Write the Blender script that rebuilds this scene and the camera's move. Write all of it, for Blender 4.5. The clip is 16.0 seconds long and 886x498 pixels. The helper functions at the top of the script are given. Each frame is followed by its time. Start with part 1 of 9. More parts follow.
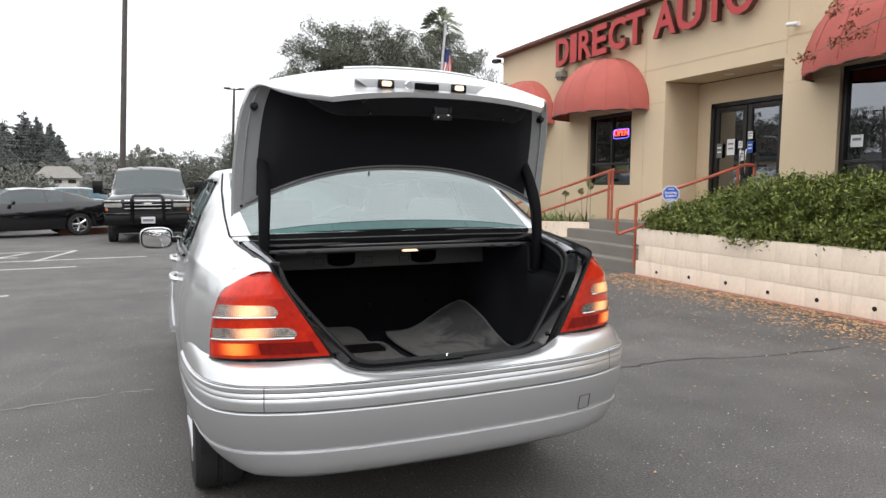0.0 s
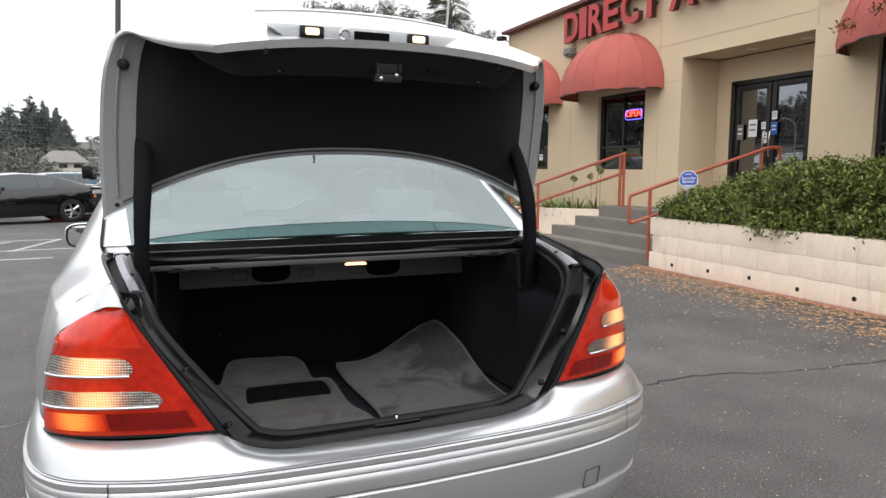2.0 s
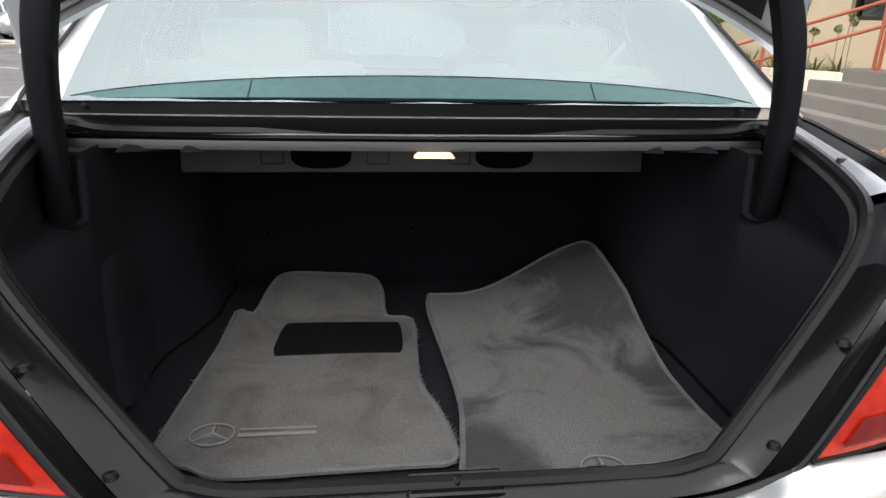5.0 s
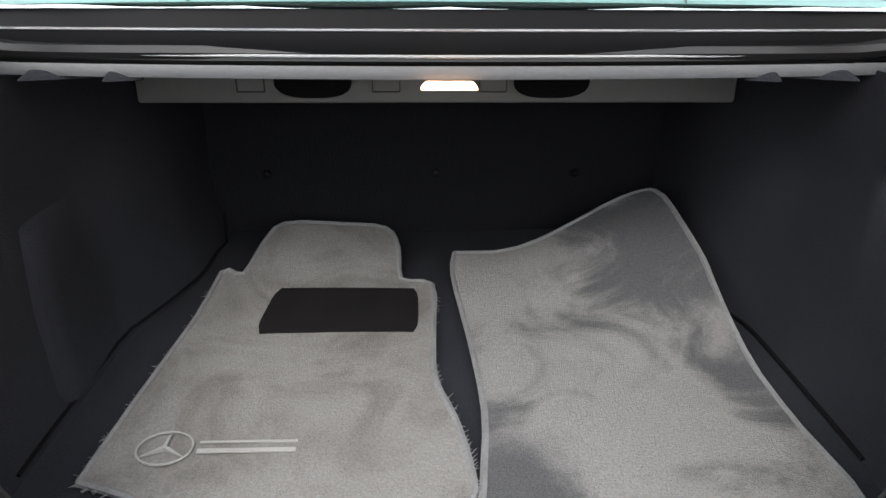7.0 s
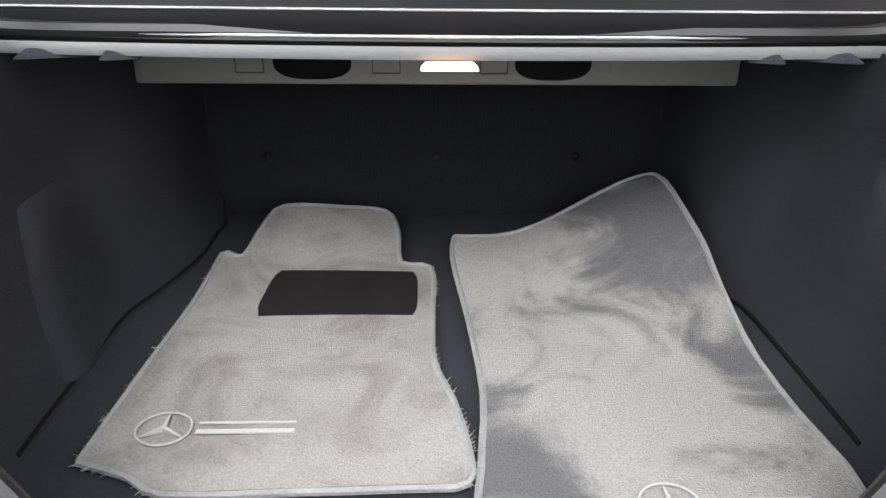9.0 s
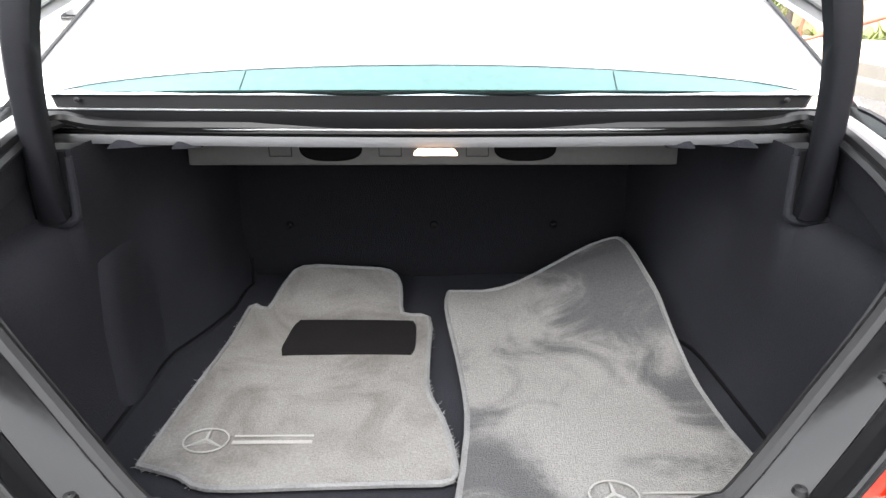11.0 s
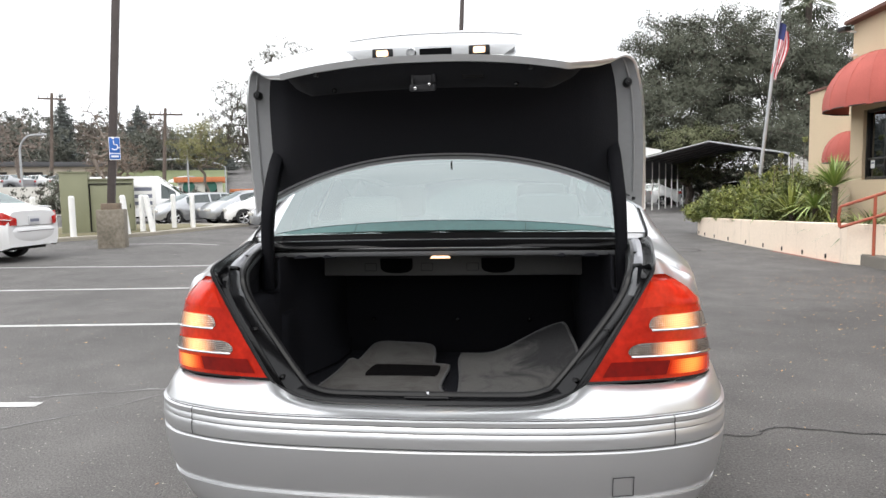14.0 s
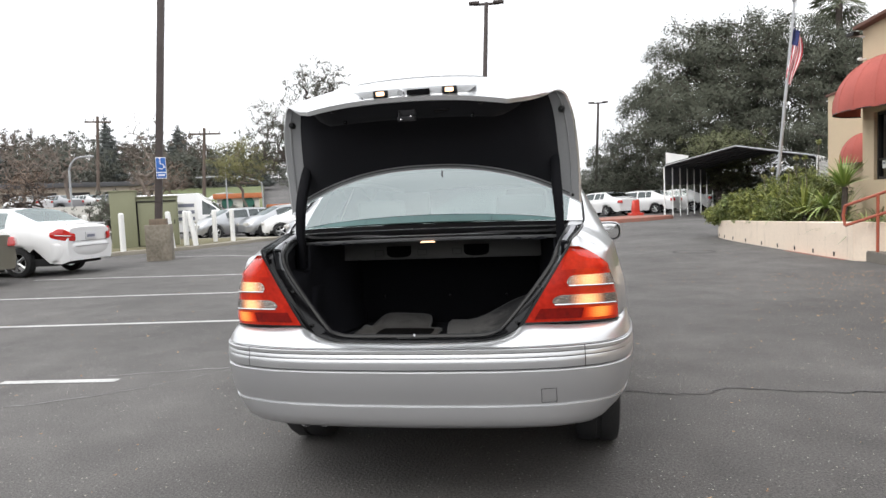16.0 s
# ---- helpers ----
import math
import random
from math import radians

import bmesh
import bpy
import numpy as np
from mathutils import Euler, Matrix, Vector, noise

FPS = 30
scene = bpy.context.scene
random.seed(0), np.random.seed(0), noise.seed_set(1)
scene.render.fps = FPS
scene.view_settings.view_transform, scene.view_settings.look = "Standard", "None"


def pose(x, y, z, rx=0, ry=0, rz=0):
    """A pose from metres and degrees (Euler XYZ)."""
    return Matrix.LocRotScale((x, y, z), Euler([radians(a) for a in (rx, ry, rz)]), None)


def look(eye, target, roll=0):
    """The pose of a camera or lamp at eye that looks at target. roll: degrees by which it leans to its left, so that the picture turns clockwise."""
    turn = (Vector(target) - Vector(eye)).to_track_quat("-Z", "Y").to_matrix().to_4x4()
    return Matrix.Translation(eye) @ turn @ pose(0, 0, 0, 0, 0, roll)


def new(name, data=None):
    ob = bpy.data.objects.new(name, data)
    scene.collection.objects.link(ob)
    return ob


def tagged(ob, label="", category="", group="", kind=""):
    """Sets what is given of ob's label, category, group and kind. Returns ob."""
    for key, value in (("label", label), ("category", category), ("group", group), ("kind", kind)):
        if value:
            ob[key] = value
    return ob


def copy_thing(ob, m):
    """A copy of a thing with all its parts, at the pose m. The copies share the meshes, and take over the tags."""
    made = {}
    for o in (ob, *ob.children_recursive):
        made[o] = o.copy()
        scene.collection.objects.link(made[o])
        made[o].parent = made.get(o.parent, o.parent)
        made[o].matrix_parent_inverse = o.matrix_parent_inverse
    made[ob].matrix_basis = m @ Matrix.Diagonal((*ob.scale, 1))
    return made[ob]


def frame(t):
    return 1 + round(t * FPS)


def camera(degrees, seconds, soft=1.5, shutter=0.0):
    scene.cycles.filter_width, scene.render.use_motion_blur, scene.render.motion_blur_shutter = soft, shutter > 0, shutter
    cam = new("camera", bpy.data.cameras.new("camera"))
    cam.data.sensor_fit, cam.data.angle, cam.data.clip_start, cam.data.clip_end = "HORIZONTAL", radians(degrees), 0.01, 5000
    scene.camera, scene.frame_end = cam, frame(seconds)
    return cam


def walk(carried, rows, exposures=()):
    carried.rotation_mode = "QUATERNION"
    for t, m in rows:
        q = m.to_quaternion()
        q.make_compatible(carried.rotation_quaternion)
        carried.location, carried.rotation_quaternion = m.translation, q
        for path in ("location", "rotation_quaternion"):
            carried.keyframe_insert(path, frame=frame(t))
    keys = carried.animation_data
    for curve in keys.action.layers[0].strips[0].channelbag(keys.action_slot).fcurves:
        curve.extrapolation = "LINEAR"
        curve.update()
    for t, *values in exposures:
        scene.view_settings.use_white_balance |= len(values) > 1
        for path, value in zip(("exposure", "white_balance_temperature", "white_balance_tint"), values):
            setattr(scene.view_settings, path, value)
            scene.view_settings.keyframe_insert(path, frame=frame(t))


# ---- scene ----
cam = camera(67.3, 16.0)
PATH = [
    (0, (-0.926, -1.991, 1.325), (-0.148, -0.159, 1.131), 0.2),
    (0.5, (-0.861, -1.861, 1.317), (-0.097, -0.023, 1.123), 0.5),
    (1, (-0.779, -1.694, 1.354), (-0.025, 0.145, 1.136), 0.8),
    (1.5, (-0.68, -1.542, 1.351), (0.105, 0.284, 1.123), 0.4),
    (2, (-0.504, -1.388, 1.342), (0.248, 0.45, 1.1), 0.1),
    (2.5, (-0.378, -1.29, 1.338), (0.236, 0.599, 1.099), 0.3),
    (3, (-0.315, -1.133, 1.332), (0.156, 0.789, 1.041), 0.6),
    (3.5, (-0.256, -0.951, 1.311), (0.151, 0.963, 0.894), 1.9),
    (6, (-0.058, -0.347, 1.258), (0.058, 1.491, 0.48), 0.2),
    (6.5, (-0.053, -0.271, 1.242), (0.045, 1.539, 0.397), 0.4),
    (7, (-0.035, -0.235, 1.235), (0.033, 1.55, 0.334), 0.5),
    (7.5, (-0.033, -0.22, 1.232), (0.036, 1.547, 0.297), 0.8),
    (8, (-0.028, -0.224, 1.229), (0.037, 1.539, 0.286), 0.9),
    (10.5, (-0.043, -0.32, 1.262), (0.023, 1.458, 0.347), 0.6),
    (11, (-0.007, -0.456, 1.291), (0.028, 1.404, 0.556), 0.2),
    (11.5, (0.061, -0.681, 1.265), (0.033, 1.244, 0.721), 0.1),
    (12, (0.055, -0.841, 1.273), (0.019, 1.105, 0.812), -0.4),
    (12.5, (0.024, -1.054, 1.281), (0.018, 0.909, 0.901), -0.8),
    (13, (0.09, -1.234, 1.297), (0.024, 0.746, 1.017), -1.4),
    (13.5, (0.217, -1.46, 1.281), (0.044, 0.523, 1.083), -1.0),
    (14, (0.255, -1.637, 1.279), (0.031, 0.342, 1.102), -1.1),
    (14.5, (0.265, -1.886, 1.26), (0.043, 0.094, 1.088), -1.4),
    (15, (0.323, -2.057, 1.276), (0.08, -0.08, 1.097), -1.7),
    (15.5, (0.457, -2.23, 1.235), (0.147, -0.259, 1.098), -2.1),
    (16, (0.545, -2.362, 1.23), (0.22, -0.394, 1.09), -2.4),
]
walk(cam, [(t, look(eye, target, roll)) for t, eye, target, roll in PATH],
     exposures=[(0, -0.05), (1.2, -0.12), (2.5, -0.08), (3.0, -0.03), (3.5, 0.08), (6, 0.92), (6.8, 1.5), (8, 2.3), (10.5, 2.45), (11.2, 2.2), (11.8, 1.75), (12.5, 1.25), (13.2, 0.6), (14, 0.15), (14.8, 0.0), (16, -0.05)])

# ---- world and light ----
SUN_EL, SUN_ROT = 50.0, 200.0
world = bpy.data.worlds.new("sky")
scene.world = world
world.use_nodes = True
wn, wl = world.node_tree.nodes, world.node_tree.links
wn.clear()
sky = wn.new("ShaderNodeTexSky")
sky.sky_type = "NISHITA"
sky.sun_disc = False
sky.sun_elevation, sky.sun_rotation = radians(SUN_EL), radians(SUN_ROT)
sky.air_density, sky.dust_density, sky.ozone_density = 1.0, 4.0, 1.0
soft_sky = wn.new("ShaderNodeHueSaturation")
soft_sky.inputs["Saturation"].default_value = 0.10
cloud = wn.new("ShaderNodeMix")
cloud.data_type = "RGBA"
cloud.inputs["Factor"].default_value = 0.75
veil, veil_mix = wn.new("ShaderNodeTexNoise"), wn.new("ShaderNodeMix")
veil.inputs["Scale"].default_value, veil.inputs["Detail"].default_value = 2.4, 5.0
veil_mix.data_type = "RGBA"
veil_mix.inputs["A"].default_value, veil_mix.inputs["B"].default_value = (16.5, 17.2, 18.6, 1), (27.5, 27.4, 27.4, 1)
wl.new(veil.outputs["Fac"], veil_mix.inputs["Factor"])
# an overcast sky is brighter overhead than at the horizon
place, split, rise, lift = wn.new("ShaderNodeTexCoord"), wn.new("ShaderNodeSeparateXYZ"), wn.new("ShaderNodeMapRange"), wn.new("ShaderNodeVectorMath")
rise.inputs["To Min"].default_value, rise.inputs["To Max"].default_value = 0.72, 1.36
lift.operation = "SCALE"
wl.new(place.outputs["Generated"], split.inputs["Vector"])
wl.new(split.outputs["Z"], rise.inputs["Value"])
wl.new(veil_mix.outputs["Result"], lift.inputs["Vector"])
wl.new(rise.outputs["Result"], lift.inputs["Scale"])
wl.new(lift.outputs["Vector"], cloud.inputs["B"])
backg = wn.new("ShaderNodeBackground")
backg.inputs["Strength"].default_value = 0.10
wout = wn.new("ShaderNodeOutputWorld")
wl.new(sky.outputs["Color"], soft_sky.inputs["Color"])
wl.new(soft_sky.outputs["Color"], cloud.inputs["A"])
wl.new(cloud.outputs["Result"], backg.inputs["Color"])
wl.new(backg.outputs["Background"], wout.inputs["Surface"])

sun = new("sun", bpy.data.lights.new("sun", "SUN"))
sun.data.energy, sun.data.angle, sun.data.color = 1.0, radians(25), (1.0, 0.96, 0.9)
sun_dir = Vector((math.sin(radians(SUN_ROT)) * math.cos(radians(SUN_EL)), math.cos(radians(SUN_ROT)) * math.cos(radians(SUN_EL)), math.sin(radians(SUN_EL))))
sun.rotation_euler = sun_dir.to_track_quat("Z", "Y").to_euler()
sun.location = (0, 0, 30)


# ---- materials ----
def material(name, color, rough=0.6, metal=0.0, vary=0.12, grain=40.0, patch=2.0, bump=0.0, coat=0.0, tint=None, rand=0.0, sheen=0.0, spec=None, emit=None, strength=0.0):
    """A principled surface whose colour varies at a fine and a broad scale."""
    m = bpy.data.materials.new(name)
    m.use_nodes = True
    n, l = m.node_tree.nodes, m.node_tree.links
    p = n["Principled BSDF"]
    tc = n.new("ShaderNodeTexCoord")
    fine, broad = n.new("ShaderNodeTexNoise"), n.new("ShaderNodeTexNoise")
    fine.inputs["Scale"].default_value, broad.inputs["Scale"].default_value = grain, patch
    fine.inputs["Detail"].default_value, broad.inputs["Detail"].default_value = 4.0, 6.0
    l.new(tc.outputs["Object"], fine.inputs["Vector"])
    l.new(tc.outputs["Object"], broad.inputs["Vector"])
    add = n.new("ShaderNodeMath")
    add.operation = "ADD"
    l.new(fine.outputs["Fac"], add.inputs[0])
    l.new(broad.outputs["Fac"], add.inputs[1])
    half = n.new("ShaderNodeMapRange")
    half.inputs["From Min"].default_value, half.inputs["From Max"].default_value = 0.65, 1.35
    l.new(add.outputs[0], half.inputs["Value"])
    mix = n.new("ShaderNodeMix")
    mix.data_type = "RGBA"
    c = Vector(color)
    d = Vector(tint) if tint else c * (1 - vary)
    e = c if tint else c * (1 + vary)
    mix.inputs["A"].default_value = (*d, 1)
    mix.inputs["B"].default_value = (*e, 1)
    l.new(half.outputs["Result"], mix.inputs["Factor"])
    out = mix.outputs["Result"]
    if rand:
        info, hsv = n.new("ShaderNodeObjectInfo"), n.new("ShaderNodeHueSaturation")
        mr = n.new("ShaderNodeMapRange")
        mr.inputs["To Min"].default_value, mr.inputs["To Max"].default_value = 1 - rand, 1 + rand
        l.new(info.outputs["Random"], mr.inputs["Value"])
        l.new(mr.outputs["Result"], hsv.inputs["Value"])
        l.new(out, hsv.inputs["Color"])
        out = hsv.outputs["Color"]
    l.new(out, p.inputs["Base Color"])
    p.inputs["Roughness"].default_value, p.inputs["Metallic"].default_value = rough, metal
    p.inputs["Coat Weight"].default_value = coat
    p.inputs["Coat Roughness"].default_value = 0.04
    p.inputs["Sheen Weight"].default_value = sheen
    if spec is not None:
        p.inputs["Specular IOR Level"].default_value = spec
    if bump:
        b = n.new("ShaderNodeBump")
        b.inputs["Strength"].default_value, b.inputs["Distance"].default_value = 1.0, bump
        l.new(fine.outputs["Fac"], b.inputs["Height"])
        l.new(b.outputs["Normal"], p.inputs["Normal"])
    if emit:
        p.inputs["Emission Color"].default_value = (*emit, 1)
        p.inputs["Emission Strength"].default_value = strength
    return m


def leaf_material(name, color, other, rough=0.55):
    """Leaves: each island between two colours, a little light through them."""
    m = material(name, color, rough)
    n, l = m.node_tree.nodes, m.node_tree.links
    p = n["Principled BSDF"]
    geo, mix = n.new("ShaderNodeNewGeometry"), n.new("ShaderNodeMix")
    mix.data_type = "RGBA"
    mix.inputs["A"].default_value, mix.inputs["B"].default_value = (*color, 1), (*other, 1)
    l.new(geo.outputs["Random Per Island"], mix.inputs["Factor"])
    l.new(mix.outputs["Result"], p.inputs["Base Color"])
    return m


def glass_material(name, tint, gloss=1.0, ior=1.5, rough=0.0):
    """A thin pane: tinted see-through, mirroring more at a slant."""
    m = bpy.data.materials.new(name)
    m.use_nodes = True
    n, l = m.node_tree.nodes, m.node_tree.links
    n.clear()
    out, mix = n.new("ShaderNodeOutputMaterial"), n.new("ShaderNodeMixShader")
    clear, gl, fr = n.new("ShaderNodeBsdfTransparent"), n.new("ShaderNodeBsdfGlossy"), n.new("ShaderNodeFresnel")
    clear.inputs["Color"].default_value = (*tint, 1)
    gl.inputs["Roughness"].default_value = rough
    gl.inputs["Color"].default_value = (*gloss, 1) if isinstance(gloss, tuple) else (gloss, gloss, gloss, 1)
    fr.inputs["IOR"].default_value = ior
    l.new(fr.outputs["Fac"], mix.inputs["Fac"])
    l.new(clear.outputs[0], mix.inputs[1])
    l.new(gl.outputs[0], mix.inputs[2])
    l.new(mix.outputs[0], out.inputs["Surface"])
    return m


def asphalt_material():
    m = material("asphalt", (0.087, 0.082, 0.0785), 0.85, 0, 0.48, 70, 0.35, 0.009)
    n, l = m.node_tree.nodes, m.node_tree.links
    p = n["Principled BSDF"]
    src = p.inputs["Base Color"].links[0].from_socket
    tc = n.new("ShaderNodeTexCoord")
    speck, ramp, mix = n.new("ShaderNodeTexVoronoi"), n.new("ShaderNodeValToRGB"), n.new("ShaderNodeMix")
    speck.inputs["Scale"].default_value = 31
    ramp.color_ramp.elements[0].position, ramp.color_ramp.elements[1].position = 0.04, 0.13
    ramp.color_ramp.elements[0].color, ramp.color_ramp.elements[1].color = (1, 1, 1, 1), (0, 0, 0, 1)
    mix.data_type = "RGBA"
    mix.inputs["B"].default_value = (0.42, 0.41, 0.385, 1)
    l.new(tc.outputs["Object"], speck.inputs["Vector"])
    l.new(speck.outputs["Distance"], ramp.inputs["Fac"])
    # chips lie in drifts, not evenly
    drift, gate, both = n.new("ShaderNodeTexNoise"), n.new("ShaderNodeMapRange"), n.new("ShaderNodeMath")
    drift.inputs["Scale"].default_value, drift.inputs["Detail"].default_value = 5.0, 4.0
    gate.inputs["From Min"].default_value, gate.inputs["From Max"].default_value = 0.30, 0.52
    both.operation = "MULTIPLY"
    l.new(tc.outputs["Object"], drift.inputs["Vector"])
    l.new(drift.outputs["Fac"], gate.inputs["Value"])
    l.new(gate.outputs["Result"], both.inputs[0])
    l.new(ramp.outputs["Color"], both.inputs[1])
    l.new(both.outputs[0], mix.inputs["Factor"])
    l.new(src, mix.inputs["A"])
    # wet-dark and worn-pale stretches, several metres wide
    big, r2, mul = n.new("ShaderNodeTexNoise"), n.new("ShaderNodeMapRange"), n.new("ShaderNodeHueSaturation")
    big.inputs["Scale"].default_value, big.inputs["Detail"].default_value = 2.2, 9
    r2.inputs["From Min"].default_value, r2.inputs["From Max"].default_value = 0.3, 0.7
    r2.inputs["To Min"].default_value, r2.inputs["To Max"].default_value = 0.80, 1.18
    l.new(tc.outputs["Object"], big.inputs["Vector"])
    l.new(big.outputs["Fac"], r2.inputs["Value"])
    l.new(r2.outputs["Result"], mul.inputs["Value"])
    l.new(mix.outputs["Result"], mul.inputs["Color"])
    # stone grit, and small pale bits lying far apart
    grit, r3, rough = n.new("ShaderNodeTexNoise"), n.new("ShaderNodeMapRange"), n.new("ShaderNodeHueSaturation")
    grit.inputs["Scale"].default_value, grit.inputs["Detail"].default_value = 130, 3
    r3.inputs["From Min"].default_value, r3.inputs["From Max"].default_value = 0.32, 0.68
    r3.inputs["To Min"].default_value, r3.inputs["To Max"].default_value = 0.55, 1.45
    l.new(tc.outputs["Object"], grit.inputs["Vector"])
    l.new(grit.outputs["Fac"], r3.inputs["Value"])
    l.new(r3.outputs["Result"], rough.inputs["Value"])
    l.new(mul.outputs["Color"], rough.inputs["Color"])
    bits, r4, last = n.new("ShaderNodeTexVoronoi"), n.new("ShaderNodeValToRGB"), n.new("ShaderNodeMix")
    bits.inputs["Scale"].default_value = 7.5
    r4.color_ramp.elements[0].position, r4.color_ramp.elements[1].position = 0.035, 0.055
    r4.color_ramp.elements[0].color, r4.color_ramp.elements[1].color = (0.8, 0.8, 0.8, 1), (0, 0, 0, 1)
    last.data_type = "RGBA"
    last.inputs["B"].default_value = (0.36, 0.33, 0.27, 1)
    l.new(tc.outputs["Object"], bits.inputs["Vector"])
    l.new(bits.outputs["Distance"], r4.inputs["Fac"])
    l.new(r4.outputs["Color"], last.inputs["Factor"])
    l.new(rough.outputs["Color"], last.inputs["A"])
    l.new(last.outputs["Result"], p.inputs["Base Color"])
    return m


def carpet_material(name, color, other, scale=6.0):
    """Short pile with brushed lighter and darker patches."""
    m = material(name, color, 0.95, 0, 0.2, 350, scale, 0.0015, tint=other, spec=0.08)
    return m


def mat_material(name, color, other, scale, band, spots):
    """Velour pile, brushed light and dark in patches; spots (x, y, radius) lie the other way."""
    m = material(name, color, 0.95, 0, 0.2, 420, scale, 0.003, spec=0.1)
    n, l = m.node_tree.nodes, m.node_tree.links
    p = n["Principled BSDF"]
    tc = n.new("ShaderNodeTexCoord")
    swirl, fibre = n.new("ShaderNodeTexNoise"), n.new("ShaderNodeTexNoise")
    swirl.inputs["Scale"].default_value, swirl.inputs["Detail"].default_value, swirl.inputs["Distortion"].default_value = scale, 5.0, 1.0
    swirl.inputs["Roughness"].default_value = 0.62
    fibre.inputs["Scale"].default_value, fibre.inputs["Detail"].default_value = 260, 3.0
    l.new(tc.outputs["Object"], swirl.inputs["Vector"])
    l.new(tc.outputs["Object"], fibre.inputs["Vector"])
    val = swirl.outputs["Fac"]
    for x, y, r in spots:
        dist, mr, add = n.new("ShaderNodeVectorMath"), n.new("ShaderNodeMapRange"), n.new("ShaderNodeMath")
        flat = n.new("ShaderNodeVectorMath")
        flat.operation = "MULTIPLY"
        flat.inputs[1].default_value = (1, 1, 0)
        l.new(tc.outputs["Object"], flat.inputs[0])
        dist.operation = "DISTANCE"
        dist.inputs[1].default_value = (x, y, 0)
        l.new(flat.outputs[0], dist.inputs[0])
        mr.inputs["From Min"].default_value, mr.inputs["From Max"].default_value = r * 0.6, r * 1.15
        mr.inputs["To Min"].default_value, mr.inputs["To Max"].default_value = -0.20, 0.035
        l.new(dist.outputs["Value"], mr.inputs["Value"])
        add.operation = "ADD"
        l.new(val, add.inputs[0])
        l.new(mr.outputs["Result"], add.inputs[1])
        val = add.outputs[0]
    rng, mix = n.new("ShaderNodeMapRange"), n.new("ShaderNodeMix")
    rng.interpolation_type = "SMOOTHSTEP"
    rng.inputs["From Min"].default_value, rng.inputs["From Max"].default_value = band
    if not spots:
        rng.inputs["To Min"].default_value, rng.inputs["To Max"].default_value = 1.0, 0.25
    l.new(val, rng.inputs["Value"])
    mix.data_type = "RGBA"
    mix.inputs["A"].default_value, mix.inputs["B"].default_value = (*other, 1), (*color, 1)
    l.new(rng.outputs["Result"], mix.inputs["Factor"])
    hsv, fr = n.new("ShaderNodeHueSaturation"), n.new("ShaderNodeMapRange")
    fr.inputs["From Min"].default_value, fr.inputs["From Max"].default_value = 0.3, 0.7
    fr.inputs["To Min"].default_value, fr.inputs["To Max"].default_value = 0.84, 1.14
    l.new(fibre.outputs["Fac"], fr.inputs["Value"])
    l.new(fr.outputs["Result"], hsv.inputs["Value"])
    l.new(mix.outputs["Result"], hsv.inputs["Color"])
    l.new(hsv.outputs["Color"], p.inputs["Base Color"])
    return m


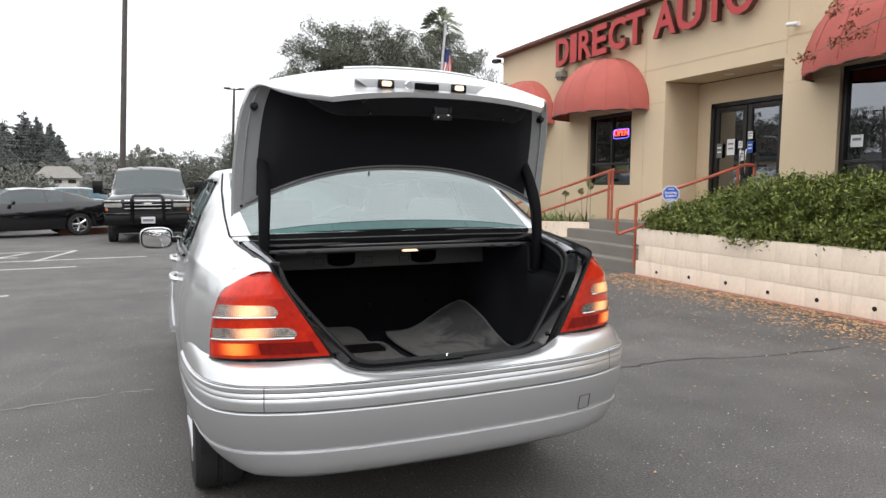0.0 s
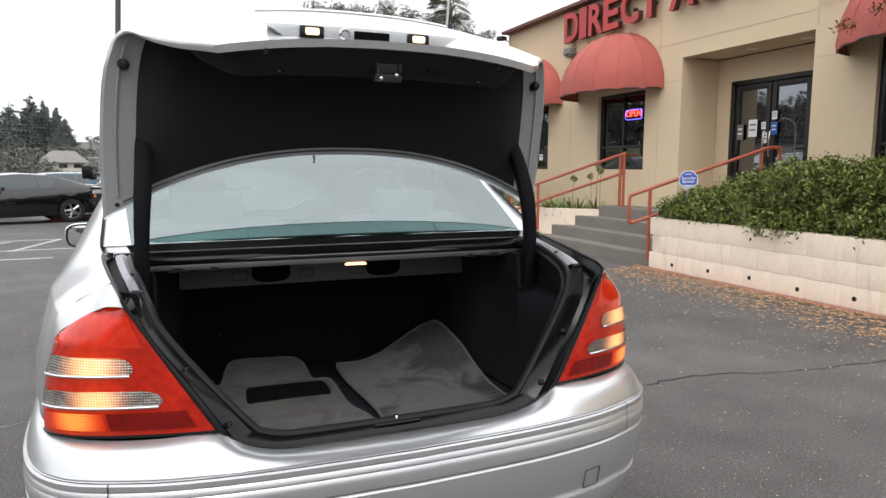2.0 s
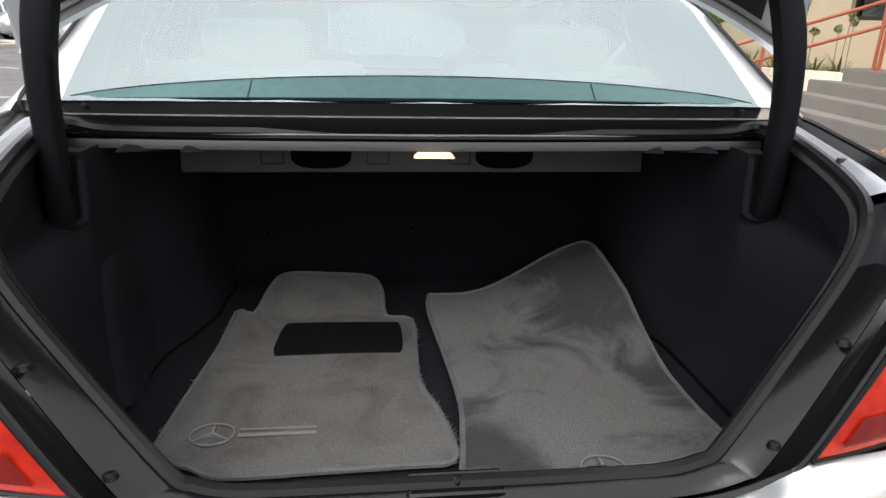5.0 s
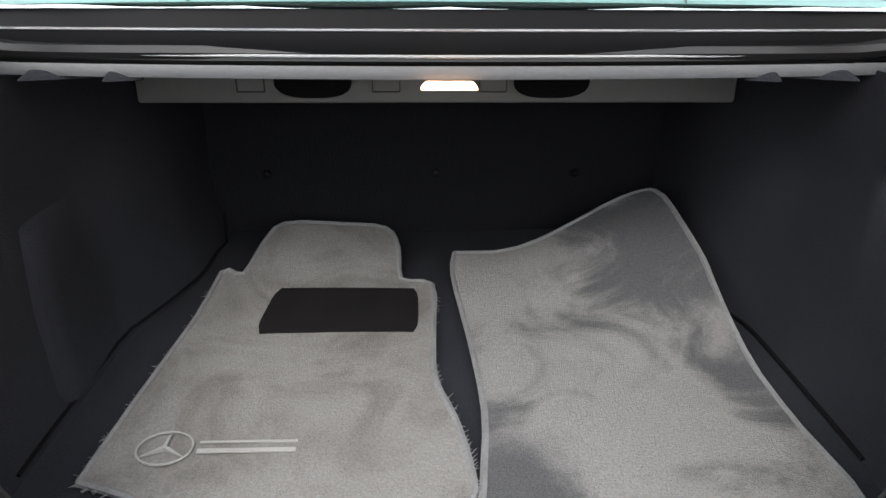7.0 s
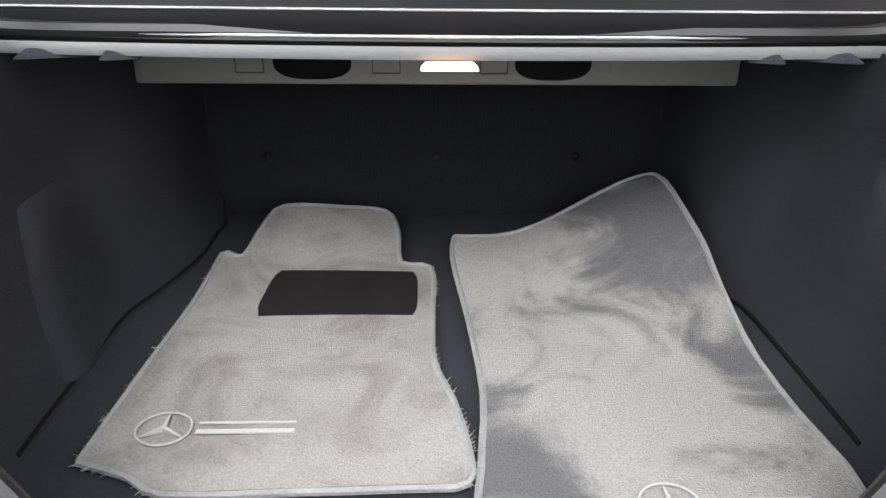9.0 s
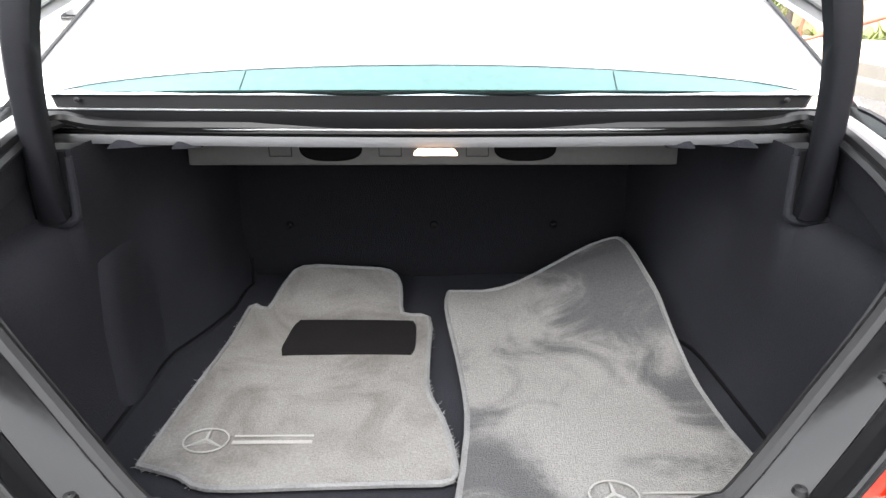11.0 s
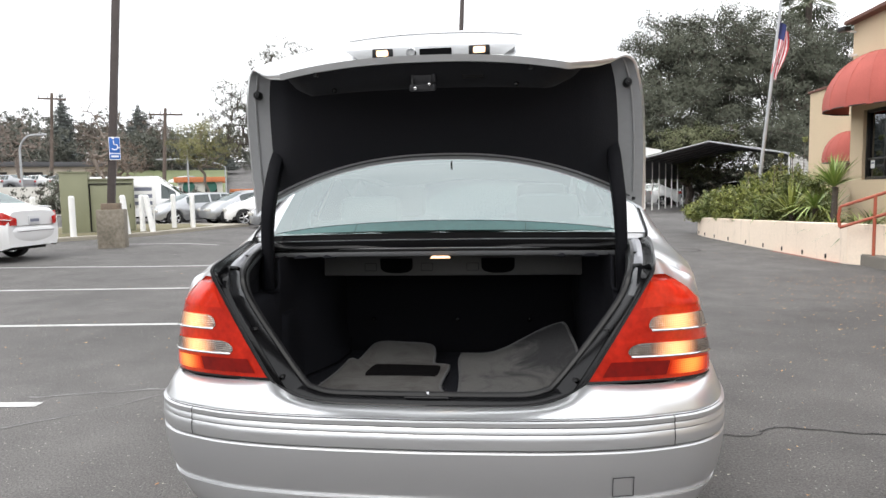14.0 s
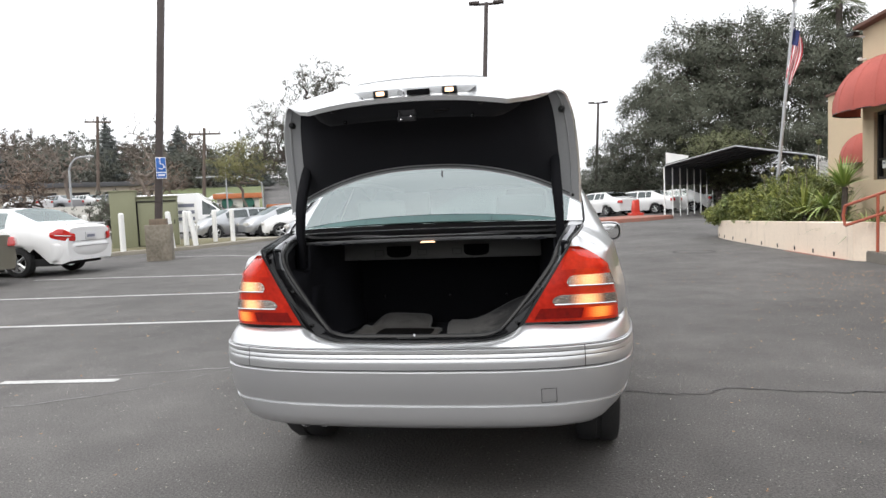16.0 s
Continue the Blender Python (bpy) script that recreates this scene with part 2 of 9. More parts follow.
def lamp_material(name, color, other, ribs, metal, glow, edge, strength, spots, idle=0.0):
    """A moulded lamp lens with fine ribs, lit from bulbs at spots (point, reach) on either side of the car."""
    m = material(name, color, 0.08, metal, 0.03, 60, 9, 0, coat=0.3, tint=other, spec=0.3)
    n, l = m.node_tree.nodes, m.node_tree.links
    p = n["Principled BSDF"]
    tc, both = n.new("ShaderNodeTexCoord"), n.new("ShaderNodeVectorMath")
    both.operation = "ABSOLUTE"
    l.new(tc.outputs["Object"], both.inputs[0])
    wave, cross, grid = n.new("ShaderNodeTexWave"), n.new("ShaderNodeTexWave"), n.new("ShaderNodeMath")
    wave.bands_direction, cross.bands_direction = "X", "Z"
    for w in (wave, cross):
        w.inputs["Scale"].default_value, w.inputs["Distortion"].default_value = ribs / 6, 0.15
        l.new(tc.outputs["Object"], w.inputs["Vector"])
    grid.operation = "ADD"
    l.new(wave.outputs["Fac"], grid.inputs[0])
    l.new(cross.outputs["Fac"], grid.inputs[1])
    bump = n.new("ShaderNodeBump")
    bump.inputs["Distance"].default_value, bump.inputs["Strength"].default_value = 0.0012, 0.85 if metal else 0.10
    l.new(grid.outputs[0], bump.inputs["Height"])
    if metal:
        tone, shade = n.new("ShaderNodeMapRange"), n.new("ShaderNodeMix")
        tone.inputs["From Max"].default_value = 1.8
        shade.data_type, shade.blend_type = "RGBA", "MULTIPLY"
        shade.inputs["B"].default_value = (*[q / p_ for q, p_ in zip(other, color)], 1)
        tone.inputs["To Min"].default_value, tone.inputs["To Max"].default_value = 0.9, 0.0
        l.new(grid.outputs[0], tone.inputs["Value"])
        l.new(tone.outputs["Result"], shade.inputs["Factor"])
        l.new(p.inputs["Base Color"].links[0].from_socket, shade.inputs["A"])
        l.new(shade.outputs["Result"], p.inputs["Base Color"])
    l.new(bump.outputs["Normal"], p.inputs["Normal"])
    val = None
    for pt, reach in spots:
        dist, fall = n.new("ShaderNodeVectorMath"), n.new("ShaderNodeMapRange")
        dist.operation = "DISTANCE"
        dist.inputs[1].default_value = tuple(pt)
        l.new(both.outputs[0], dist.inputs[0])
        fall.interpolation_type = "SMOOTHERSTEP"
        fall.inputs["From Min"].default_value, fall.inputs["From Max"].default_value = 0.0, reach
        fall.inputs["To Min"].default_value, fall.inputs["To Max"].default_value = 1.0, 0.0
        l.new(dist.outputs["Value"], fall.inputs["Value"])
        if val is None:
            val = fall.outputs["Result"]
        else:
            top = n.new("ShaderNodeMath")
            top.operation = "MAXIMUM"
            l.new(val, top.inputs[0])
            l.new(fall.outputs["Result"], top.inputs[1])
            val = top.outputs[0]
    mix = n.new("ShaderNodeMix")
    mix.data_type = "RGBA"
    mix.inputs["A"].default_value, mix.inputs["B"].default_value = (*edge, 1), (*glow, 1)
    l.new(val, mix.inputs["Factor"])
    l.new(mix.outputs["Result"], p.inputs["Emission Color"])
    rib, mul, base = n.new("ShaderNodeMapRange"), n.new("ShaderNodeMath"), n.new("ShaderNodeMath")
    rib.inputs["From Max"].default_value = 2.0
    rib.inputs["To Min"].default_value, rib.inputs["To Max"].default_value = strength * 0.6, strength * 1.2
    l.new(grid.outputs[0], rib.inputs["Value"])
    mul.operation = "MULTIPLY"
    l.new(val, mul.inputs[0])
    l.new(rib.outputs["Result"], mul.inputs[1])
    base.operation = "ADD"
    base.inputs[1].default_value = idle
    l.new(mul.outputs[0], base.inputs[0])
    l.new(base.outputs[0], p.inputs["Emission Strength"])
    return m


def stained_wall(name, color, dirt):
    """Painted blockwork with grime in upright streaks and blotches."""
    m = material(name, color, 0.9, 0, 0.07, 26, 1.1, 0.0018)
    n, l = m.node_tree.nodes, m.node_tree.links
    p = n["Principled BSDF"]
    src = p.inputs["Base Color"].links[0].from_socket
    geo, span, streak, gate, mix = n.new("ShaderNodeNewGeometry"), n.new("ShaderNodeMapping"), n.new("ShaderNodeTexNoise"), n.new("ShaderNodeMapRange"), n.new("ShaderNodeMix")
    span.inputs["Scale"].default_value = (9.0, 9.0, 1.3)
    streak.inputs["Scale"].default_value, streak.inputs["Detail"].default_value, streak.inputs["Roughness"].default_value = 1.0, 7.0, 0.68
    gate.inputs["From Min"].default_value, gate.inputs["From Max"].default_value = 0.55, 0.78
    gate.inputs["To Max"].default_value = 0.75
    mix.data_type = "RGBA"
    mix.inputs["B"].default_value = (*dirt, 1)
    l.new(geo.outputs["Position"], span.inputs["Vector"])
    l.new(span.outputs["Vector"], streak.inputs["Vector"])
    l.new(streak.outputs["Fac"], gate.inputs["Value"])
    l.new(gate.outputs["Result"], mix.inputs["Factor"])
    l.new(src, mix.inputs["A"])
    l.new(mix.outputs["Result"], p.inputs["Base Color"])
    return m


M = {}
M["asphalt"] = asphalt_material()
M["chip"] = material("pale_chip", (0.42, 0.40, 0.34), 0.9, 0, 0.3, 30, 3)
M["silver"] = material("silver_paint", (0.60, 0.61, 0.62), 0.30, 0.80, 0.02, 900, 1.0, 0, coat=0.7)
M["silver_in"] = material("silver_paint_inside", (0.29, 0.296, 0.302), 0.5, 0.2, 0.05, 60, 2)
M["bumper_lower"] = material("silver_bumper_paint", (0.54, 0.545, 0.555), 0.34, 0.76, 0.03, 900, 1.0, 0, coat=0.5)
M["rubber"] = material("black_rubber", (0.007, 0.007, 0.0075), 0.34, 0, 0.2, 60, 4, spec=0.24)
M["plastic"] = material("black_plastic", (0.0045, 0.0045, 0.005), 0.20, 0, 0.2, 120, 5, 0.0002, spec=0.26)
M["arm_cover"] = material("black_arm_cover", (0.0046, 0.0048, 0.0064), 0.7, 0, 0.2, 120, 5, 0.0003, spec=0.10)
M["foot_trim"] = material("black_window_trim", (0.0035, 0.0035, 0.004), 0.5, 0, 0.2, 120, 5, spec=0.07)
# near-black that stands in for the shade inside slots, openings and gaps
M["hole"] = material("hole_shade", (0.0035, 0.0035, 0.004), 0.9, spec=0.04)
M["channel_gloss"] = material("glossy_dark_channel_paint", (0.020, 0.021, 0.023), 0.16, 0, 0.1, 60, 3, coat=0.5, spec=0.5)
M["dark_gap"] = material("dark_underside", (0.012, 0.012, 0.013), 0.9)
M["liner"] = carpet_material("charcoal_trunk_carpet", (0.0150, 0.0155, 0.0190), (0.0092, 0.0096, 0.0120), 4.0)
# trunk carpet at half tone: shade under the shelf put into the colour
M["seat_carpet"] = carpet_material("shaded_seat_back_carpet", (0.0074, 0.0076, 0.0092), (0.0050, 0.0051, 0.0064), 5.0)
M["lid_liner"] = material("black_lid_lining", (0.0058, 0.0062, 0.0092), 0.95, 0, 0.15, 200, 3, 0.0008)
M["grey_trim"] = material("grey_plastic_trim", (0.060, 0.059, 0.057), 0.6, 0, 0.08, 150, 4, 0.0004)
M["mat"] = mat_material("grey_velour_mat", (0.130, 0.126, 0.122), (0.070, 0.064, 0.060), 6.0, (0.36, 0.70), [])
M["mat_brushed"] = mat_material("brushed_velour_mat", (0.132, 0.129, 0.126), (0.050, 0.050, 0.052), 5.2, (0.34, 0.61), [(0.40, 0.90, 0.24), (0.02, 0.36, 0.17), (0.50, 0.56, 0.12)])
M["mat_edge"] = material("grey_mat_binding", (0.096, 0.096, 0.098), 0.9, 0, 0.25, 250, 20, 0.002)
M["heel"] = material("black_heel_pad", (0.0062, 0.0056, 0.0060), 0.9, 0, 0.2, 300, 10, 0.001, spec=0.05)
M["thread"] = material("pale_embroidery", (0.17, 0.167, 0.162), 0.7, 0, 0.15, 300, 10)
M["channel_grey"] = material("grey_channel_paint", (0.06, 0.062, 0.065), 0.45, 0.3, 0.1, 60, 3)
M["latch_metal"] = material("dark_latch_metal", (0.030, 0.030, 0.033), 0.4, 0.4, 0.2, 80, 5)
M["channel_pale"] = material("pale_grey_channel", (0.30, 0.305, 0.33), 0.35, 0.2, 0.08, 60, 3)
M["trunk_bulb"] = material("trunk_bulb", (0.5, 0.35, 0.2), 0.3, emit=(1.0, 0.60, 0.36), strength=1.7)
M["plate_bulb"] = material("plate_bulb", (0.4, 0.28, 0.16), 0.3, emit=(1.0, 0.66, 0.42), strength=1.9)
M["shelf_grey"] = material("grey_shelf_edge", (0.052, 0.053, 0.056), 0.6, 0, 0.08, 150, 4, 0.0004)
M["chrome"] = material("chrome", (0.75, 0.75, 0.76), 0.12, 1.0, 0.02)
M["glass"] = glass_material("car_glass", (0.40, 0.60, 0.56), (0.70, 0.78, 0.78), 3.4)
M["dark_glass"] = glass_material("dark_glass", (0.06, 0.07, 0.07), (0.80, 0.88, 0.88), 1.95)
M["house_glass"] = glass_material("window_glass", (0.10, 0.11, 0.12), (0.72, 0.76, 0.82), 3.3)
# opaque colour for the strip of glass that mirrors no sky
M["teal"] = material("teal_unreflecting_strip", (0.045, 0.135, 0.128), 0.3, 0, 0.15, 60, 4, spec=0.25)
M["mirror"] = material("mirror", (0.8, 0.8, 0.8), 0.02, 1.0, 0.0)
M["seat"] = material("grey_seat_cloth", (0.22, 0.22, 0.225), 0.85, 0, 0.12, 200, 3, 0.001)
M["tyre"] = material("tyre_rubber", (0.017, 0.017, 0.018), 0.8, 0, 0.25, 80, 6, 0.001)
M["alloy"] = material("alloy_wheel", (0.55, 0.55, 0.56), 0.3, 0.9, 0.05)
M["stucco"] = material("tan_stucco", (0.63, 0.50, 0.34), 0.92, 0, 0.09, 60, 0.6, 0.003)
M["stucco_joint"] = material("stucco_joint", (0.55, 0.435, 0.295), 0.95)
M["fascia"] = material("brown_roof_edge", (0.14, 0.055, 0.035), 0.7, 0, 0.15)
M["awning"] = material("faded_red_canvas", (0.40, 0.098, 0.078), 0.88, 0, 0.20, 90, 1.6, 0.0008)
M["awning_seam"] = material("canvas_seam", (0.36, 0.085, 0.065), 0.88)
M["sign_red"] = material("red_sign_letter", (0.42, 0.03, 0.03), 0.5, 0, 0.06)
M["sign_side"] = material("dark_letter_return", (0.09, 0.03, 0.022), 0.6)
M["frame_dark"] = material("bronze_window_frame", (0.020, 0.018, 0.017), 0.45, 0.3, 0.1)
M["room"] = material("dark_room", (0.05, 0.05, 0.05), 0.9)
M["blind"] = material("window_blind", (0.16, 0.16, 0.155), 0.8)
M["paper"] = material("white_paper", (0.75, 0.75, 0.74), 0.7, 0, 0.03)
M["neon_red"] = material("neon_red", (0.8, 0.1, 0.05), 0.4, emit=(1.0, 0.08, 0.05), strength=3.0)
M["neon_blue"] = material("neon_blue", (0.1, 0.1, 0.8), 0.4, emit=(0.16, 0.14, 1.0), strength=2.2)
M["planter"] = stained_wall("cream_painted_wall", (0.80, 0.675, 0.55), (0.50, 0.42, 0.33))
M["planter_joint"] = material("cream_wall_joint", (0.70, 0.585, 0.465), 0.9, 0, 0.15, 30, 2)
M["concrete"] = material("grey_concrete", (0.175, 0.160, 0.138), 0.9, 0, 0.18, 50, 1.5, 0.003)
M["concrete_block"] = material("weathered_concrete_block", (0.27, 0.24, 0.195), 0.9, 0, 0.42, 14, 3.2, 0.004, tint=(0.12, 0.105, 0.08))
M["rail"] = material("red_painted_rail", (0.36, 0.085, 0.045), 0.45, 0, 0.14, 60, 5)
M["red_kerb"] = material("red_kerb_paint", (0.36, 0.12, 0.085), 0.85, 0, 0.4, 30, 3, tint=(0.20, 0.13, 0.10))
M["soil"] = material("dark_soil", (0.06, 0.045, 0.035), 0.95, 0, 0.3, 20, 2, 0.01)
M["shrub"] = leaf_material("shrub_leaf", (0.048, 0.080, 0.014), (0.25, 0.285, 0.052))
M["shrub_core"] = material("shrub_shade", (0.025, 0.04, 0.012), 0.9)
M["strap"] = leaf_material("strap_leaf", (0.085, 0.125, 0.030), (0.25, 0.27, 0.085), 0.45)
M["bush"] = leaf_material("yellow_green_leaf", (0.095, 0.135, 0.026), (0.33, 0.34, 0.085), 0.5)
M["yucca"] = leaf_material("yucca_leaf", (0.16, 0.25, 0.05), (0.36, 0.42, 0.14), 0.45)
M["oak"] = leaf_material("oak_leaf", (0.088, 0.096, 0.070), (0.128, 0.137, 0.102), 0.9)
M["oak_pale"] = leaf_material("pale_oak_leaf", (0.085, 0.095, 0.045), (0.17, 0.18, 0.09), 0.7)
# needle colour lifted to carry the haze of distance
M["conifer"] = leaf_material("hazed_conifer_needle", (0.085, 0.097, 0.090), (0.135, 0.148, 0.138), 0.8)
M["russet"] = leaf_material("russet_leaf", (0.155, 0.105, 0.075), (0.22, 0.155, 0.115), 0.8)
M["berry"] = leaf_material("reddish_dry_leaf", (0.22, 0.06, 0.03), (0.36, 0.15, 0.08), 0.8)
M["willow"] = leaf_material("pale_yellow_leaf", (0.17, 0.17, 0.06), (0.28, 0.27, 0.12), 0.8)
# far leaves: haze mixed into the colour, paler and greyer
M["far_green"] = leaf_material("hazed_green_leaf", (0.135, 0.140, 0.118), (0.172, 0.178, 0.150), 0.9)
M["far_brown"] = leaf_material("hazed_brown_leaf", (0.145, 0.120, 0.100), (0.180, 0.150, 0.125), 0.9)
M["palm"] = leaf_material("palm_leaf", (0.085, 0.10, 0.06), (0.15, 0.165, 0.10), 0.6)
M["bark"] = material("grey_bark", (0.085, 0.070, 0.060), 0.95, 0, 0.3, 12, 2, 0.02)
M["twig"] = material("pale_twig", (0.20, 0.165, 0.14), 0.95, 0, 0.2)
M["fallen"] = leaf_material("fallen_leaf", (0.30, 0.14, 0.06), (0.50, 0.33, 0.18), 0.8)
M["grass"] = material("hill_grass", (0.115, 0.135, 0.055), 0.95, 0, 0.3, 3, 0.08)
M["line"] = material("worn_white_line", (0.42, 0.42, 0.41), 0.8, 0, 0.35, 35, 4)
M["crack"] = material("crack", (0.018, 0.018, 0.018), 0.95)
M["crack_pale"] = material("sealed_crack", (0.20, 0.20, 0.195), 0.9, 0, 0.3, 20, 3)
M["pole"] = material("brown_pole_paint", (0.060, 0.048, 0.045), 0.6, 0.2, 0.2, 20, 2)
M["pole_grey"] = material("galvanised_pole", (0.40, 0.41, 0.42), 0.45, 0.6, 0.1)
M["wood_pole"] = material("utility_pole_wood", (0.11, 0.085, 0.07), 0.95, 0, 0.25, 15, 1)
M["white_paint"] = material("white_paint", (0.74, 0.74, 0.72), 0.55, 0, 0.07, 30, 2)
M["hc_blue"] = material("sign_blue", (0.025, 0.12, 0.42), 0.4, 0, 0.04)
M["sec_blue"] = material("security_sign_blue", (0.035, 0.10, 0.46), 0.4, 0, 0.04)
M["olive"] = material("olive_metal", (0.21, 0.215, 0.135), 0.65, 0, 0.08, 30, 1.2)
M["island_soil"] = material("patchy_dry_grass", (0.17, 0.145, 0.085), 0.95, 0, 0.35, 60, 2.5, 0.01, tint=(0.12, 0.115, 0.055))
M["rusty_cap"] = material("rust-stained_cap", (0.15, 0.115, 0.085), 0.85, 0, 0.3, 40, 3, 0.002)
M["kerb"] = material("grey_kerb", (0.30, 0.275, 0.225), 0.9, 0, 0.2, 30, 1.5, 0.003)
M["black_paint"] = material("black_car_paint", (0.006, 0.006, 0.007), 0.10, 0.0, 0.05, 500, 1, 0, coat=0.8, spec=0.5)
M["white_car"] = material("white_car_paint", (0.72, 0.72, 0.72), 0.25, 0, 0.02, 500, 1, 0, coat=1.0)
M["beige_car"] = material("beige_car_paint", (0.24, 0.225, 0.18), 0.3, 0.6, 0.03, 500, 1, 0, coat=0.8)
M["grey_car"] = material("grey_car_paint", (0.36, 0.37, 0.385), 0.3, 0.7, 0.03, 500, 1, 0, coat=0.8)
M["teal_car"] = material("teal_car_paint", (0.01, 0.06, 0.085), 0.25, 0.2, 0.03, 500, 1, 0, coat=1.0)
M["red_car"] = material("red_paint", (0.60, 0.05, 0.03), 0.3, 0, 0.05, 500, 1, 0, coat=0.8)
M["car_red_lens"] = material("car_red_lens", (0.45, 0.015, 0.012), 0.15, 0, 0.1, coat=1.0)
M["car_clear_lens"] = material("car_clear_lens", (0.65, 0.64, 0.60), 0.1, 0.4, 0.1, coat=1.0)
M["plate"] = material("number_plate", (0.55, 0.55, 0.56), 0.5, 0, 0.1, 80, 20)
M["plate_bar"] = material("plate_bar", (0.16, 0.17, 0.22), 0.6)
M["pale_sheet"] = material("pale_ribbed_sheet", (0.50, 0.48, 0.45), 0.6, 0, 0.12, 25, 0.8)
# dark enough to hold the shade under the carport roof; also a dark flat roof
M["carport"] = material("dark_and_shaded_sheet", (0.085, 0.085, 0.09), 0.6, 0.3, 0.12, 25, 0.8)
M["flag_red"] = material("flag_red", (0.48, 0.045, 0.06), 0.8)
M["flag_white"] = material("flag_white", (0.70, 0.68, 0.68), 0.8)
M["flag_blue"] = material("flag_blue", (0.03, 0.04, 0.14), 0.8)
M["far_wall"] = material("far_wall", (0.38, 0.33, 0.27), 0.9, 0, 0.1)
M["far_white"] = material("far_white_wall", (0.62, 0.60, 0.55), 0.9, 0, 0.06)
M["far_roof"] = material("far_roof", (0.20, 0.19, 0.175), 0.9, 0, 0.15)
M["far_orange"] = material("far_orange_trim", (0.50, 0.17, 0.07), 0.8)
M["far_yellow"] = material("far_yellow", (0.60, 0.38, 0.08), 0.8)
M["arch_green"] = material("arch_green_canvas", (0.03, 0.12, 0.09), 0.7)
M["wire"] = material("wire", (0.03, 0.03, 0.03), 0.8)


# ---- mesh helpers ----
def thing(name, label, category, group="", at=(0, 0, 0), turn=0.0, kind=""):
    ob = new(name)
    ob.empty_display_size = 0.2
    ob.matrix_basis = pose(at[0], at[1], at[2], 0, 0, turn)
    return tagged(ob, label, category, group, kind)


def to_mesh(name, bm, mat, smooth=32):
    me = bpy.data.meshes.new(name)
    bmesh.ops.recalc_face_normals(bm, faces=bm.faces)
    bm.to_mesh(me)
    bm.free()
    if smooth:
        me.polygons.foreach_set("use_smooth", [True] * len(me.polygons))
        me.set_sharp_from_angle(angle=radians(smooth))
    for m in mat if isinstance(mat, (list, tuple)) else [mat]:
        me.materials.append(M[m])
    return me


def part(name, bm, mat, parent, label="", smooth=32):
    """Links a bmesh as one mesh object under a thing or a part."""
    ob = new(name, to_mesh(name, bm, mat, smooth))
    ob.parent = parent
    if label:
        ob["label"] = label
    return ob


def struct(name, bm, mat, label, category, smooth=32):
    ob = new(name, to_mesh(name, bm, mat, smooth))
    return tagged(ob, label, category, "", "structure")


def single(name, bm, mat, label, category, group="", kind="", smooth=32):
    ob = new(name, to_mesh(name, bm, mat, smooth))
    return tagged(ob, label, category, group, kind)


def B():
    return bmesh.new()


def box(bm, c, s, rz=0.0, bevel=0.0, tilt=0.0, taper=1.0):
    """A box of size s round c, turned rz degrees, its top drawn in by taper, edges bevelled."""
    r = bmesh.ops.create_cube(bm, size=1.0)
    vs = r["verts"]
    for v in vs:
        if v.co.z > 0:
            v.co.x *= taper
            v.co.y *= taper
    m = Matrix.Translation(c) @ Euler((radians(tilt), 0, radians(rz))).to_matrix().to_4x4() @ Matrix.Diagonal((*s, 1))
    bmesh.ops.transform(bm, matrix=m, verts=vs)
    if bevel:
        es = list({e for v in vs for e in v.link_edges})
        bmesh.ops.bevel(bm, geom=es, offset=bevel, segments=2, affect="EDGES", profile=0.6)
    return bm


def tube(bm, pts, r, n=8, cap=True):
    """A round bar along pts; r is one radius or one for each point."""
    pts = [Vector(p) for p in pts]
    rs = r if isinstance(r, (list, tuple)) else [r] * len(pts)
    rings, side = [], None
    for i, p in enumerate(pts):
        d = (pts[min(i + 1, len(pts) - 1)] - pts[max(i - 1, 0)]).normalized()
        if side is None:
            side = d.orthogonal().normalized()
        side = (side - d * side.dot(d)).normalized()
        up = d.cross(side)
        rings.append([bm.verts.new(p + rs[i] * (math.cos(a) * side + math.sin(a) * up)) for a in [2 * math.pi * k / n for k in range(n)]])
    for a, b in zip(rings, rings[1:]):
        for k in range(n):
            bm.faces.new((a[k], a[(k + 1) % n], b[(k + 1) % n], b[k]))
    if cap:
        bm.faces.new(rings[0])
        bm.faces.new(rings[-1])
    return bm


def sheet(bm, rows, closed=False, mat=0):
    """Faces between rows of points."""
    vs = [[bm.verts.new(p) for p in row] for row in rows]
    for a, b in zip(vs, vs[1:]):
        n = len(a)
        for k in range(n if closed else n - 1):
            q = [a[k], a[(k + 1) % n], b[(k + 1) % n], b[k]]
            if (q[0].co - q[1].co).length < 1e-6:
                q = [q[0], q[2], q[3]]
            elif (q[2].co - q[3].co).length < 1e-6:
                q = q[:3]
            f = bm.faces.new(q)
            f.material_index = mat
    return vs


def slab(bm, outline, z0, z1, bevel=0.0):
    """An upright prism over an outline of (x, y)."""
    lo = [bm.verts.new((x, y, z0)) for x, y in outline]
    hi = [bm.verts.new((x, y, z1)) for x, y in outline]
    n = len(lo)
    bm.faces.new(lo[::-1])
    top = bm.faces.new(hi)
    for k in range(n):
        bm.faces.new((lo[k], lo[(k + 1) % n], hi[(k + 1) % n], hi[k]))
    if bevel:
        bmesh.ops.bevel(bm, geom=list(top.edges), offset=bevel, segments=2, affect="EDGES")
    return bm


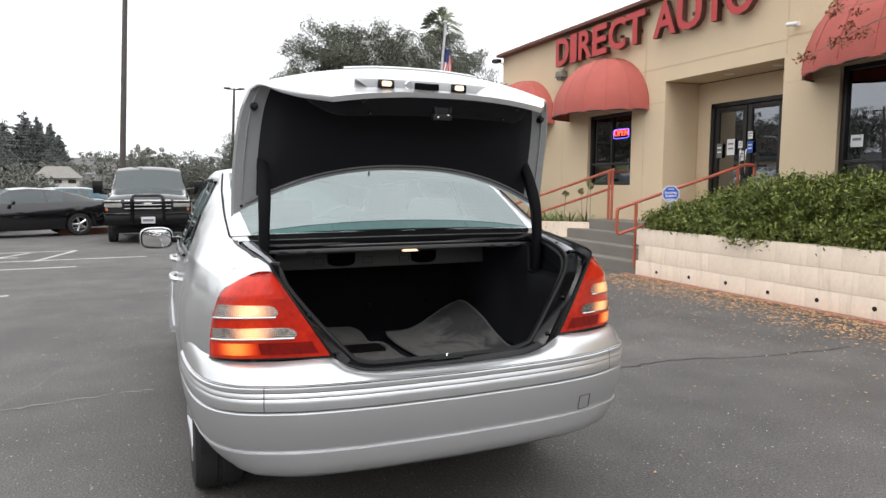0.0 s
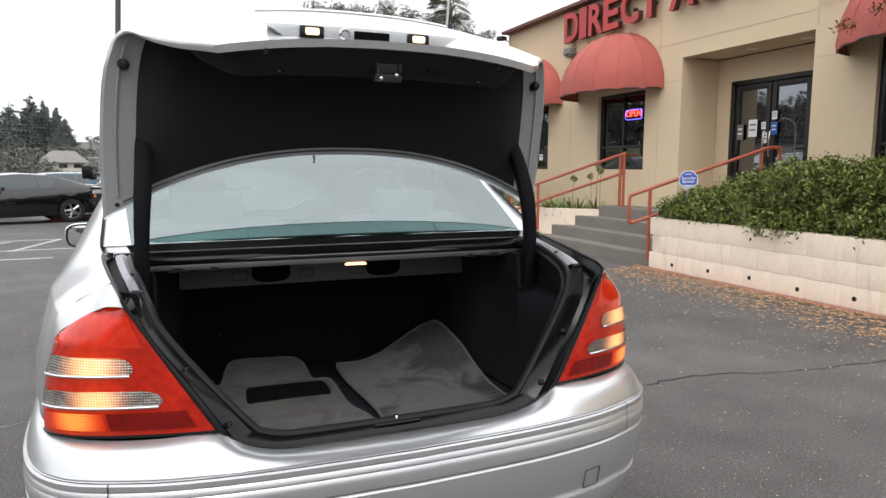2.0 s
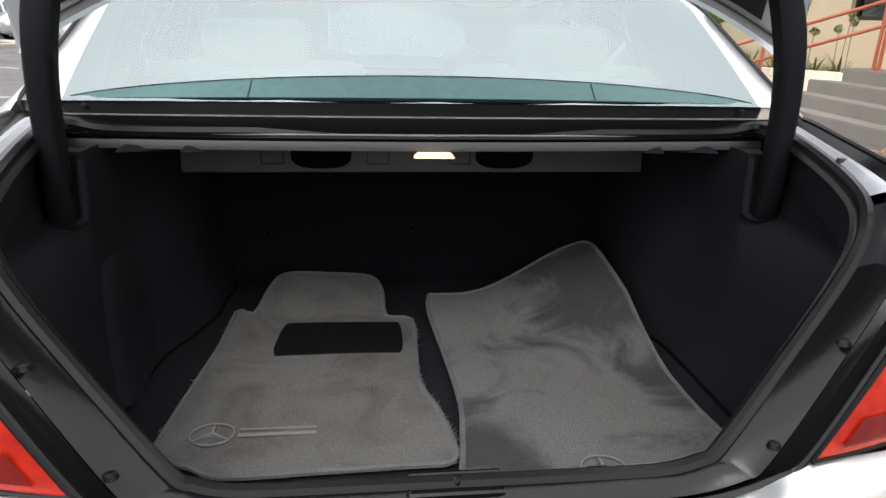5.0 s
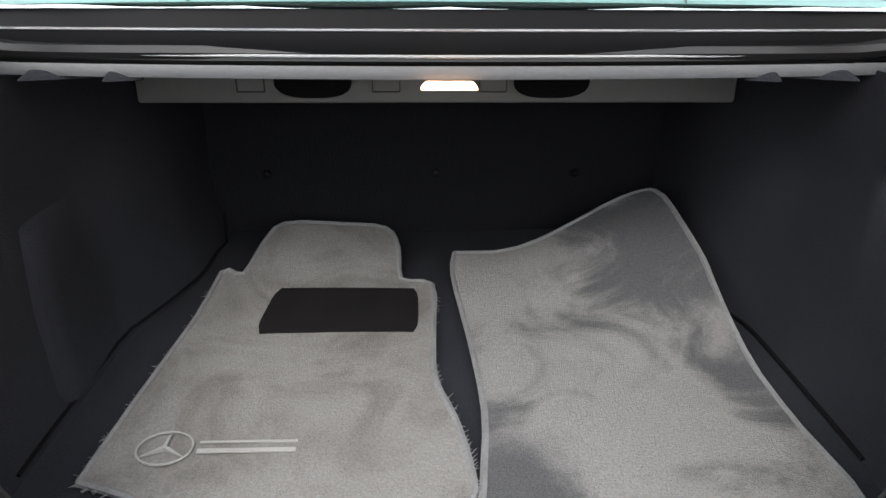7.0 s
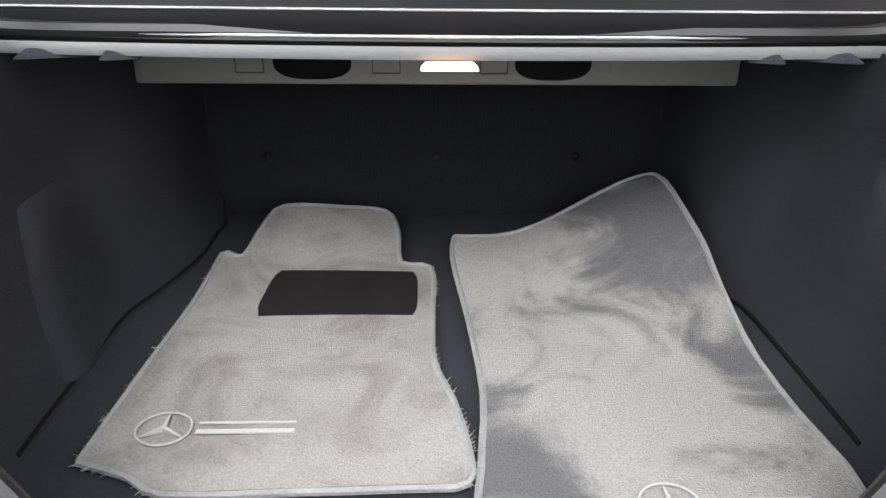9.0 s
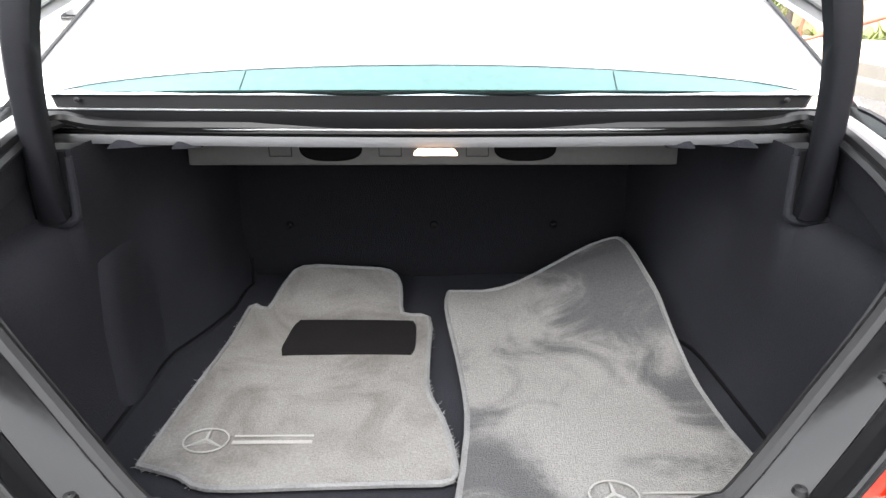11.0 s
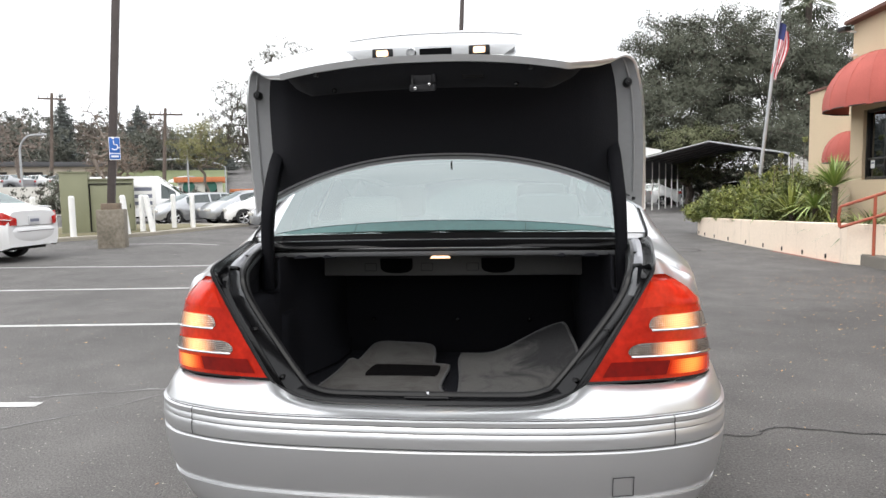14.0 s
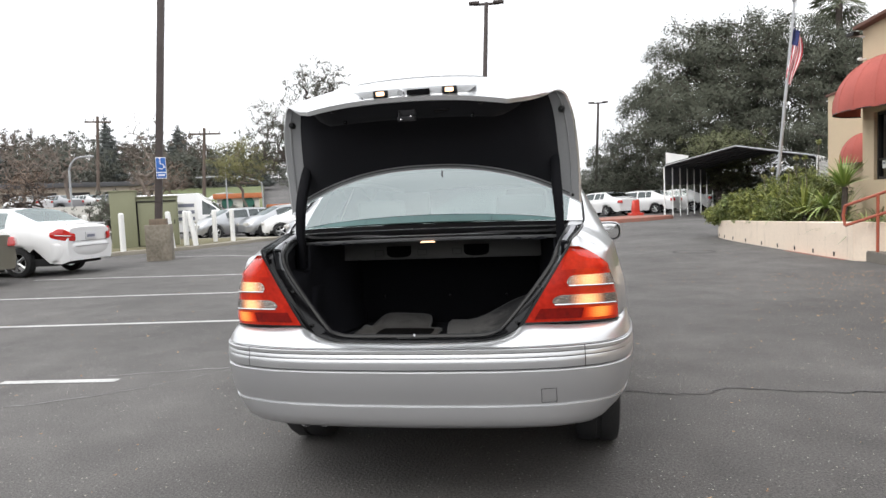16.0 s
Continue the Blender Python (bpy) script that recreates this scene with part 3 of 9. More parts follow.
def lathe(bm, profile, n=24, axis="x", at=(0, 0, 0)):
    """Turns a profile of (radius, along) round an axis."""
    rows = []
    for r, a in profile:
        row = []
        for k in range(n):
            t = 2 * math.pi * k / n
            c, s = r * math.cos(t), r * math.sin(t)
            p = {"x": (a, c, s), "y": (c, a, s), "z": (c, s, a)}[axis]
            row.append((p[0] + at[0], p[1] + at[1], p[2] + at[2]))
        rows.append(row)
    sheet(bm, rows, closed=True)
    return bm


def smooth_path(pts, n=6):
    """More points along a path, on a Catmull-Rom curve."""
    pts = [Vector(p) for p in pts]
    out = []
    for i in range(len(pts) - 1):
        p0, p1, p2, p3 = pts[max(i - 1, 0)], pts[i], pts[i + 1], pts[min(i + 2, len(pts) - 1)]
        for k in range(n):
            t = k / n
            out.append(0.5 * (2 * p1 + (p2 - p0) * t + (2 * p0 - 5 * p1 + 4 * p2 - p3) * t * t + (3 * p1 - p0 - 3 * p2 + p3) * t ** 3))
    out.append(pts[-1])
    return out


def lerp_table(table, y):
    """Linear look-up in rows whose first entry rises."""
    if y <= table[0][0]:
        return table[0][1:]
    for a, b in zip(table, table[1:]):
        if y <= b[0]:
            t = (y - a[0]) / (b[0] - a[0])
            return tuple(p + (q - p) * t for p, q in zip(a[1:], b[1:]))
    return table[-1][1:]


def ease(v, a, b):
    t = min(max((v - a) / (b - a), 0.0), 1.0)
    return t * t * (3 - 2 * t)


def text_mesh(words, height, depth, spread=1.0, bold=0.0):
    """Raised letters of the built-in font as a mesh, in the xy plane, baseline at 0, from x = 0."""
    cu = bpy.data.curves.new("letters", "FONT")
    cu.body, cu.size, cu.extrude, cu.offset, cu.space_character = words, height / 0.70, depth / 2, bold, spread
    cu.resolution_u = 3
    ob = bpy.data.objects.new("letters", cu)
    scene.collection.objects.link(ob)
    me = bpy.data.meshes.new_from_object(ob.evaluated_get(bpy.context.evaluated_depsgraph_get()))
    bpy.data.objects.remove(ob)
    bpy.data.curves.remove(cu)
    return me


def quad_mesh(name, v, mat):
    """A mesh of loose quads from an array of their corners."""
    count = len(v) // 4
    me = bpy.data.meshes.new(name)
    me.vertices.add(count * 4)
    me.vertices.foreach_set("co", np.asarray(v, np.float32).ravel())
    me.loops.add(count * 4)
    me.loops.foreach_set("vertex_index", np.arange(count * 4, dtype=np.int32))
    me.polygons.add(count)
    me.polygons.foreach_set("loop_start", np.arange(0, count * 4, 4, dtype=np.int32))
    me.polygons.foreach_set("loop_total", np.full(count, 4, np.int32))
    me.update(calc_edges=True)
    me.materials.append(M[mat])
    return me


def arbor(bm, base, top, blobs, n, radius, seed, wobble=0.16, sides=4):
    """A branching tree: each of n points in the blobs grows from its nearest neighbour nearer the trunk."""
    rng = np.random.default_rng(seed)
    bl = np.array(blobs, float)
    vol = bl[:, 3] * bl[:, 4] * bl[:, 5]
    pick = rng.choice(len(bl), n, p=vol / vol.sum())
    d = rng.normal(size=(n, 3))
    d /= np.linalg.norm(d, axis=1)[:, None]
    pts = bl[pick, :3] + d * (rng.random(n) ** 0.45)[:, None] * bl[pick, 3:6]
    base, top = np.array(base, float), np.array(top, float)
    stem = [base + (top - base) * t + np.array((math.sin(5 * t + seed), math.cos(4 * t + seed), 0)) * radius * 0.8 * t for t in np.linspace(0, 1, 5)]
    pts = pts[np.argsort(np.linalg.norm(pts - top, axis=1))]
    nodes = np.array(stem + pts.tolist())
    parent = [max(i - 1, 0) for i in range(5)]
    for i in range(5, len(nodes)):
        parent.append(int(np.argmin(np.linalg.norm(nodes[3:i] - nodes[i], axis=1)))+ 3)
    load = np.ones(len(nodes))
    for i in range(len(nodes) - 1, 0, -1):
        load[parent[i]] += load[i]
    rad = (radius * (load / load[0]) ** 0.48).tolist()
    for i in range(1, len(nodes)):
        a, b = nodes[parent[i]], nodes[i]
        ln = np.linalg.norm(b - a)
        ra, rb = (rad[parent[i]] if i < 5 else min(rad[parent[i]], rad[i] * 1.5)), rad[i]
        m1, m2 = [a + (b - a) * f + rng.normal(size=3) * wobble * ln * (0.25 if i < 5 else 1) for f in (0.35, 0.7)]
        tube(bm, [a, m1, m2, b], [ra, ra * 0.7 + rb * 0.3, ra * 0.3 + rb * 0.7, rb * 0.9], 7 if i < 5 or rad[i] > radius * 0.3 else sides, False)
    return nodes[5:]


def leaves(name, blobs, count, size, mat, seed=1, shell=0.55, slim=0.55, clump=0.0, hang=0.0, loose=0.33, heart=None):
    """Many small leaf quads in ellipsoids (x, y, z, rx, ry, rz), thicker towards the skin."""
    rng = np.random.default_rng(seed)
    bl = np.array(blobs, float)
    vol = bl[:, 3] * bl[:, 4] * bl[:, 5]
    pick = rng.choice(len(bl), count, p=vol / vol.sum())
    d = rng.normal(size=(count, 3))
    d /= np.linalg.norm(d, axis=1)[:, None]
    rad = shell + (1 - shell) * rng.random(count) ** 0.6
    rad *= 1 + 0.06 * rng.normal(size=count)
    c = bl[pick, :3] + d * rad[:, None] * bl[pick, 3:6]
    face = d.copy()
    if heart is not None:
        out = (c - np.array(heart)) / (np.std(c, axis=0) + 1e-6)
        face = 0.55 * face + 0.9 * out / (np.linalg.norm(out, axis=1)[:, None] + 1e-6)
    if clump:
        core = c[rng.integers(0, count, max(count // 28, 1))][rng.integers(0, max(count // 28, 1), count)]
        off = rng.normal(size=c.shape) * loose
        c = core + off * clump
        face += 0.9 * off / (np.linalg.norm(off, axis=1)[:, None] + 1e-6)
    face += rng.normal(size=c.shape) * 0.28 + np.array((0.0, 0.0, 0.35))
    face /= np.linalg.norm(face, axis=1)[:, None]
    u = rng.normal(size=(count, 3))
    u[:, 2] -= hang
    u /= np.linalg.norm(u, axis=1)[:, None]
    w = np.cross(u, rng.normal(size=(count, 3)))
    w /= np.linalg.norm(w, axis=1)[:, None]
    w *= np.where(np.sum(np.cross(w, u) * face, axis=1) < 0, -1.0, 1.0)[:, None]
    s = size * (0.6 + 0.8 * rng.random(count))[:, None]
    tip, base = c + u * s, c - u * s * 0.9
    left, right = c + w * s * slim, c - w * s * slim
    v = np.stack([base, left, tip, right], 1).reshape(-1, 3)
    me = quad_mesh(name, v, mat)
    me.polygons.foreach_set("use_smooth", np.ones(count, bool))
    me.normals_split_custom_set_from_vertices(np.repeat(face, 4, axis=0).tolist())
    return me


def leafy(name, me, parent, label=""):
    ob = new(name, me)
    ob.parent = parent
    if label:
        ob["label"] = label
    return ob


def limbs(bm, base, height, radius, spread, n, seed, rise=0.45, twigs=3, bend=0.12):
    """A tapered trunk that forks into limbs and twigs."""
    rng = random.Random(seed)
    x, y, z = base
    trunk = [(x, y, z - 0.15)]
    for k in range(1, 5):
        t = k / 4
        trunk.append((x + rng.uniform(-1, 1) * bend * height * t * 0.4, y + rng.uniform(-1, 1) * bend * height * t * 0.4, z + height * rise * t))
    tube(bm, trunk, [radius * (1.25 - 0.55 * k / 4) for k in range(5)], 9)
    top = Vector(trunk[-1])
    for i in range(n):
        a = 2 * math.pi * (i + rng.random() * 0.6) / n
        up = rng.uniform(0.25, 1.0)
        start = Vector(trunk[3]).lerp(top, rng.random())
        pts = [start]
        d = Vector((math.cos(a) * spread, math.sin(a) * spread, height * (1 - rise) * up))
        for k in range(1, 5):
            j = Vector((rng.uniform(-1, 1), rng.uniform(-1, 1), rng.uniform(-0.6, 0.6))) * bend * height * 0.5
            pts.append(start + d * (k / 4) + j)
        tube(bm, pts, [radius * q for q in (0.5, 0.38, 0.27, 0.16, 0.06)], 6)
        for _ in range(twigs):
            s = pts[rng.choice((2, 3, 3, 4))]
            e = s + Vector((rng.uniform(-1, 1), rng.uniform(-1, 1), rng.uniform(-0.2, 0.9))) * spread * 0.45
            mid = s.lerp(e, 0.5) + Vector((rng.uniform(-1, 1), rng.uniform(-1, 1), rng.uniform(-0.5, 1))) * spread * 0.08
            tube(bm, [s, mid, e], [radius * 0.14, radius * 0.09, radius * 0.03], 4)
    return bm


# ---- cars ----
def wheel(parent, x, y, r, w, side, spokes=5, mats=("tyre", "alloy")):
    """A wheel with tyre and spoked rim; side is +1 or -1 for the face that looks out."""
    hub = new("wheel")
    hub.parent = parent
    hub.matrix_basis = Matrix.Translation((x, y, r))
    bm = B()
    h = w / 2
    lathe(bm, [(r * 0.66, -h * 0.9), (r * 0.86, -h), (r * 0.96, -h * 0.92), (r, -h * 0.7), (r, -h * 0.12), (r * 0.975, -h * 0.08), (r * 0.975, h * 0.08), (r, h * 0.12), (r, h * 0.7), (r * 0.96, h * 0.92), (r * 0.86, h), (r * 0.66, h * 0.9)], 28)
    part("tyre", bm, mats[0], hub)
    bm = B()
    lathe(bm, [(r * 0.68, -h * 0.8), (r * 0.60, -h * 0.6), (r * 0.58, side * h * 0.5), (r * 0.62, side * h * 0.86), (r * 0.68, side * h * 0.9)], 28)
    for k in range(spokes):
        a = 2 * math.pi * k / spokes
        tube(bm, [(side * h * 0.72, 0.05 * r * math.cos(a), 0.05 * r * math.sin(a)), (side * h * 0.78, 0.35 * r * math.cos(a), 0.35 * r * math.sin(a)), (side * h * 0.70, 0.62 * r * math.cos(a), 0.62 * r * math.sin(a))], [r * 0.13, r * 0.085, r * 0.10], 6)
    lathe(bm, [(0.001, side * h * 0.85), (r * 0.15, side * h * 0.82), (r * 0.17, side * h * 0.6)], 12)
    part("rim", bm, mats[1], hub)
    return hub


def ring_points(row, rim=0.955):
    """Half a cross-section of a car body: sill, flank, belt, window, roof rail, middle of the roof."""
    xs, zs, xm, zm, xb, zb, xr, zr, zc = row
    if zs > zm - 0.03:
        zm = zs + 0.03
    pts = [(xs, zs), (xm - 0.012, zs + (zm - zs) * 0.45), (xm, zm), (xm * 0.45 + xb * 0.55 + 0.018, zm * 0.5 + zb * 0.5), (xb, zb)]
    for t, bow in ((0.08, 0.004), (0.5, 0.014), (0.88, 0.006)):
        pts.append((xb + (xr - xb) * t + bow, zb + (zr - zb) * t))
    pts.append((xr, zr))
    for f in (rim, 0.65, 0.35, 0.0):
        pts.append((xr * f, zr + (zc - zr) * (1 - f ** 2.2)))
    return pts


def car_shell(parent, table, arches, windows, screens, paint, glass="dark_glass", open_until=None, step=0.07, shift=None, rim=None):
    """The painted shell and the panes of a car from cross-sections along y."""
    ys = set(np.round(np.arange(table[0][0], table[-1][0], step), 4).tolist() + [r[0] for r in table])
    for a, b in list(windows) + list(screens):
        ys |= {a, b}
    for yc, ra in arches:
        ys |= {yc - ra, yc - ra * 0.85, yc - ra * 0.5, yc, yc + ra * 0.5, yc + ra * 0.85, yc + ra}
    ys = sorted(y for y in ys if table[0][0] <= y <= table[-1][0])
    keep = [ys[0]]
    for y in ys[1:]:
        if y - keep[-1] > 0.012:
            keep.append(y)
    rings = []
    for y in keep:
        row = list(lerp_table(table, y))
        for yc, ra in arches:
            if abs(y - yc) <= ra + 1e-6:
                row[1] = max(row[1], ra * 0.93 + math.sqrt(max(ra * ra - (y - yc) ** 2, 0)))
        pts = ring_points(row, rim(y) if rim else 0.955)
        ring = []
        for i, (x, z) in enumerate(pts):
            dy = shift(y, i, x / max(row[6], 0.01)) if shift else 0.0
            ring.append((x, y + dy, z))
        rings.append((y, ring))
    shell, panes = B(), {}
    for (ya, a), (yb, b) in zip(rings, rings[1:]):
        ym = (ya + yb) / 2
        for s in (1, -1):
            for i in range(len(a) - 1):
                if open_until and ym < open_until and i >= 8:
                    continue
                key = None
                if i in (5, 6):
                    for k, (w0, w1) in enumerate(windows):
                        if w0 <= ym <= w1:
                            key = ("side", k, s)
                if i >= 9:
                    for k, (w0, w1) in enumerate(screens):
                        if w0 <= ym <= w1:
                            key = ("screen", k)
                q = [a[i], a[i + 1], b[i + 1], b[i]]
                bm = shell if key is None else panes.setdefault(key, B())
                vs = [bm.verts.new((s * p[0], p[1], p[2])) for p in q]
                if (vs[0].co - vs[1].co).length < 1e-6 and (vs[2].co - vs[3].co).length < 1e-6:
                    continue
                try:
                    bm.faces.new(vs)
                except ValueError:
                    pass
    ends = [rings[-1][1]] if open_until else [rings[0][1], rings[-1][1]]
    for e in ends:
        loop = [(p[0], p[1], p[2]) for p in e] + [(-p[0], p[1], p[2]) for p in e[-2::-1]]
        sheet(shell, [loop + loop[:1], [(x * 0.6, y, (z - e[4][2]) * 0.6 + e[4][2]) for x, y, z in loop + loop[:1]], [(0, y, e[4][2]) for x, y, z in loop + loop[:1]]])
    for bm in [shell] + list(panes.values()):
        bmesh.ops.remove_doubles(bm, verts=bm.verts, dist=0.0005)
    body = part("body", shell, paint, parent, smooth=40)
    out = {"body": body}
    for key, bm in panes.items():
        name = "side_window" if key[0] == "side" else ("rear_window" if key[1] == 0 else "windshield")
        ob = part(name, bm, glass, parent, smooth=60)
        ob.visible_shadow = False
        out[key] = ob
    return out


# The silver sedan: x across, y forwards from the tail, z up.
sedan = thing("sedan", "silver four-door sedan with its trunk lid raised, on the asphalt", "car")
SEDAN = [
    # y, sill x z, flank x z, belt x z, rail x z, middle z
    (0.31, 0.763, 0.62, 0.784, 0.726, 0.752, 1.006, 0.638, 1.077, 1.08),
    (0.40, 0.79, 0.62, 0.814, 0.72, 0.774, 1.016, 0.657, 1.090, 1.09),
    (0.60, 0.83, 0.60, 0.860, 0.70, 0.806, 1.028, 0.678, 1.110, 1.12),
    (0.66, 0.83, 0.58, 0.864, 0.70, 0.811, 1.028, 0.690, 1.124, 1.138),
    (0.85, 0.82, 0.45, 0.874, 0.69, 0.819, 1.020, 0.690, 1.204, 1.246),
    (1.05, 0.83, 0.24, 0.880, 0.68, 0.822, 1.002, 0.680, 1.295, 1.352),
    (1.24, 0.83, 0.23, 0.880, 0.68, 0.822, 0.982, 0.658, 1.366, 1.420),
    (1.50, 0.83, 0.22, 0.880, 0.67, 0.822, 0.964, 0.632, 1.392, 1.438),
    (2.20, 0.83, 0.21, 0.878, 0.66, 0.824, 0.942, 0.618, 1.396, 1.444),
    (2.75, 0.80, 0.21, 0.864, 0.65, 0.814, 0.930, 0.618, 1.368, 1.420),
    (3.05, 0.80, 0.21, 0.862, 0.65, 0.808, 0.926, 0.632, 1.304, 1.370),
    (3.45, 0.80, 0.22, 0.855, 0.64, 0.790, 0.925, 0.668, 1.110, 1.190),
    (3.78, 0.79, 0.23, 0.845, 0.63, 0.765, 0.925, 0.70, 0.985, 1.020),
    (4.05, 0.76, 0.24, 0.815, 0.60, 0.72, 0.86, 0.64, 0.915, 0.950),
    (4.30, 0.66, 0.25, 0.725, 0.55, 0.63, 0.76, 0.55, 0.810, 0.840),
    (4.46, 0.52, 0.27, 0.580, 0.50, 0.50, 0.66, 0.44, 0.700, 0.720),
    (4.526, 0.30, 0.30, 0.34, 0.48, 0.30, 0.58, 0.26, 0.600, 0.61),
]


def sedan_shift(y, i, f):
    # the foot of the rear window and of the windshield bow outwards in the middle
    if i < 8:
        return 0.0
    k = (1 - ease(y, 0.75, 1.35)) if y < 2 else -(ease(y, 2.9, 3.7) - ease(y, 3.78, 4.1))
    return -0.10 * k * (1 - min(f, 1) ** 2)


shell = car_shell(sedan, SEDAN, [(1.05, 0.345), (3.76, 0.345)], [(1.30, 1.62), (1.66, 2.12), (2.20, 3.20)], [(0.66, 1.24), (3.05, 3.78)], "silver", "glass", 0.66, 0.06, sedan_shift, lambda y: lerp_table([(0.66, 0.885), (0.85, 0.912), (1.05, 0.945), (1.24, 0.955)], y)[0])
for key, ob in shell.items():
    if key != "body":
        ob["label"] = "sloping green-tinted rear window mirroring the sky" if key == ("screen", 0) else "green-tinted car window"

# dark window frames, pillars and waist mouldings
for s in (1, -1):
    for y0, y1 in ((1.62, 1.66), (2.12, 2.20)):
        bm = B()
        r0, r1 = ring_points(lerp_table(SEDAN, y0)), ring_points(lerp_table(SEDAN, y1))
        sheet(bm, [[(s * (x + 0.004), y0, z) for x, z in r0[5:8]], [(s * (x + 0.004), y1, z) for x, z in r1[5:8]]])
        part("window_pillar", bm, "plastic", sedan)
    bm = B()
    pts = [(s * (lerp_table(SEDAN, y)[4] + 0.012), y, lerp_table(SEDAN, y)[5] + 0.016) for y in np.linspace(1.28, 3.24, 12)]
    tube(bm, pts, 0.008, 6)
    part("waist_moulding", bm, "plastic", sedan)
    bm = B()
    pts = []
    for y in np.linspace(1.28, 3.24, 14):
        x, z = ring_points(lerp_table(SEDAN, y))[7]
        pts.append((s * (x + 0.006), y, z + 0.006))
    tube(bm, pts, 0.009, 6)
    part("window_frame", bm, "plastic", sedan)
    bm = B()
    pts = [(s * (lerp_table(SEDAN, y)[2] + 0.004), y, lerp_table(SEDAN, y)[3] - 0.06) for y in np.linspace(1.5, 3.35, 12)]
    tube(bm, pts, 0.018, 6)
    part("side_moulding", bm, "silver", sedan)
    for y in (1.72, 2.68):
        bm = B()
        x = lerp_table(SEDAN, y)[2] - 0.012
        tube(bm, smooth_path([(s * (x - 0.03), y - 0.10, 0.835), (s * (x + 0.012), y - 0.07, 0.84), (s * (x + 0.012), y + 0.07, 0.845), (s * (x - 0.03), y + 0.10, 0.84)], 4), 0.014, 8)
        part("door_handle", bm, "silver", sedan)
    for y in (1.64, 2.16, 3.30):
        bm = B()
        r = ring_points(lerp_table(SEDAN, y))
        sheet(bm, [[(s * (x + 0.002), y - 0.003, z) for x, z in r[1:5]], [(s * (x + 0.002), y + 0.003, z) for x, z in r[1:5]]])
        part("door_gap", bm, "dark_gap", sedan)
    # wing mirror
    bm = B()
    bmesh.ops.create_uvsphere(bm, u_segments=18, v_segments=12, radius=1.0)
    for v in bm.verts:
        v.co = Vector((0.105 * math.copysign(abs(v.co.x) ** 0.65, v.co.x), 0.075 * v.co.y if v.co.y > 0 else 0.02 * v.co.y, 0.072 * math.copysign(abs(v.co.z) ** 0.6, v.co.z)))
        v.co += Vector((s * 0.955, 2.84, 0.960))
    mir = part("wing_mirror", bm, "silver", sedan, "silver wing mirror housing")
    bm = B()
    lathe(bm, [(0.001, -0.024), (0.6, -0.0235), (1.0, -0.021)], 24, "y")
    for v in bm.verts:
        v.co = Vector((0.090 * math.copysign(min(abs(v.co.x), 1) ** 0.6, v.co.x) + s * 0.955, v.co.y + 2.84, 0.060 * math.copysign(min(abs(v.co.z), 1) ** 0.6, v.co.z) + 0.960))
    part("mirror_glass", bm, "mirror", mir, "mirror glass")
    bm = B()
    box(bm, (s * 0.845, 2.86, 0.945), (0.08, 0.06, 0.04), 0, 0.01)
    part("mirror_foot", bm, "plastic", mir)
    bm = B()
    tube(bm, [(0.092 * math.copysign(abs(math.cos(a)) ** 0.6, math.cos(a)) + s * 0.955, 2.8165, 0.062 * math.copysign(abs(math.sin(a)) ** 0.6, math.sin(a)) + 0.960) for a in np.linspace(0, 2 * math.pi, 33)], 0.005, 6, False)
    part("mirror_rim", bm, "plastic", mir)
    for y in (1.05, 3.76):
        wheel(sedan, s * 0.735, y, 0.315, 0.205, s, 7)
        bm = B()
        lathe(bm, [(0.335, -0.11), (0.342, 0.0), (0.335, 0.10)], 28, "x", (s * 0.70, y, 0.32))
        for v in bm.verts:
            v.co.z = max(v.co.z, 0.26)
        part("wheel_house", bm, "dark_gap", sedan)
bm = B()
box(bm, (0, 2.4, 0.33), (1.30, 3.6, 0.10), 0, 0.02)
box(bm, (0, 0.55, 0.46), (1.10, 0.70, 0.16), 0, 0.03)
part("underbody", bm, "dark_gap", sedan)
for x in (-0.47, -0.39):
    bm = B()
    lathe(bm, [(0.024, 0.40), (0.026, 0.17), (0.024, 0.165), (0.021, 0.17), (0.021, 0.32)], 16, "y", (x, 0, 0.365))
    part("exhaust_pipe", bm, "chrome", sedan, "twin exhaust pipe end")

# rear bumper: a plan curve and an upright profile
PLAN = [(0, 0, 0), (0.30, 0.010, 0), (0.50, 0.034, 0), (0.62, 0.068, 0), (0.728, 0.120, 0), (0.800, 0.205, 0), (0.840, 0.33, 0), (0.862, 0.50, 0), (0.872, 0.68, 0)]
half = smooth_path(PLAN, 4)
plan = [Vector((-p.x, p.y, 0)) for p in half[:0:-1]] + half


def plan_normals(pts):
    out = []
    for i in range(len(pts)):
        d = (pts[min(i + 1, len(pts) - 1)] - pts[max(i - 1, 0)]).normalized()
        out.append(Vector((-d.y, d.x, 0)))
    return out


plan_in = plan_normals(plan)
PROFILE = [  # inwards, z, paint (0 silver, 1 dark gap) of the strip that follows
    (0.030, 0.700, 0), (0.010, 0.698, 0), (0.002, 0.694, 1), (0.003, 0.6915, 0), (-0.003, 0.688, 0), (-0.003, 0.6765, 1), (0.001, 0.6742, 0), (-0.003, 0.671, 0),
    (-0.004, 0.6585, 1), (-0.001, 0.6562, 0), (-0.004, 0.653, 0), (-0.006, 0.640, 0), (-0.003, 0.6165, 1), (0.004, 0.6130, 0), (-0.004, 0.606, 0), (-0.002, 0.57, 0), (0.006, 0.53, 0),
    (0.012, 0.500, 0), (0.0170, 0.482, 0), (0.0195, 0.4740, 0), (0.0125, 0.4722, 0), (0.0130, 0.462, 0), (0.0165, 0.430, 0), (0.024, 0.402, 0), (0.045, 0.384, 0), (0.14, 0.380, 0)]
bm = B()
rows = []
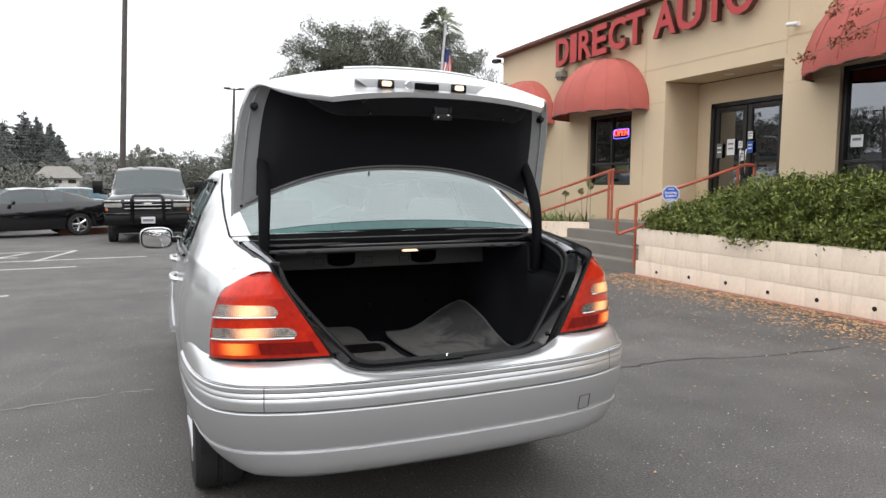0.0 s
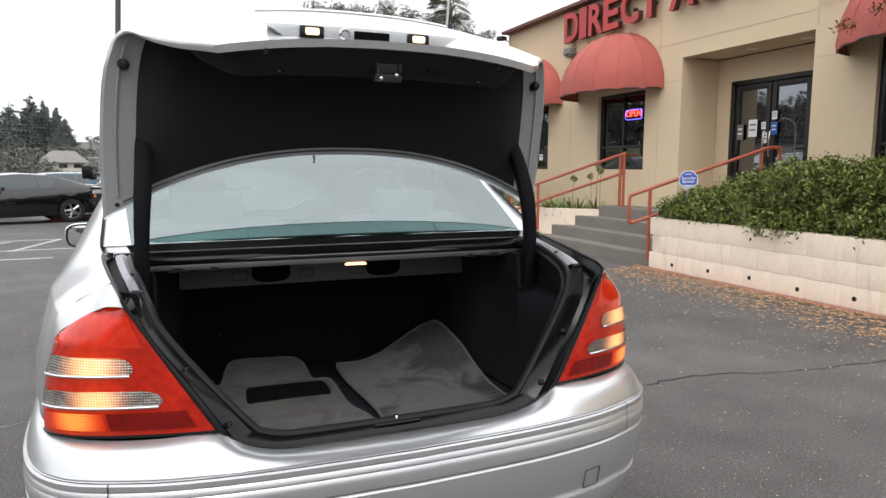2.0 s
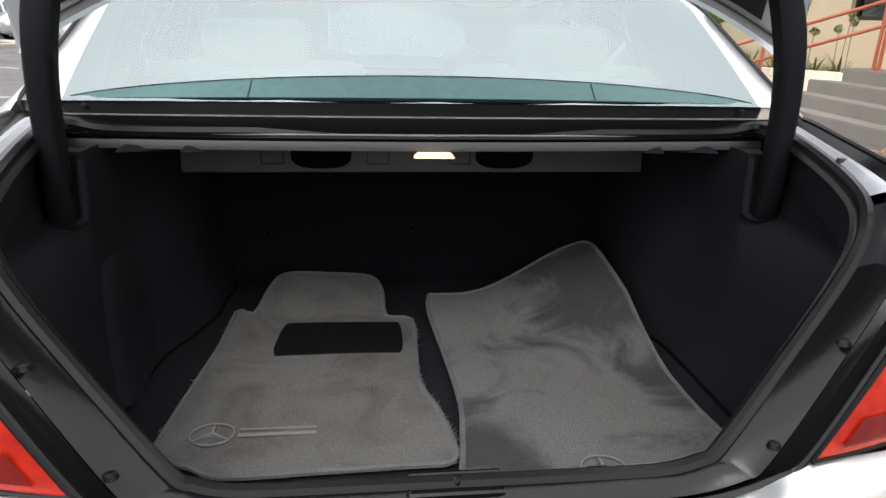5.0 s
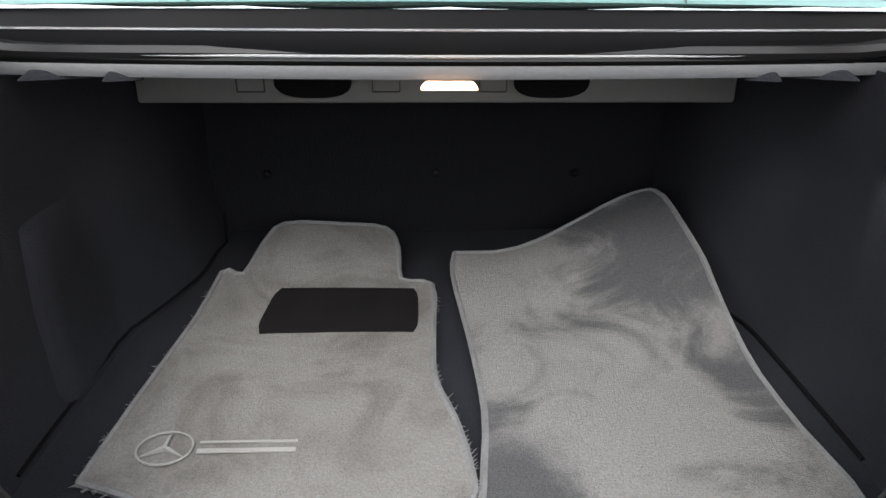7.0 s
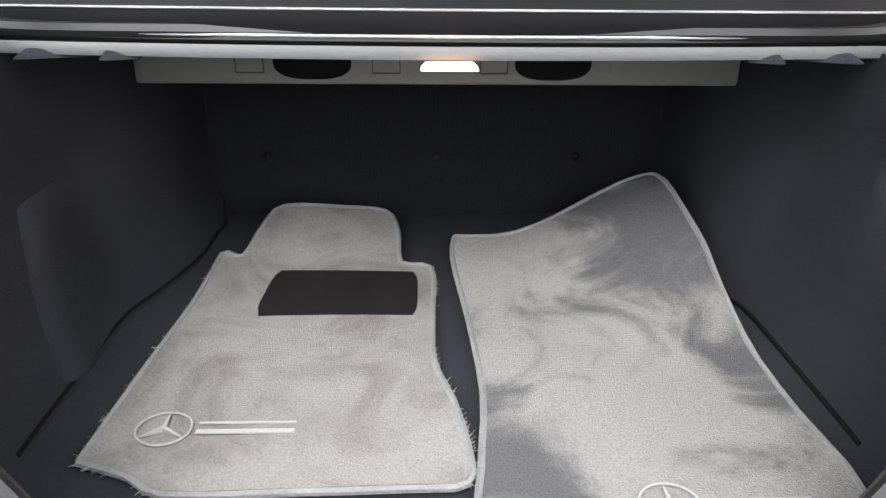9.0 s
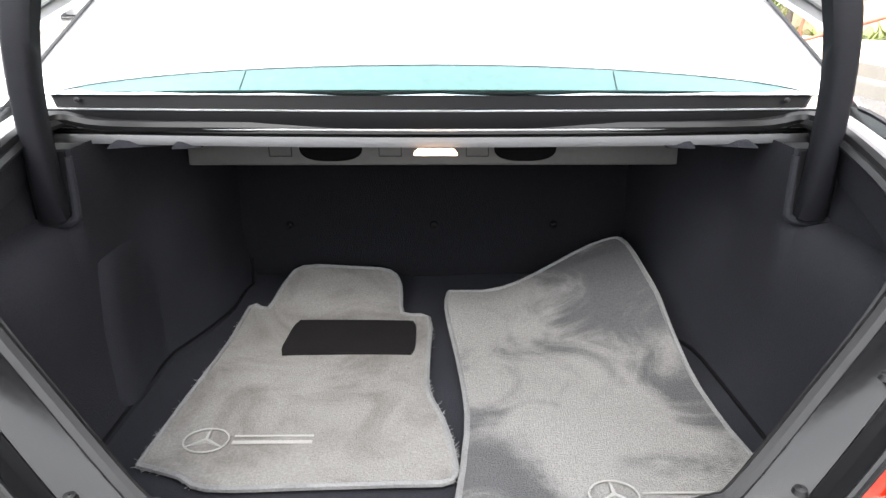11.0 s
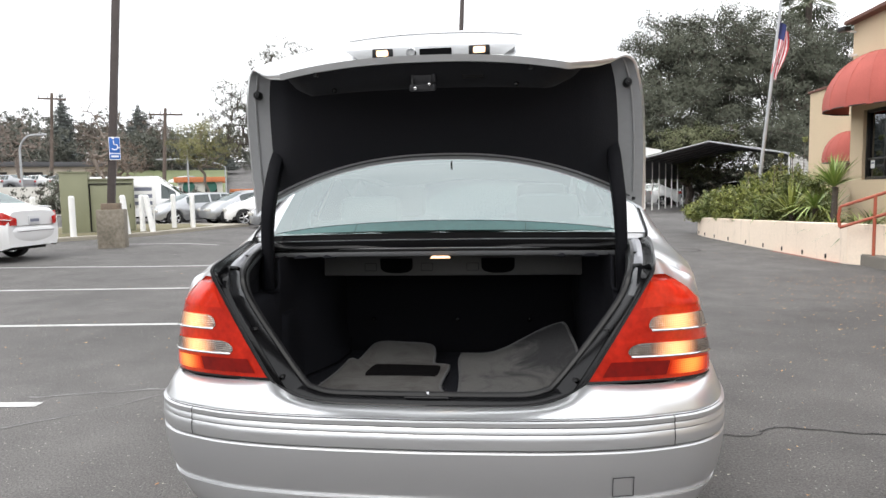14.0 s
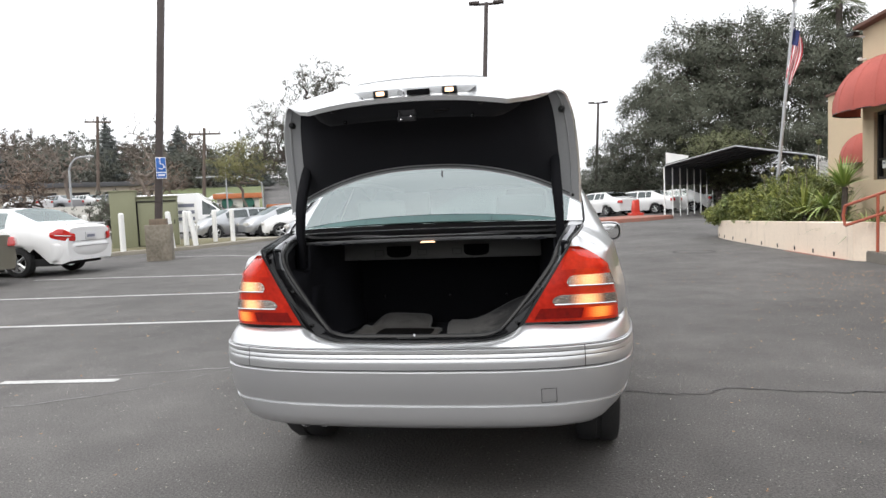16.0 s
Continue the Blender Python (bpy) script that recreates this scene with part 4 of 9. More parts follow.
for d, z, _ in PROFILE:
    rows.append([p + n * (d + 0.050 * max(0.0, (0.50 - z) / 0.10) ** 1.4 * ease(p.y, 0.03, 0.22)) + Vector((0, 0, z)) for p, n in zip(plan, plan_in)])
vs = [[bm.verts.new(p) for p in row] for row in rows]
for (a, b, pr) in zip(vs, vs[1:], PROFILE):
    for k in range(len(a) - 1):
        bm.faces.new((a[k], a[k + 1], b[k + 1], b[k])).material_index = pr[2]
bumper = part("rear_bumper", bm, ["bumper_lower", "dark_gap"], sedan, "silver rear bumper with a ribbed strip", smooth=50)
for s in (1, -1):
    bm = B()
    i = min(range(len(plan)), key=lambda k: abs(plan[k].x - s * 0.64))
    p, n = plan[i], plan_in[i]
    t = Vector((n.y, -n.x, 0)) * 0.0013
    sheet(bm, [[p + n * (d - 0.0015) - t + Vector((0, 0, z)) for d, z, _ in PROFILE[2:14]], [p + n * (d - 0.0015) + t + Vector((0, 0, z)) for d, z, _ in PROFILE[2:14]]])
    part("strip_joint", bm, "dark_gap", bumper)
bm = B()
for a, b in (((0.490, 0.540), (0.544, 0.540)), ((0.544, 0.540), (0.544, 0.486)), ((0.544, 0.486), (0.490, 0.486)), ((0.490, 0.486), (0.490, 0.540))):
    tube(bm, [(a[0], 0.0305 + 0.24 * (a[0] - 0.487) + 0.22 * (0.545 - a[1]), a[1]), (b[0], 0.0305 + 0.24 * (b[0] - 0.487) + 0.22 * (0.545 - b[1]), b[1])], 0.0013, 4)
part("tow_eye_cover", bm, "channel_grey", bumper, "square tow-eye cover outline")

# panel between the bumper strip and the lamps, up to the trunk sill
EDGE = [(0, 0.118, 0.690), (0.20, 0.112, 0.694), (0.30, 0.104, 0.702), (0.37, 0.098, 0.725), (0.415, 0.098, 0.755), (0.435, 0.100, 0.766), (0.55, 0.118, 0.760), (0.66, 0.165, 0.755), (0.735, 0.225, 0.752), (0.782, 0.31, 0.752), (0.820, 0.42, 0.755), (0.856, 0.68, 0.76)]
edge = smooth_path(EDGE, 4)


def along(path, t):
    """The point a share t along a path."""
    ds = [0]
    for a, b in zip(path, path[1:]):
        ds.append(ds[-1] + (b - a).length)
    want = t * ds[-1]
    for k in range(len(path) - 1):
        if want <= ds[k + 1]:
            return path[k].lerp(path[k + 1], (want - ds[k]) / max(ds[k + 1] - ds[k], 1e-9))
    return path[-1]


for s in (1, -1):
    bm = B()
    grid = []
    for r in range(7):
        f = r / 6
        row = []
        for k in range(41):
            t = k / 40
            lo = along(half, t)
            j = min(int(t * (len(half) - 1)), len(half) - 1)
            lo = Vector((lo.x, lo.y, 0.698)) + Vector((0, 0.006, 0)) if lo.x < 0.7 else Vector((lo.x - 0.004, lo.y + 0.002, 0.698))
            hi = along(edge, t)
            p = lo.lerp(hi, f) + Vector((0, -0.008, 0.012)) * math.sin(math.pi * f)
            row.append((s * p.x, p.y, p.z))
        grid.append(row)
    sheet(bm, grid)
    part("tail_panel", bm, "silver", sedan, smooth=60)

# tail lamps: a patch that wraps round the corner
def lamp_point(u, v, out=0.0):
    """u from the trunk side (0) to the fender (1), v from the top (0) to the bottom (1)."""
    inner = Vector((0.604 + (0.430 - 0.604) * v, 0.148 + (0.095 - 0.148) * v - 0.006 * math.sin(math.pi * v), 1.047 + (0.769 - 1.047) * v))
    o = lerp_table([(0.0, 0.640, 0.185, 1.044), (0.06, 0.674, 0.226, 1.026), (0.14, 0.714, 0.262, 1.000), (0.28, 0.752, 0.292, 0.966), (0.5, 0.776, 0.302, 0.892), (0.75, 0.787, 0.304, 0.820), (1.0, 0.789, 0.302, 0.752)], v)
    outer = Vector(o)
    m = Vector((outer.x - 0.034, inner.y + 0.050 + 0.02 * v, (inner.z + outer.z) / 2 + 0.002))
    p = inner * (1 - u) ** 2 + m * 2 * u * (1 - u) + outer * u * u
    n = Vector((0.25 + 0.75 * u, -1 + 0.55 * u, 0.12)).normalized()
    bulge = 0.006 * math.sin(math.pi * min(max(u, 0), 1)) ** 0.5 * math.sin(math.pi * min(max(v, 0), 1)) ** 0.5
    return p + n * (bulge + out)


def lamp_patch(bm, s, u0, u1, v0, v1, out, nu=14, nv=6, round_in=False):
    rows = []
    for j in range(nv + 1):
        f = j / nv
        v = v0 + (v1 - v0) * f
        a = u0
        if round_in:
            a = u0 + (u1 - u0) * 0.07 * (1 - math.sqrt(max(0.0, 1 - (2 * f - 1) ** 2)))
        rows.append([(s * p.x, p.y, p.z) for p in [lamp_point(a + (u1 - a) * k / nu, v, out) for k in range(nu + 1)]])
    sheet(bm, rows)
    return bm


BULBS = [(lamp_point(0.42, 0.45), 0.105), (lamp_point(0.42, 0.70), 0.095)]
M["lamp_red"] = lamp_material("red_lamp_lens", (0.44, 0.016, 0.006), (0.17, 0.003, 0.001), 700, 0, (1.0, 0.10, 0.01), (1.0, 0.05, 0.010), 0.22, BULBS + [(lamp_point(0.58, 0.88), 0.14)], 0.10)
M["lamp_lit"] = lamp_material("lit_red_lens", (0.50, 0.02, 0.006), (0.35, 0.006, 0.002), 300, 0, (1.0, 0.40, 0.07), (1.0, 0.07, 0.006), 1.1, [(lamp_point(0.58, 0.855), 0.095)], 0.14)
M["lamp_clear"] = lamp_material("clear_ribbed_lens", (0.60, 0.56, 0.52), (0.16, 0.13, 0.11), 330, 0.75, (1.0, 0.52, 0.17), (1.0, 0.24, 0.04), 1.5, BULBS)
M["lamp_bright"] = material("bright_red_lens", (0.52, 0.024, 0.009), 0.08, 0, 0.25, 60, 18, 0, coat=0.3, spec=0.3)
M["lamp_dark"] = material("dark_red_lens", (0.16, 0.004, 0.002), 0.08, 0, 0.3, 60, 18, 0, coat=0.3, spec=0.3)
for s in (1, -1):
    lamp = new("tail_lamp")
    lamp.parent = sedan
    lamp["label"] = "red tail lamp with clear bands, lit"
    part("red_lens", lamp_patch(B(), s, 0, 1, 0, 1, 0.004, 18, 18), "lamp_red", lamp)
    for v0, v1, u0 in ((0.385, 0.520, 0.165), (0.635, 0.765, 0.105)):
        part("clear_band", lamp_patch(B(), s, u0, 0.90, v0, v1, 0.0075, 14, 6, True), "lamp_clear", lamp, "clear ribbed lens band, warm from the bulb")
        bm = B()
        tube(bm, [(s * p.x, p.y, p.z) for p in [lamp_point(u0 + 0.03 + (0.87 - u0) * k / 12, v1, 0.0085) for k in range(13)]], 0.003, 6)
        part("lens_rim", bm, "chrome", lamp)
    part("lit_lens", lamp_patch(B(), s, 0.40, 0.92, 0.81, 0.95, 0.0065, 10, 4), "lamp_lit", lamp, "lit red and amber lens")
    part("upper_reflector", lamp_patch(B(), s, 0.06, 0.94, 0.07, 0.31, 0.0062, 12, 6), "lamp_bright", lamp, "brighter red reflector")
    part("inner_reflector", lamp_patch(B(), s, 0.05, 0.385, 0.81, 0.95, 0.0062, 6, 4), "lamp_dark", lamp, "dark red reflector")
    near = [lamp_point(0, 0, 0.002)] + [lamp_point(1, v, 0.002) for v in (0.0, 0.06, 0.14, 0.28, 0.50, 0.75, 1.0)]
    far = [Vector(p) for p in ((0.611, 0.163, 1.067), (0.634, 0.260, 1.0785), (0.660, 0.312, 1.068), (0.708, 0.312, 1.040), (0.753, 0.312, 1.006), (0.784, 0.312, 0.880), (0.786, 0.312, 0.800), (0.785, 0.312, 0.735))]
    bm = B()
    sheet(bm, [[(s * p.x, p.y, p.z + lift) for p in [a.lerp(b, f) for a, b in zip(smooth_path(near, 4), smooth_path(far, 4))]] for f, lift in ((0, 0), (0.35, 0.004), (0.7, 0.004), (1, 0.001))])
    part("fender_corner", bm, "silver", sedan, smooth=60)
    bm = B()
    tube(bm, [(s * p.x, p.y, p.z) for p in [lamp_point(k / 14, 1.0, 0.003) for k in range(15)]], 0.004, 5)
    tube(bm, [(s * p.x, p.y, p.z) for p in [lamp_point(0, k / 14, 0.003) for k in range(15)]], 0.003, 5)
    part("lamp_seal", bm, "rubber", lamp)

# trunk opening: silver edge, channel and seal
OUT = [(0.0, 0.578, 1.100), (0.30, 0.592, 1.098), (0.55, 0.638, 1.094), (0.655, 0.655, 1.106), (0.676, 0.600, 1.111), (0.666, 0.48, 1.099), (0.632, 0.27, 1.080), (0.612, 0.165, 1.068), (0.597, 0.146, 1.036), (0.512, 0.118, 0.900), (0.430, 0.097, 0.770), (0.40, 0.100, 0.742), (0.33, 0.104, 0.712), (0.24, 0.112, 0.696), (0.0, 0.118, 0.690)]
GUT = [(0.0, 0.572, 1.096), (0.30, 0.586, 1.094), (0.54, 0.625, 1.088), (0.632, 0.635, 1.098), (0.647, 0.590, 1.099), (0.636, 0.48, 1.086), (0.606, 0.29, 1.064), (0.588, 0.215, 1.040), (0.566, 0.185, 0.980), (0.482, 0.150, 0.858), (0.400, 0.125, 0.738), (0.37, 0.122, 0.717), (0.31, 0.124, 0.698), (0.23, 0.128, 0.690), (0.0, 0.132, 0.686)]
SEAL = [(0.0, 0.565, 1.090), (0.30, 0.578, 1.088), (0.52, 0.612, 1.084), (0.592, 0.618, 1.094), (0.612, 0.582, 1.096), (0.604, 0.48, 1.086), (0.582, 0.33, 1.060), (0.565, 0.262, 1.030), (0.536, 0.236, 0.966), (0.442, 0.198, 0.845), (0.352, 0.160, 0.744), (0.325, 0.158, 0.726), (0.28, 0.158, 0.714), (0.21, 0.160, 0.710), (0.0, 0.162, 0.708)]
TUB = [(0.0, 0.62, 1.072), (0.30, 0.63, 1.070), (0.52, 0.66, 1.06), (0.612, 0.67, 1.055), (0.626, 0.60, 1.040), (0.618, 0.50, 1.005), (0.600, 0.38, 0.980), (0.590, 0.33, 0.955), (0.580, 0.31, 0.91), (0.54, 0.27, 0.80), (0.50, 0.24, 0.68), (0.47, 0.23, 0.64), (0.42, 0.22, 0.615), (0.30, 0.21, 0.60), (0.0, 0.205, 0.595)]
for s in (1, -1):
    o, g, e, t = [[(s * p.x, p.y, p.z) for p in smooth_path(path, 4)] for path in (OUT, GUT, SEAL, TUB)]
    n1, n2 = 13, 33
    bm = B()
    deep = [((a[0] + b[0]) / 2, (a[1] + b[1]) / 2 + 0.012, (a[2] + b[2]) / 2 - 0.022) for a, b in zip(o, g)]
    sheet(bm, [o, deep, g])
    part("rain_channel", bm, "plastic", sedan, "black rain channel round the trunk", smooth=50)
    bm = B()
    up = [(a[0], a[1], a[2] + 0.004) for a in g]
    mid = [((a[0] + b[0]) / 2, (a[1] + b[1]) / 2, (a[2] + b[2]) / 2 + 0.010) for a, b in zip(g, e)]
    sheet(bm, [up[27:n2], mid[27:n2], e[27:n2]])
    part("channel_panel", bm, "channel_gloss", sedan, "black channel panel", smooth=50)
    bm = B()
    sheet(bm, [[(p[0], p[1], p[2] + 0.003) for p in row[16:27]] for row in (up, mid, e)])
    plate = part("channel_plate", bm, "channel_pale", sedan, "pale grey plate beside the seal", smooth=50)
    bm = B()
    box(bm, (up[26][0] * 0.975, up[26][1], up[26][2] + 0.004), (0.030, 0.008, 0.008), s * 25, 0.002)
    part("plate_clip", bm, "channel_grey", plate)
    bm = B()
    sheet(bm, [up[n2 - 1:], mid[n2 - 1:], e[n2 - 1:]])
    part("channel_cover", bm, "plastic", sedan, "black plastic channel cover", smooth=50)
    bm = B()
    tube(bm, e, 0.011, 8)
    tube(bm, [(p[0] * 0.985, p[1] + 0.006, p[2] - 0.010) for p in e], 0.008, 6)
    part("trunk_seal", bm, "rubber", sedan, "black rubber trunk seal")
    bm = B()
    tube(bm, [(p[0], p[1], p[2] + 0.001) for p in o[16:]], 0.0045, 6)
    part("edge_seal", bm, "rubber", sedan)
    bm = B()
    mid = [((a[0] + b[0]) / 2, (a[1] + b[1]) / 2 + 0.015, (a[2] + b[2]) / 2) for a, b in zip(e, t)]
    sheet(bm, [e, mid, t])
    part("trunk_side_lining", bm, "liner", sedan, smooth=60)
    # lid stops and lamp fixings in the channel
    for f in (0.40, 0.62, 0.70):
        bm = B()
        k = int(f * len(g))
        lathe(bm, [(0.001, 0.007), (0.007, 0.006), (0.009, 0.0)], 12, "z", (g[k][0] * 0.97, g[k][1], g[k][2] + 0.004))
        part("rubber_stop", bm, "rubber", sedan)

# trunk tub: floor, walls with wheel-arch bulges, seat back
tub = new("trunk_lining")
tub.parent = sedan
tub["label"] = "charcoal carpet lining of the trunk"
WALL = [(0.20, 0.50), (0.30, 0.555), (0.45, 0.555), (0.60, 0.550), (0.72, 0.545), (0.82, 0.505), (0.92, 0.475), (1.14, 0.470)]
for s in (1, -1):
    bm = B()
    rows = []
    for y in sorted(np.linspace(0.20, 1.14, 24).tolist() + [0.534, 0.546]):
        w, = lerp_table(WALL, y)
        b = ease(y, 0.62, 0.86)
        k = 1 - ease(y, 0.535, 0.545)
        rows.append([(s * (w - 0.02), y, 0.585), (s * w, y, 0.62), (s * (w + 0.012), y, 0.74), (s * (w + 0.012 - 0.008 * b), y, 0.86), (s * (w + 0.008 + 0.012 * k), y, 0.925), (s * (w + 0.006 + 0.030 * k), y, 0.940), (s * (w + 0.004 + 0.065 * k), y, 0.948), (s * (w + 0.002 + 0.075 * k), y, 1.06)])
    sheet(bm, rows)
    part("side_wall", bm, "liner", tub, smooth=60)
    # pocket round the hinge arm, its shade drawn as a near-black box
    bm = B()
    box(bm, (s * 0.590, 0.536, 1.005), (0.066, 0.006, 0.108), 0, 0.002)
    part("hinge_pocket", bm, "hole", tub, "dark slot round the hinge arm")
    bm = B()
    tube(bm, smooth_path([(s * 0.556, 0.540, 1.05), (s * 0.556, 0.536, 0.97), (s * 0.562, 0.532, 0.950), (s * 0.590, 0.530, 0.945), (s * 0.622, 0.530, 0.946)], 4), 0.007, 8)
    part("pocket_edge", bm, "liner", tub)
    # gap between side lining and floor carpet, its shade as a near-black bead
    bm = B()
    foot = [(s * (lerp_table(WALL, y)[0] - 0.0135), y, 0.6005) for y in np.linspace(0.40, 1.02, 16)]
    tube(bm, foot + [(s * 0.448, 1.055, 0.605), (s * 0.446, 1.062, 0.67)], 0.0032, 6)
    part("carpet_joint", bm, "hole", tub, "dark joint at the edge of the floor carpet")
# raised flap in the side lining
bm = B()
rows = []
for f in (0.0, 0.02, 0.05, 0.25, 0.5, 0.75, 1.0):
    row = []
    for z in (0.604, 0.62, 0.68, 0.74, 0.80, 0.845, 0.856, 0.864):
        y = 0.533 + 0.155 * (z - 0.603) + f * 0.20
        out, = lerp_table([(0.585, -0.02), (0.62, 0.0), (0.74, 0.012), (0.95, 0.012)], z)
        lift = 0.013 * ease(f, -0.005, 0.05) * (1 - ease(f, 0.3, 1.0)) * (1 - ease(z, 0.85, 0.864)) - 0.002
        row.append((-(lerp_table(WALL, y)[0] + out - lift), y, z))
    rows.append(row)
sheet(bm, rows)
part("lining_flap", bm, "liner", tub, smooth=60)
bm = B()
rows = []
for y in np.linspace(0.19, 1.15, 20):
    rows.append([(x, y, 0.592 + 0.003 * math.sin(9 * x + 5 * y)) for x in np.linspace(-0.58, 0.58, 16)])
sheet(bm, rows)
part("trunk_floor", bm, "liner", tub)
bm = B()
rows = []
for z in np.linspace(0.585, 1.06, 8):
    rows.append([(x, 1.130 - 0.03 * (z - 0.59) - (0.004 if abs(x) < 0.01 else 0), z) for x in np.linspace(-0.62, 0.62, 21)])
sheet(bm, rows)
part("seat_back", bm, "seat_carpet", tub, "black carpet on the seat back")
for x in (-0.36, 0.0, 0.30):
    bm = B()
    lathe(bm, [(0.001, 1.112), (0.008, 1.113), (0.010, 1.120)], 10, "y", (x, 0, 0.735))
    part("carpet_clip", bm, "plastic", tub)

# sill trim with the striker
bm = B()
box(bm, (0, 0.178, 0.686), (0.62, 0.030, 0.022), 0, 0.006)
sill = part("sill_trim", bm, "plastic", sedan, "black plastic sill trim")
bm = B()
box(bm, (0, 0.158, 0.694), (0.115, 0.036, 0.030), 0, 0.003)
part("striker_housing", bm, "hole", sill)
bm = B()
tube(bm, [(-0.060, 0.143, 0.706), (-0.060, 0.180, 0.708), (0.060, 0.180, 0.708), (0.060, 0.143, 0.706), (-0.060, 0.143, 0.706)], 0.004, 6)
part("striker_frame", bm, "plastic", sill)
bm = B()
tube(bm, [(0.002, 0.156, 0.705), (0.002, 0.156, 0.722)], 0.0045, 8)
part("striker", bm, "chrome", sill, "bright striker pin")
for x in (-0.22, 0.20):
    bm = B()
    box(bm, (x, 0.186, 0.691), (0.03, 0.02, 0.014), 0, 0.003)
    part("sill_clip", bm, "plastic", sill)


def bowed(x, y, z):
    """A point of the bowed foot of the rear window, by its place in the middle."""
    f = (x / 0.66) ** 2
    return (x, y + 0.095 * f, z - 0.012 * f)


# strips between the rear window and the trunk
XS = np.linspace(-0.655, 0.655, 31)
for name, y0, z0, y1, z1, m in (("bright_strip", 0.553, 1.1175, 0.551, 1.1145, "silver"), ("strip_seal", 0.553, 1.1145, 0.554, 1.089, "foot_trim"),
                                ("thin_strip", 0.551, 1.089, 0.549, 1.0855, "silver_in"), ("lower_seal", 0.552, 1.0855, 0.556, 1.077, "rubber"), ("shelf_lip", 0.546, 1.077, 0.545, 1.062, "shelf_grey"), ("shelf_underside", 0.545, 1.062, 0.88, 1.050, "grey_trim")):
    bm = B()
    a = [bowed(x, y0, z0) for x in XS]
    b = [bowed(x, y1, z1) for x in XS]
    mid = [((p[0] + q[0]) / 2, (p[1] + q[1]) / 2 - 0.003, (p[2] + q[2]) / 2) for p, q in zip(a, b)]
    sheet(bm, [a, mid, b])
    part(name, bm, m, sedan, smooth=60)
for x0, x1, m, name in ((-0.603, 0.603, "foot_trim", "window_foot_trim"), (-0.686, -0.603, "silver", "pillar_foot"), (0.603, 0.686, "silver", "pillar_foot")):
    bm = B()
    rows = []
    for q in (0.0, 0.5, 1.0):
        flare = 0.040 * (1 - q)
        rows.append([bowed(x * (1 + flare) if m == "foot_trim" else x * (1 + flare * (0.686 - abs(x)) / 0.083), 0.567 - 0.012 * q, 1.1415 - (0.024 if m == "foot_trim" else 0.042) * q) for x in np.linspace(x0, x1, 25)])
    sheet(bm, rows)
    part(name, bm, m, sedan, smooth=60)
for s in (1, -1):
    bm = B()
    tube(bm, smooth_path([(s * 0.600, 0.636, 1.092), (s * 0.650, 0.648, 1.090), (s * 0.676, 0.655, 1.100), (s * 0.686, 0.664, 1.126), (s * 0.688, 0.75, 1.164), (s * 0.688, 0.85, 1.206), (s * 0.678, 1.05, 1.297), (s * 0.656, 1.24, 1.368)], 4), 0.0042, 6)
    part("pillar_seam", bm, "dark_gap", sedan, "dark seam between rear pillar and fender")
    bm = B()
    p = bowed(s * 0.570, 0.554, 1.130)
    bmesh.ops.create_icosphere(bm, subdivisions=2, radius=0.0045, matrix=Matrix.Translation(p))
    part("trim_screw", bm, "dark_gap", sedan)
    # folds hanging from the lip
    for x, w in ((0.39, 0.05), (0.48, 0.085)):
        bm = B()
        p = bowed(s * x, 0.552, 1.063)
        box(bm, p, (w, 0.026, 0.012), s * -14, 0.005, 0, 0.6)
        part("shelf_clip", bm, "liner", sedan)
# grey panel under the parcel shelf with two speaker holes and the lamp
bm = B()
box(bm, (0, 0.862, 1.003), (0.98, 0.018, 0.095), 0, 0.005, -6)
panel = part("speaker_panel", bm, "grey_trim", sedan, "grey plastic panel under the parcel shelf")
# speaker openings are flat faces with their shade in the colour
for x in (-0.205, 0.180):
    bm = B()
    pts = [(x - 0.062, 1.022), (x + 0.062, 1.022), (x + 0.062, 0.990)] + [(x + 0.062 * math.copysign(abs(math.cos(a)) ** 0.7, math.cos(a)), 0.990 + 0.024 * math.sin(a)) for a in np.linspace(0, -math.pi, 12)[1:-1]] + [(x - 0.062, 0.990)]
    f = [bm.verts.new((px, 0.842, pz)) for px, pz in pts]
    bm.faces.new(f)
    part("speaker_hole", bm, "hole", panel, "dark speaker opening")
for x in (-0.305, -0.088, 0.085):
    bm = B()
    for a, b in (((x - 0.022, 1.004), (x + 0.022, 1.004)), ((x + 0.022, 1.004), (x + 0.022, 0.976)), ((x + 0.022, 0.976), (x - 0.022, 0.976)), ((x - 0.022, 0.976), (x - 0.022, 1.004))):
        tube(bm, [(a[0], 0.844, a[1]), (b[0], 0.844, b[1])], 0.0012, 4)
    part("blank_plate", bm, "dark_gap", panel)
bm = B()
box(bm, (0, 0.531, 1.0585), (0.068, 0.022, 0.0075), 0, 0.003, 0, 0.80)
part("trunk_lamp", bm, "trunk_bulb", panel, "lit trunk lamp")
bulb_light = new("trunk_lamp_light", bpy.data.lights.new("trunk_lamp_light", "POINT"))
bulb_light.location = (0, 0.545, 1.035)
bulb_light.data.energy, bulb_light.data.color, bulb_light.data.shadow_soft_size = 0.02, (1.0, 0.78, 0.5), 0.02

# cabin: parcel shelf, seats, dashboard
cabin = new("cabin")
cabin.parent = sedan
bm = B()
rows = []
for y in np.linspace(0.60, 1.20, 8):
    rows.append([(x, y + 0.08 * (x / 0.6) ** 2, 1.085 + 0.02 * (y - 0.6)) for x in np.linspace(-0.62, 0.62, 13)])
sheet(bm, rows)
part("parcel_shelf", bm, "seat", cabin, "grey parcel shelf")
# teal strip painted over the glass where the sky reflection is missing
bm = B()
rows = []
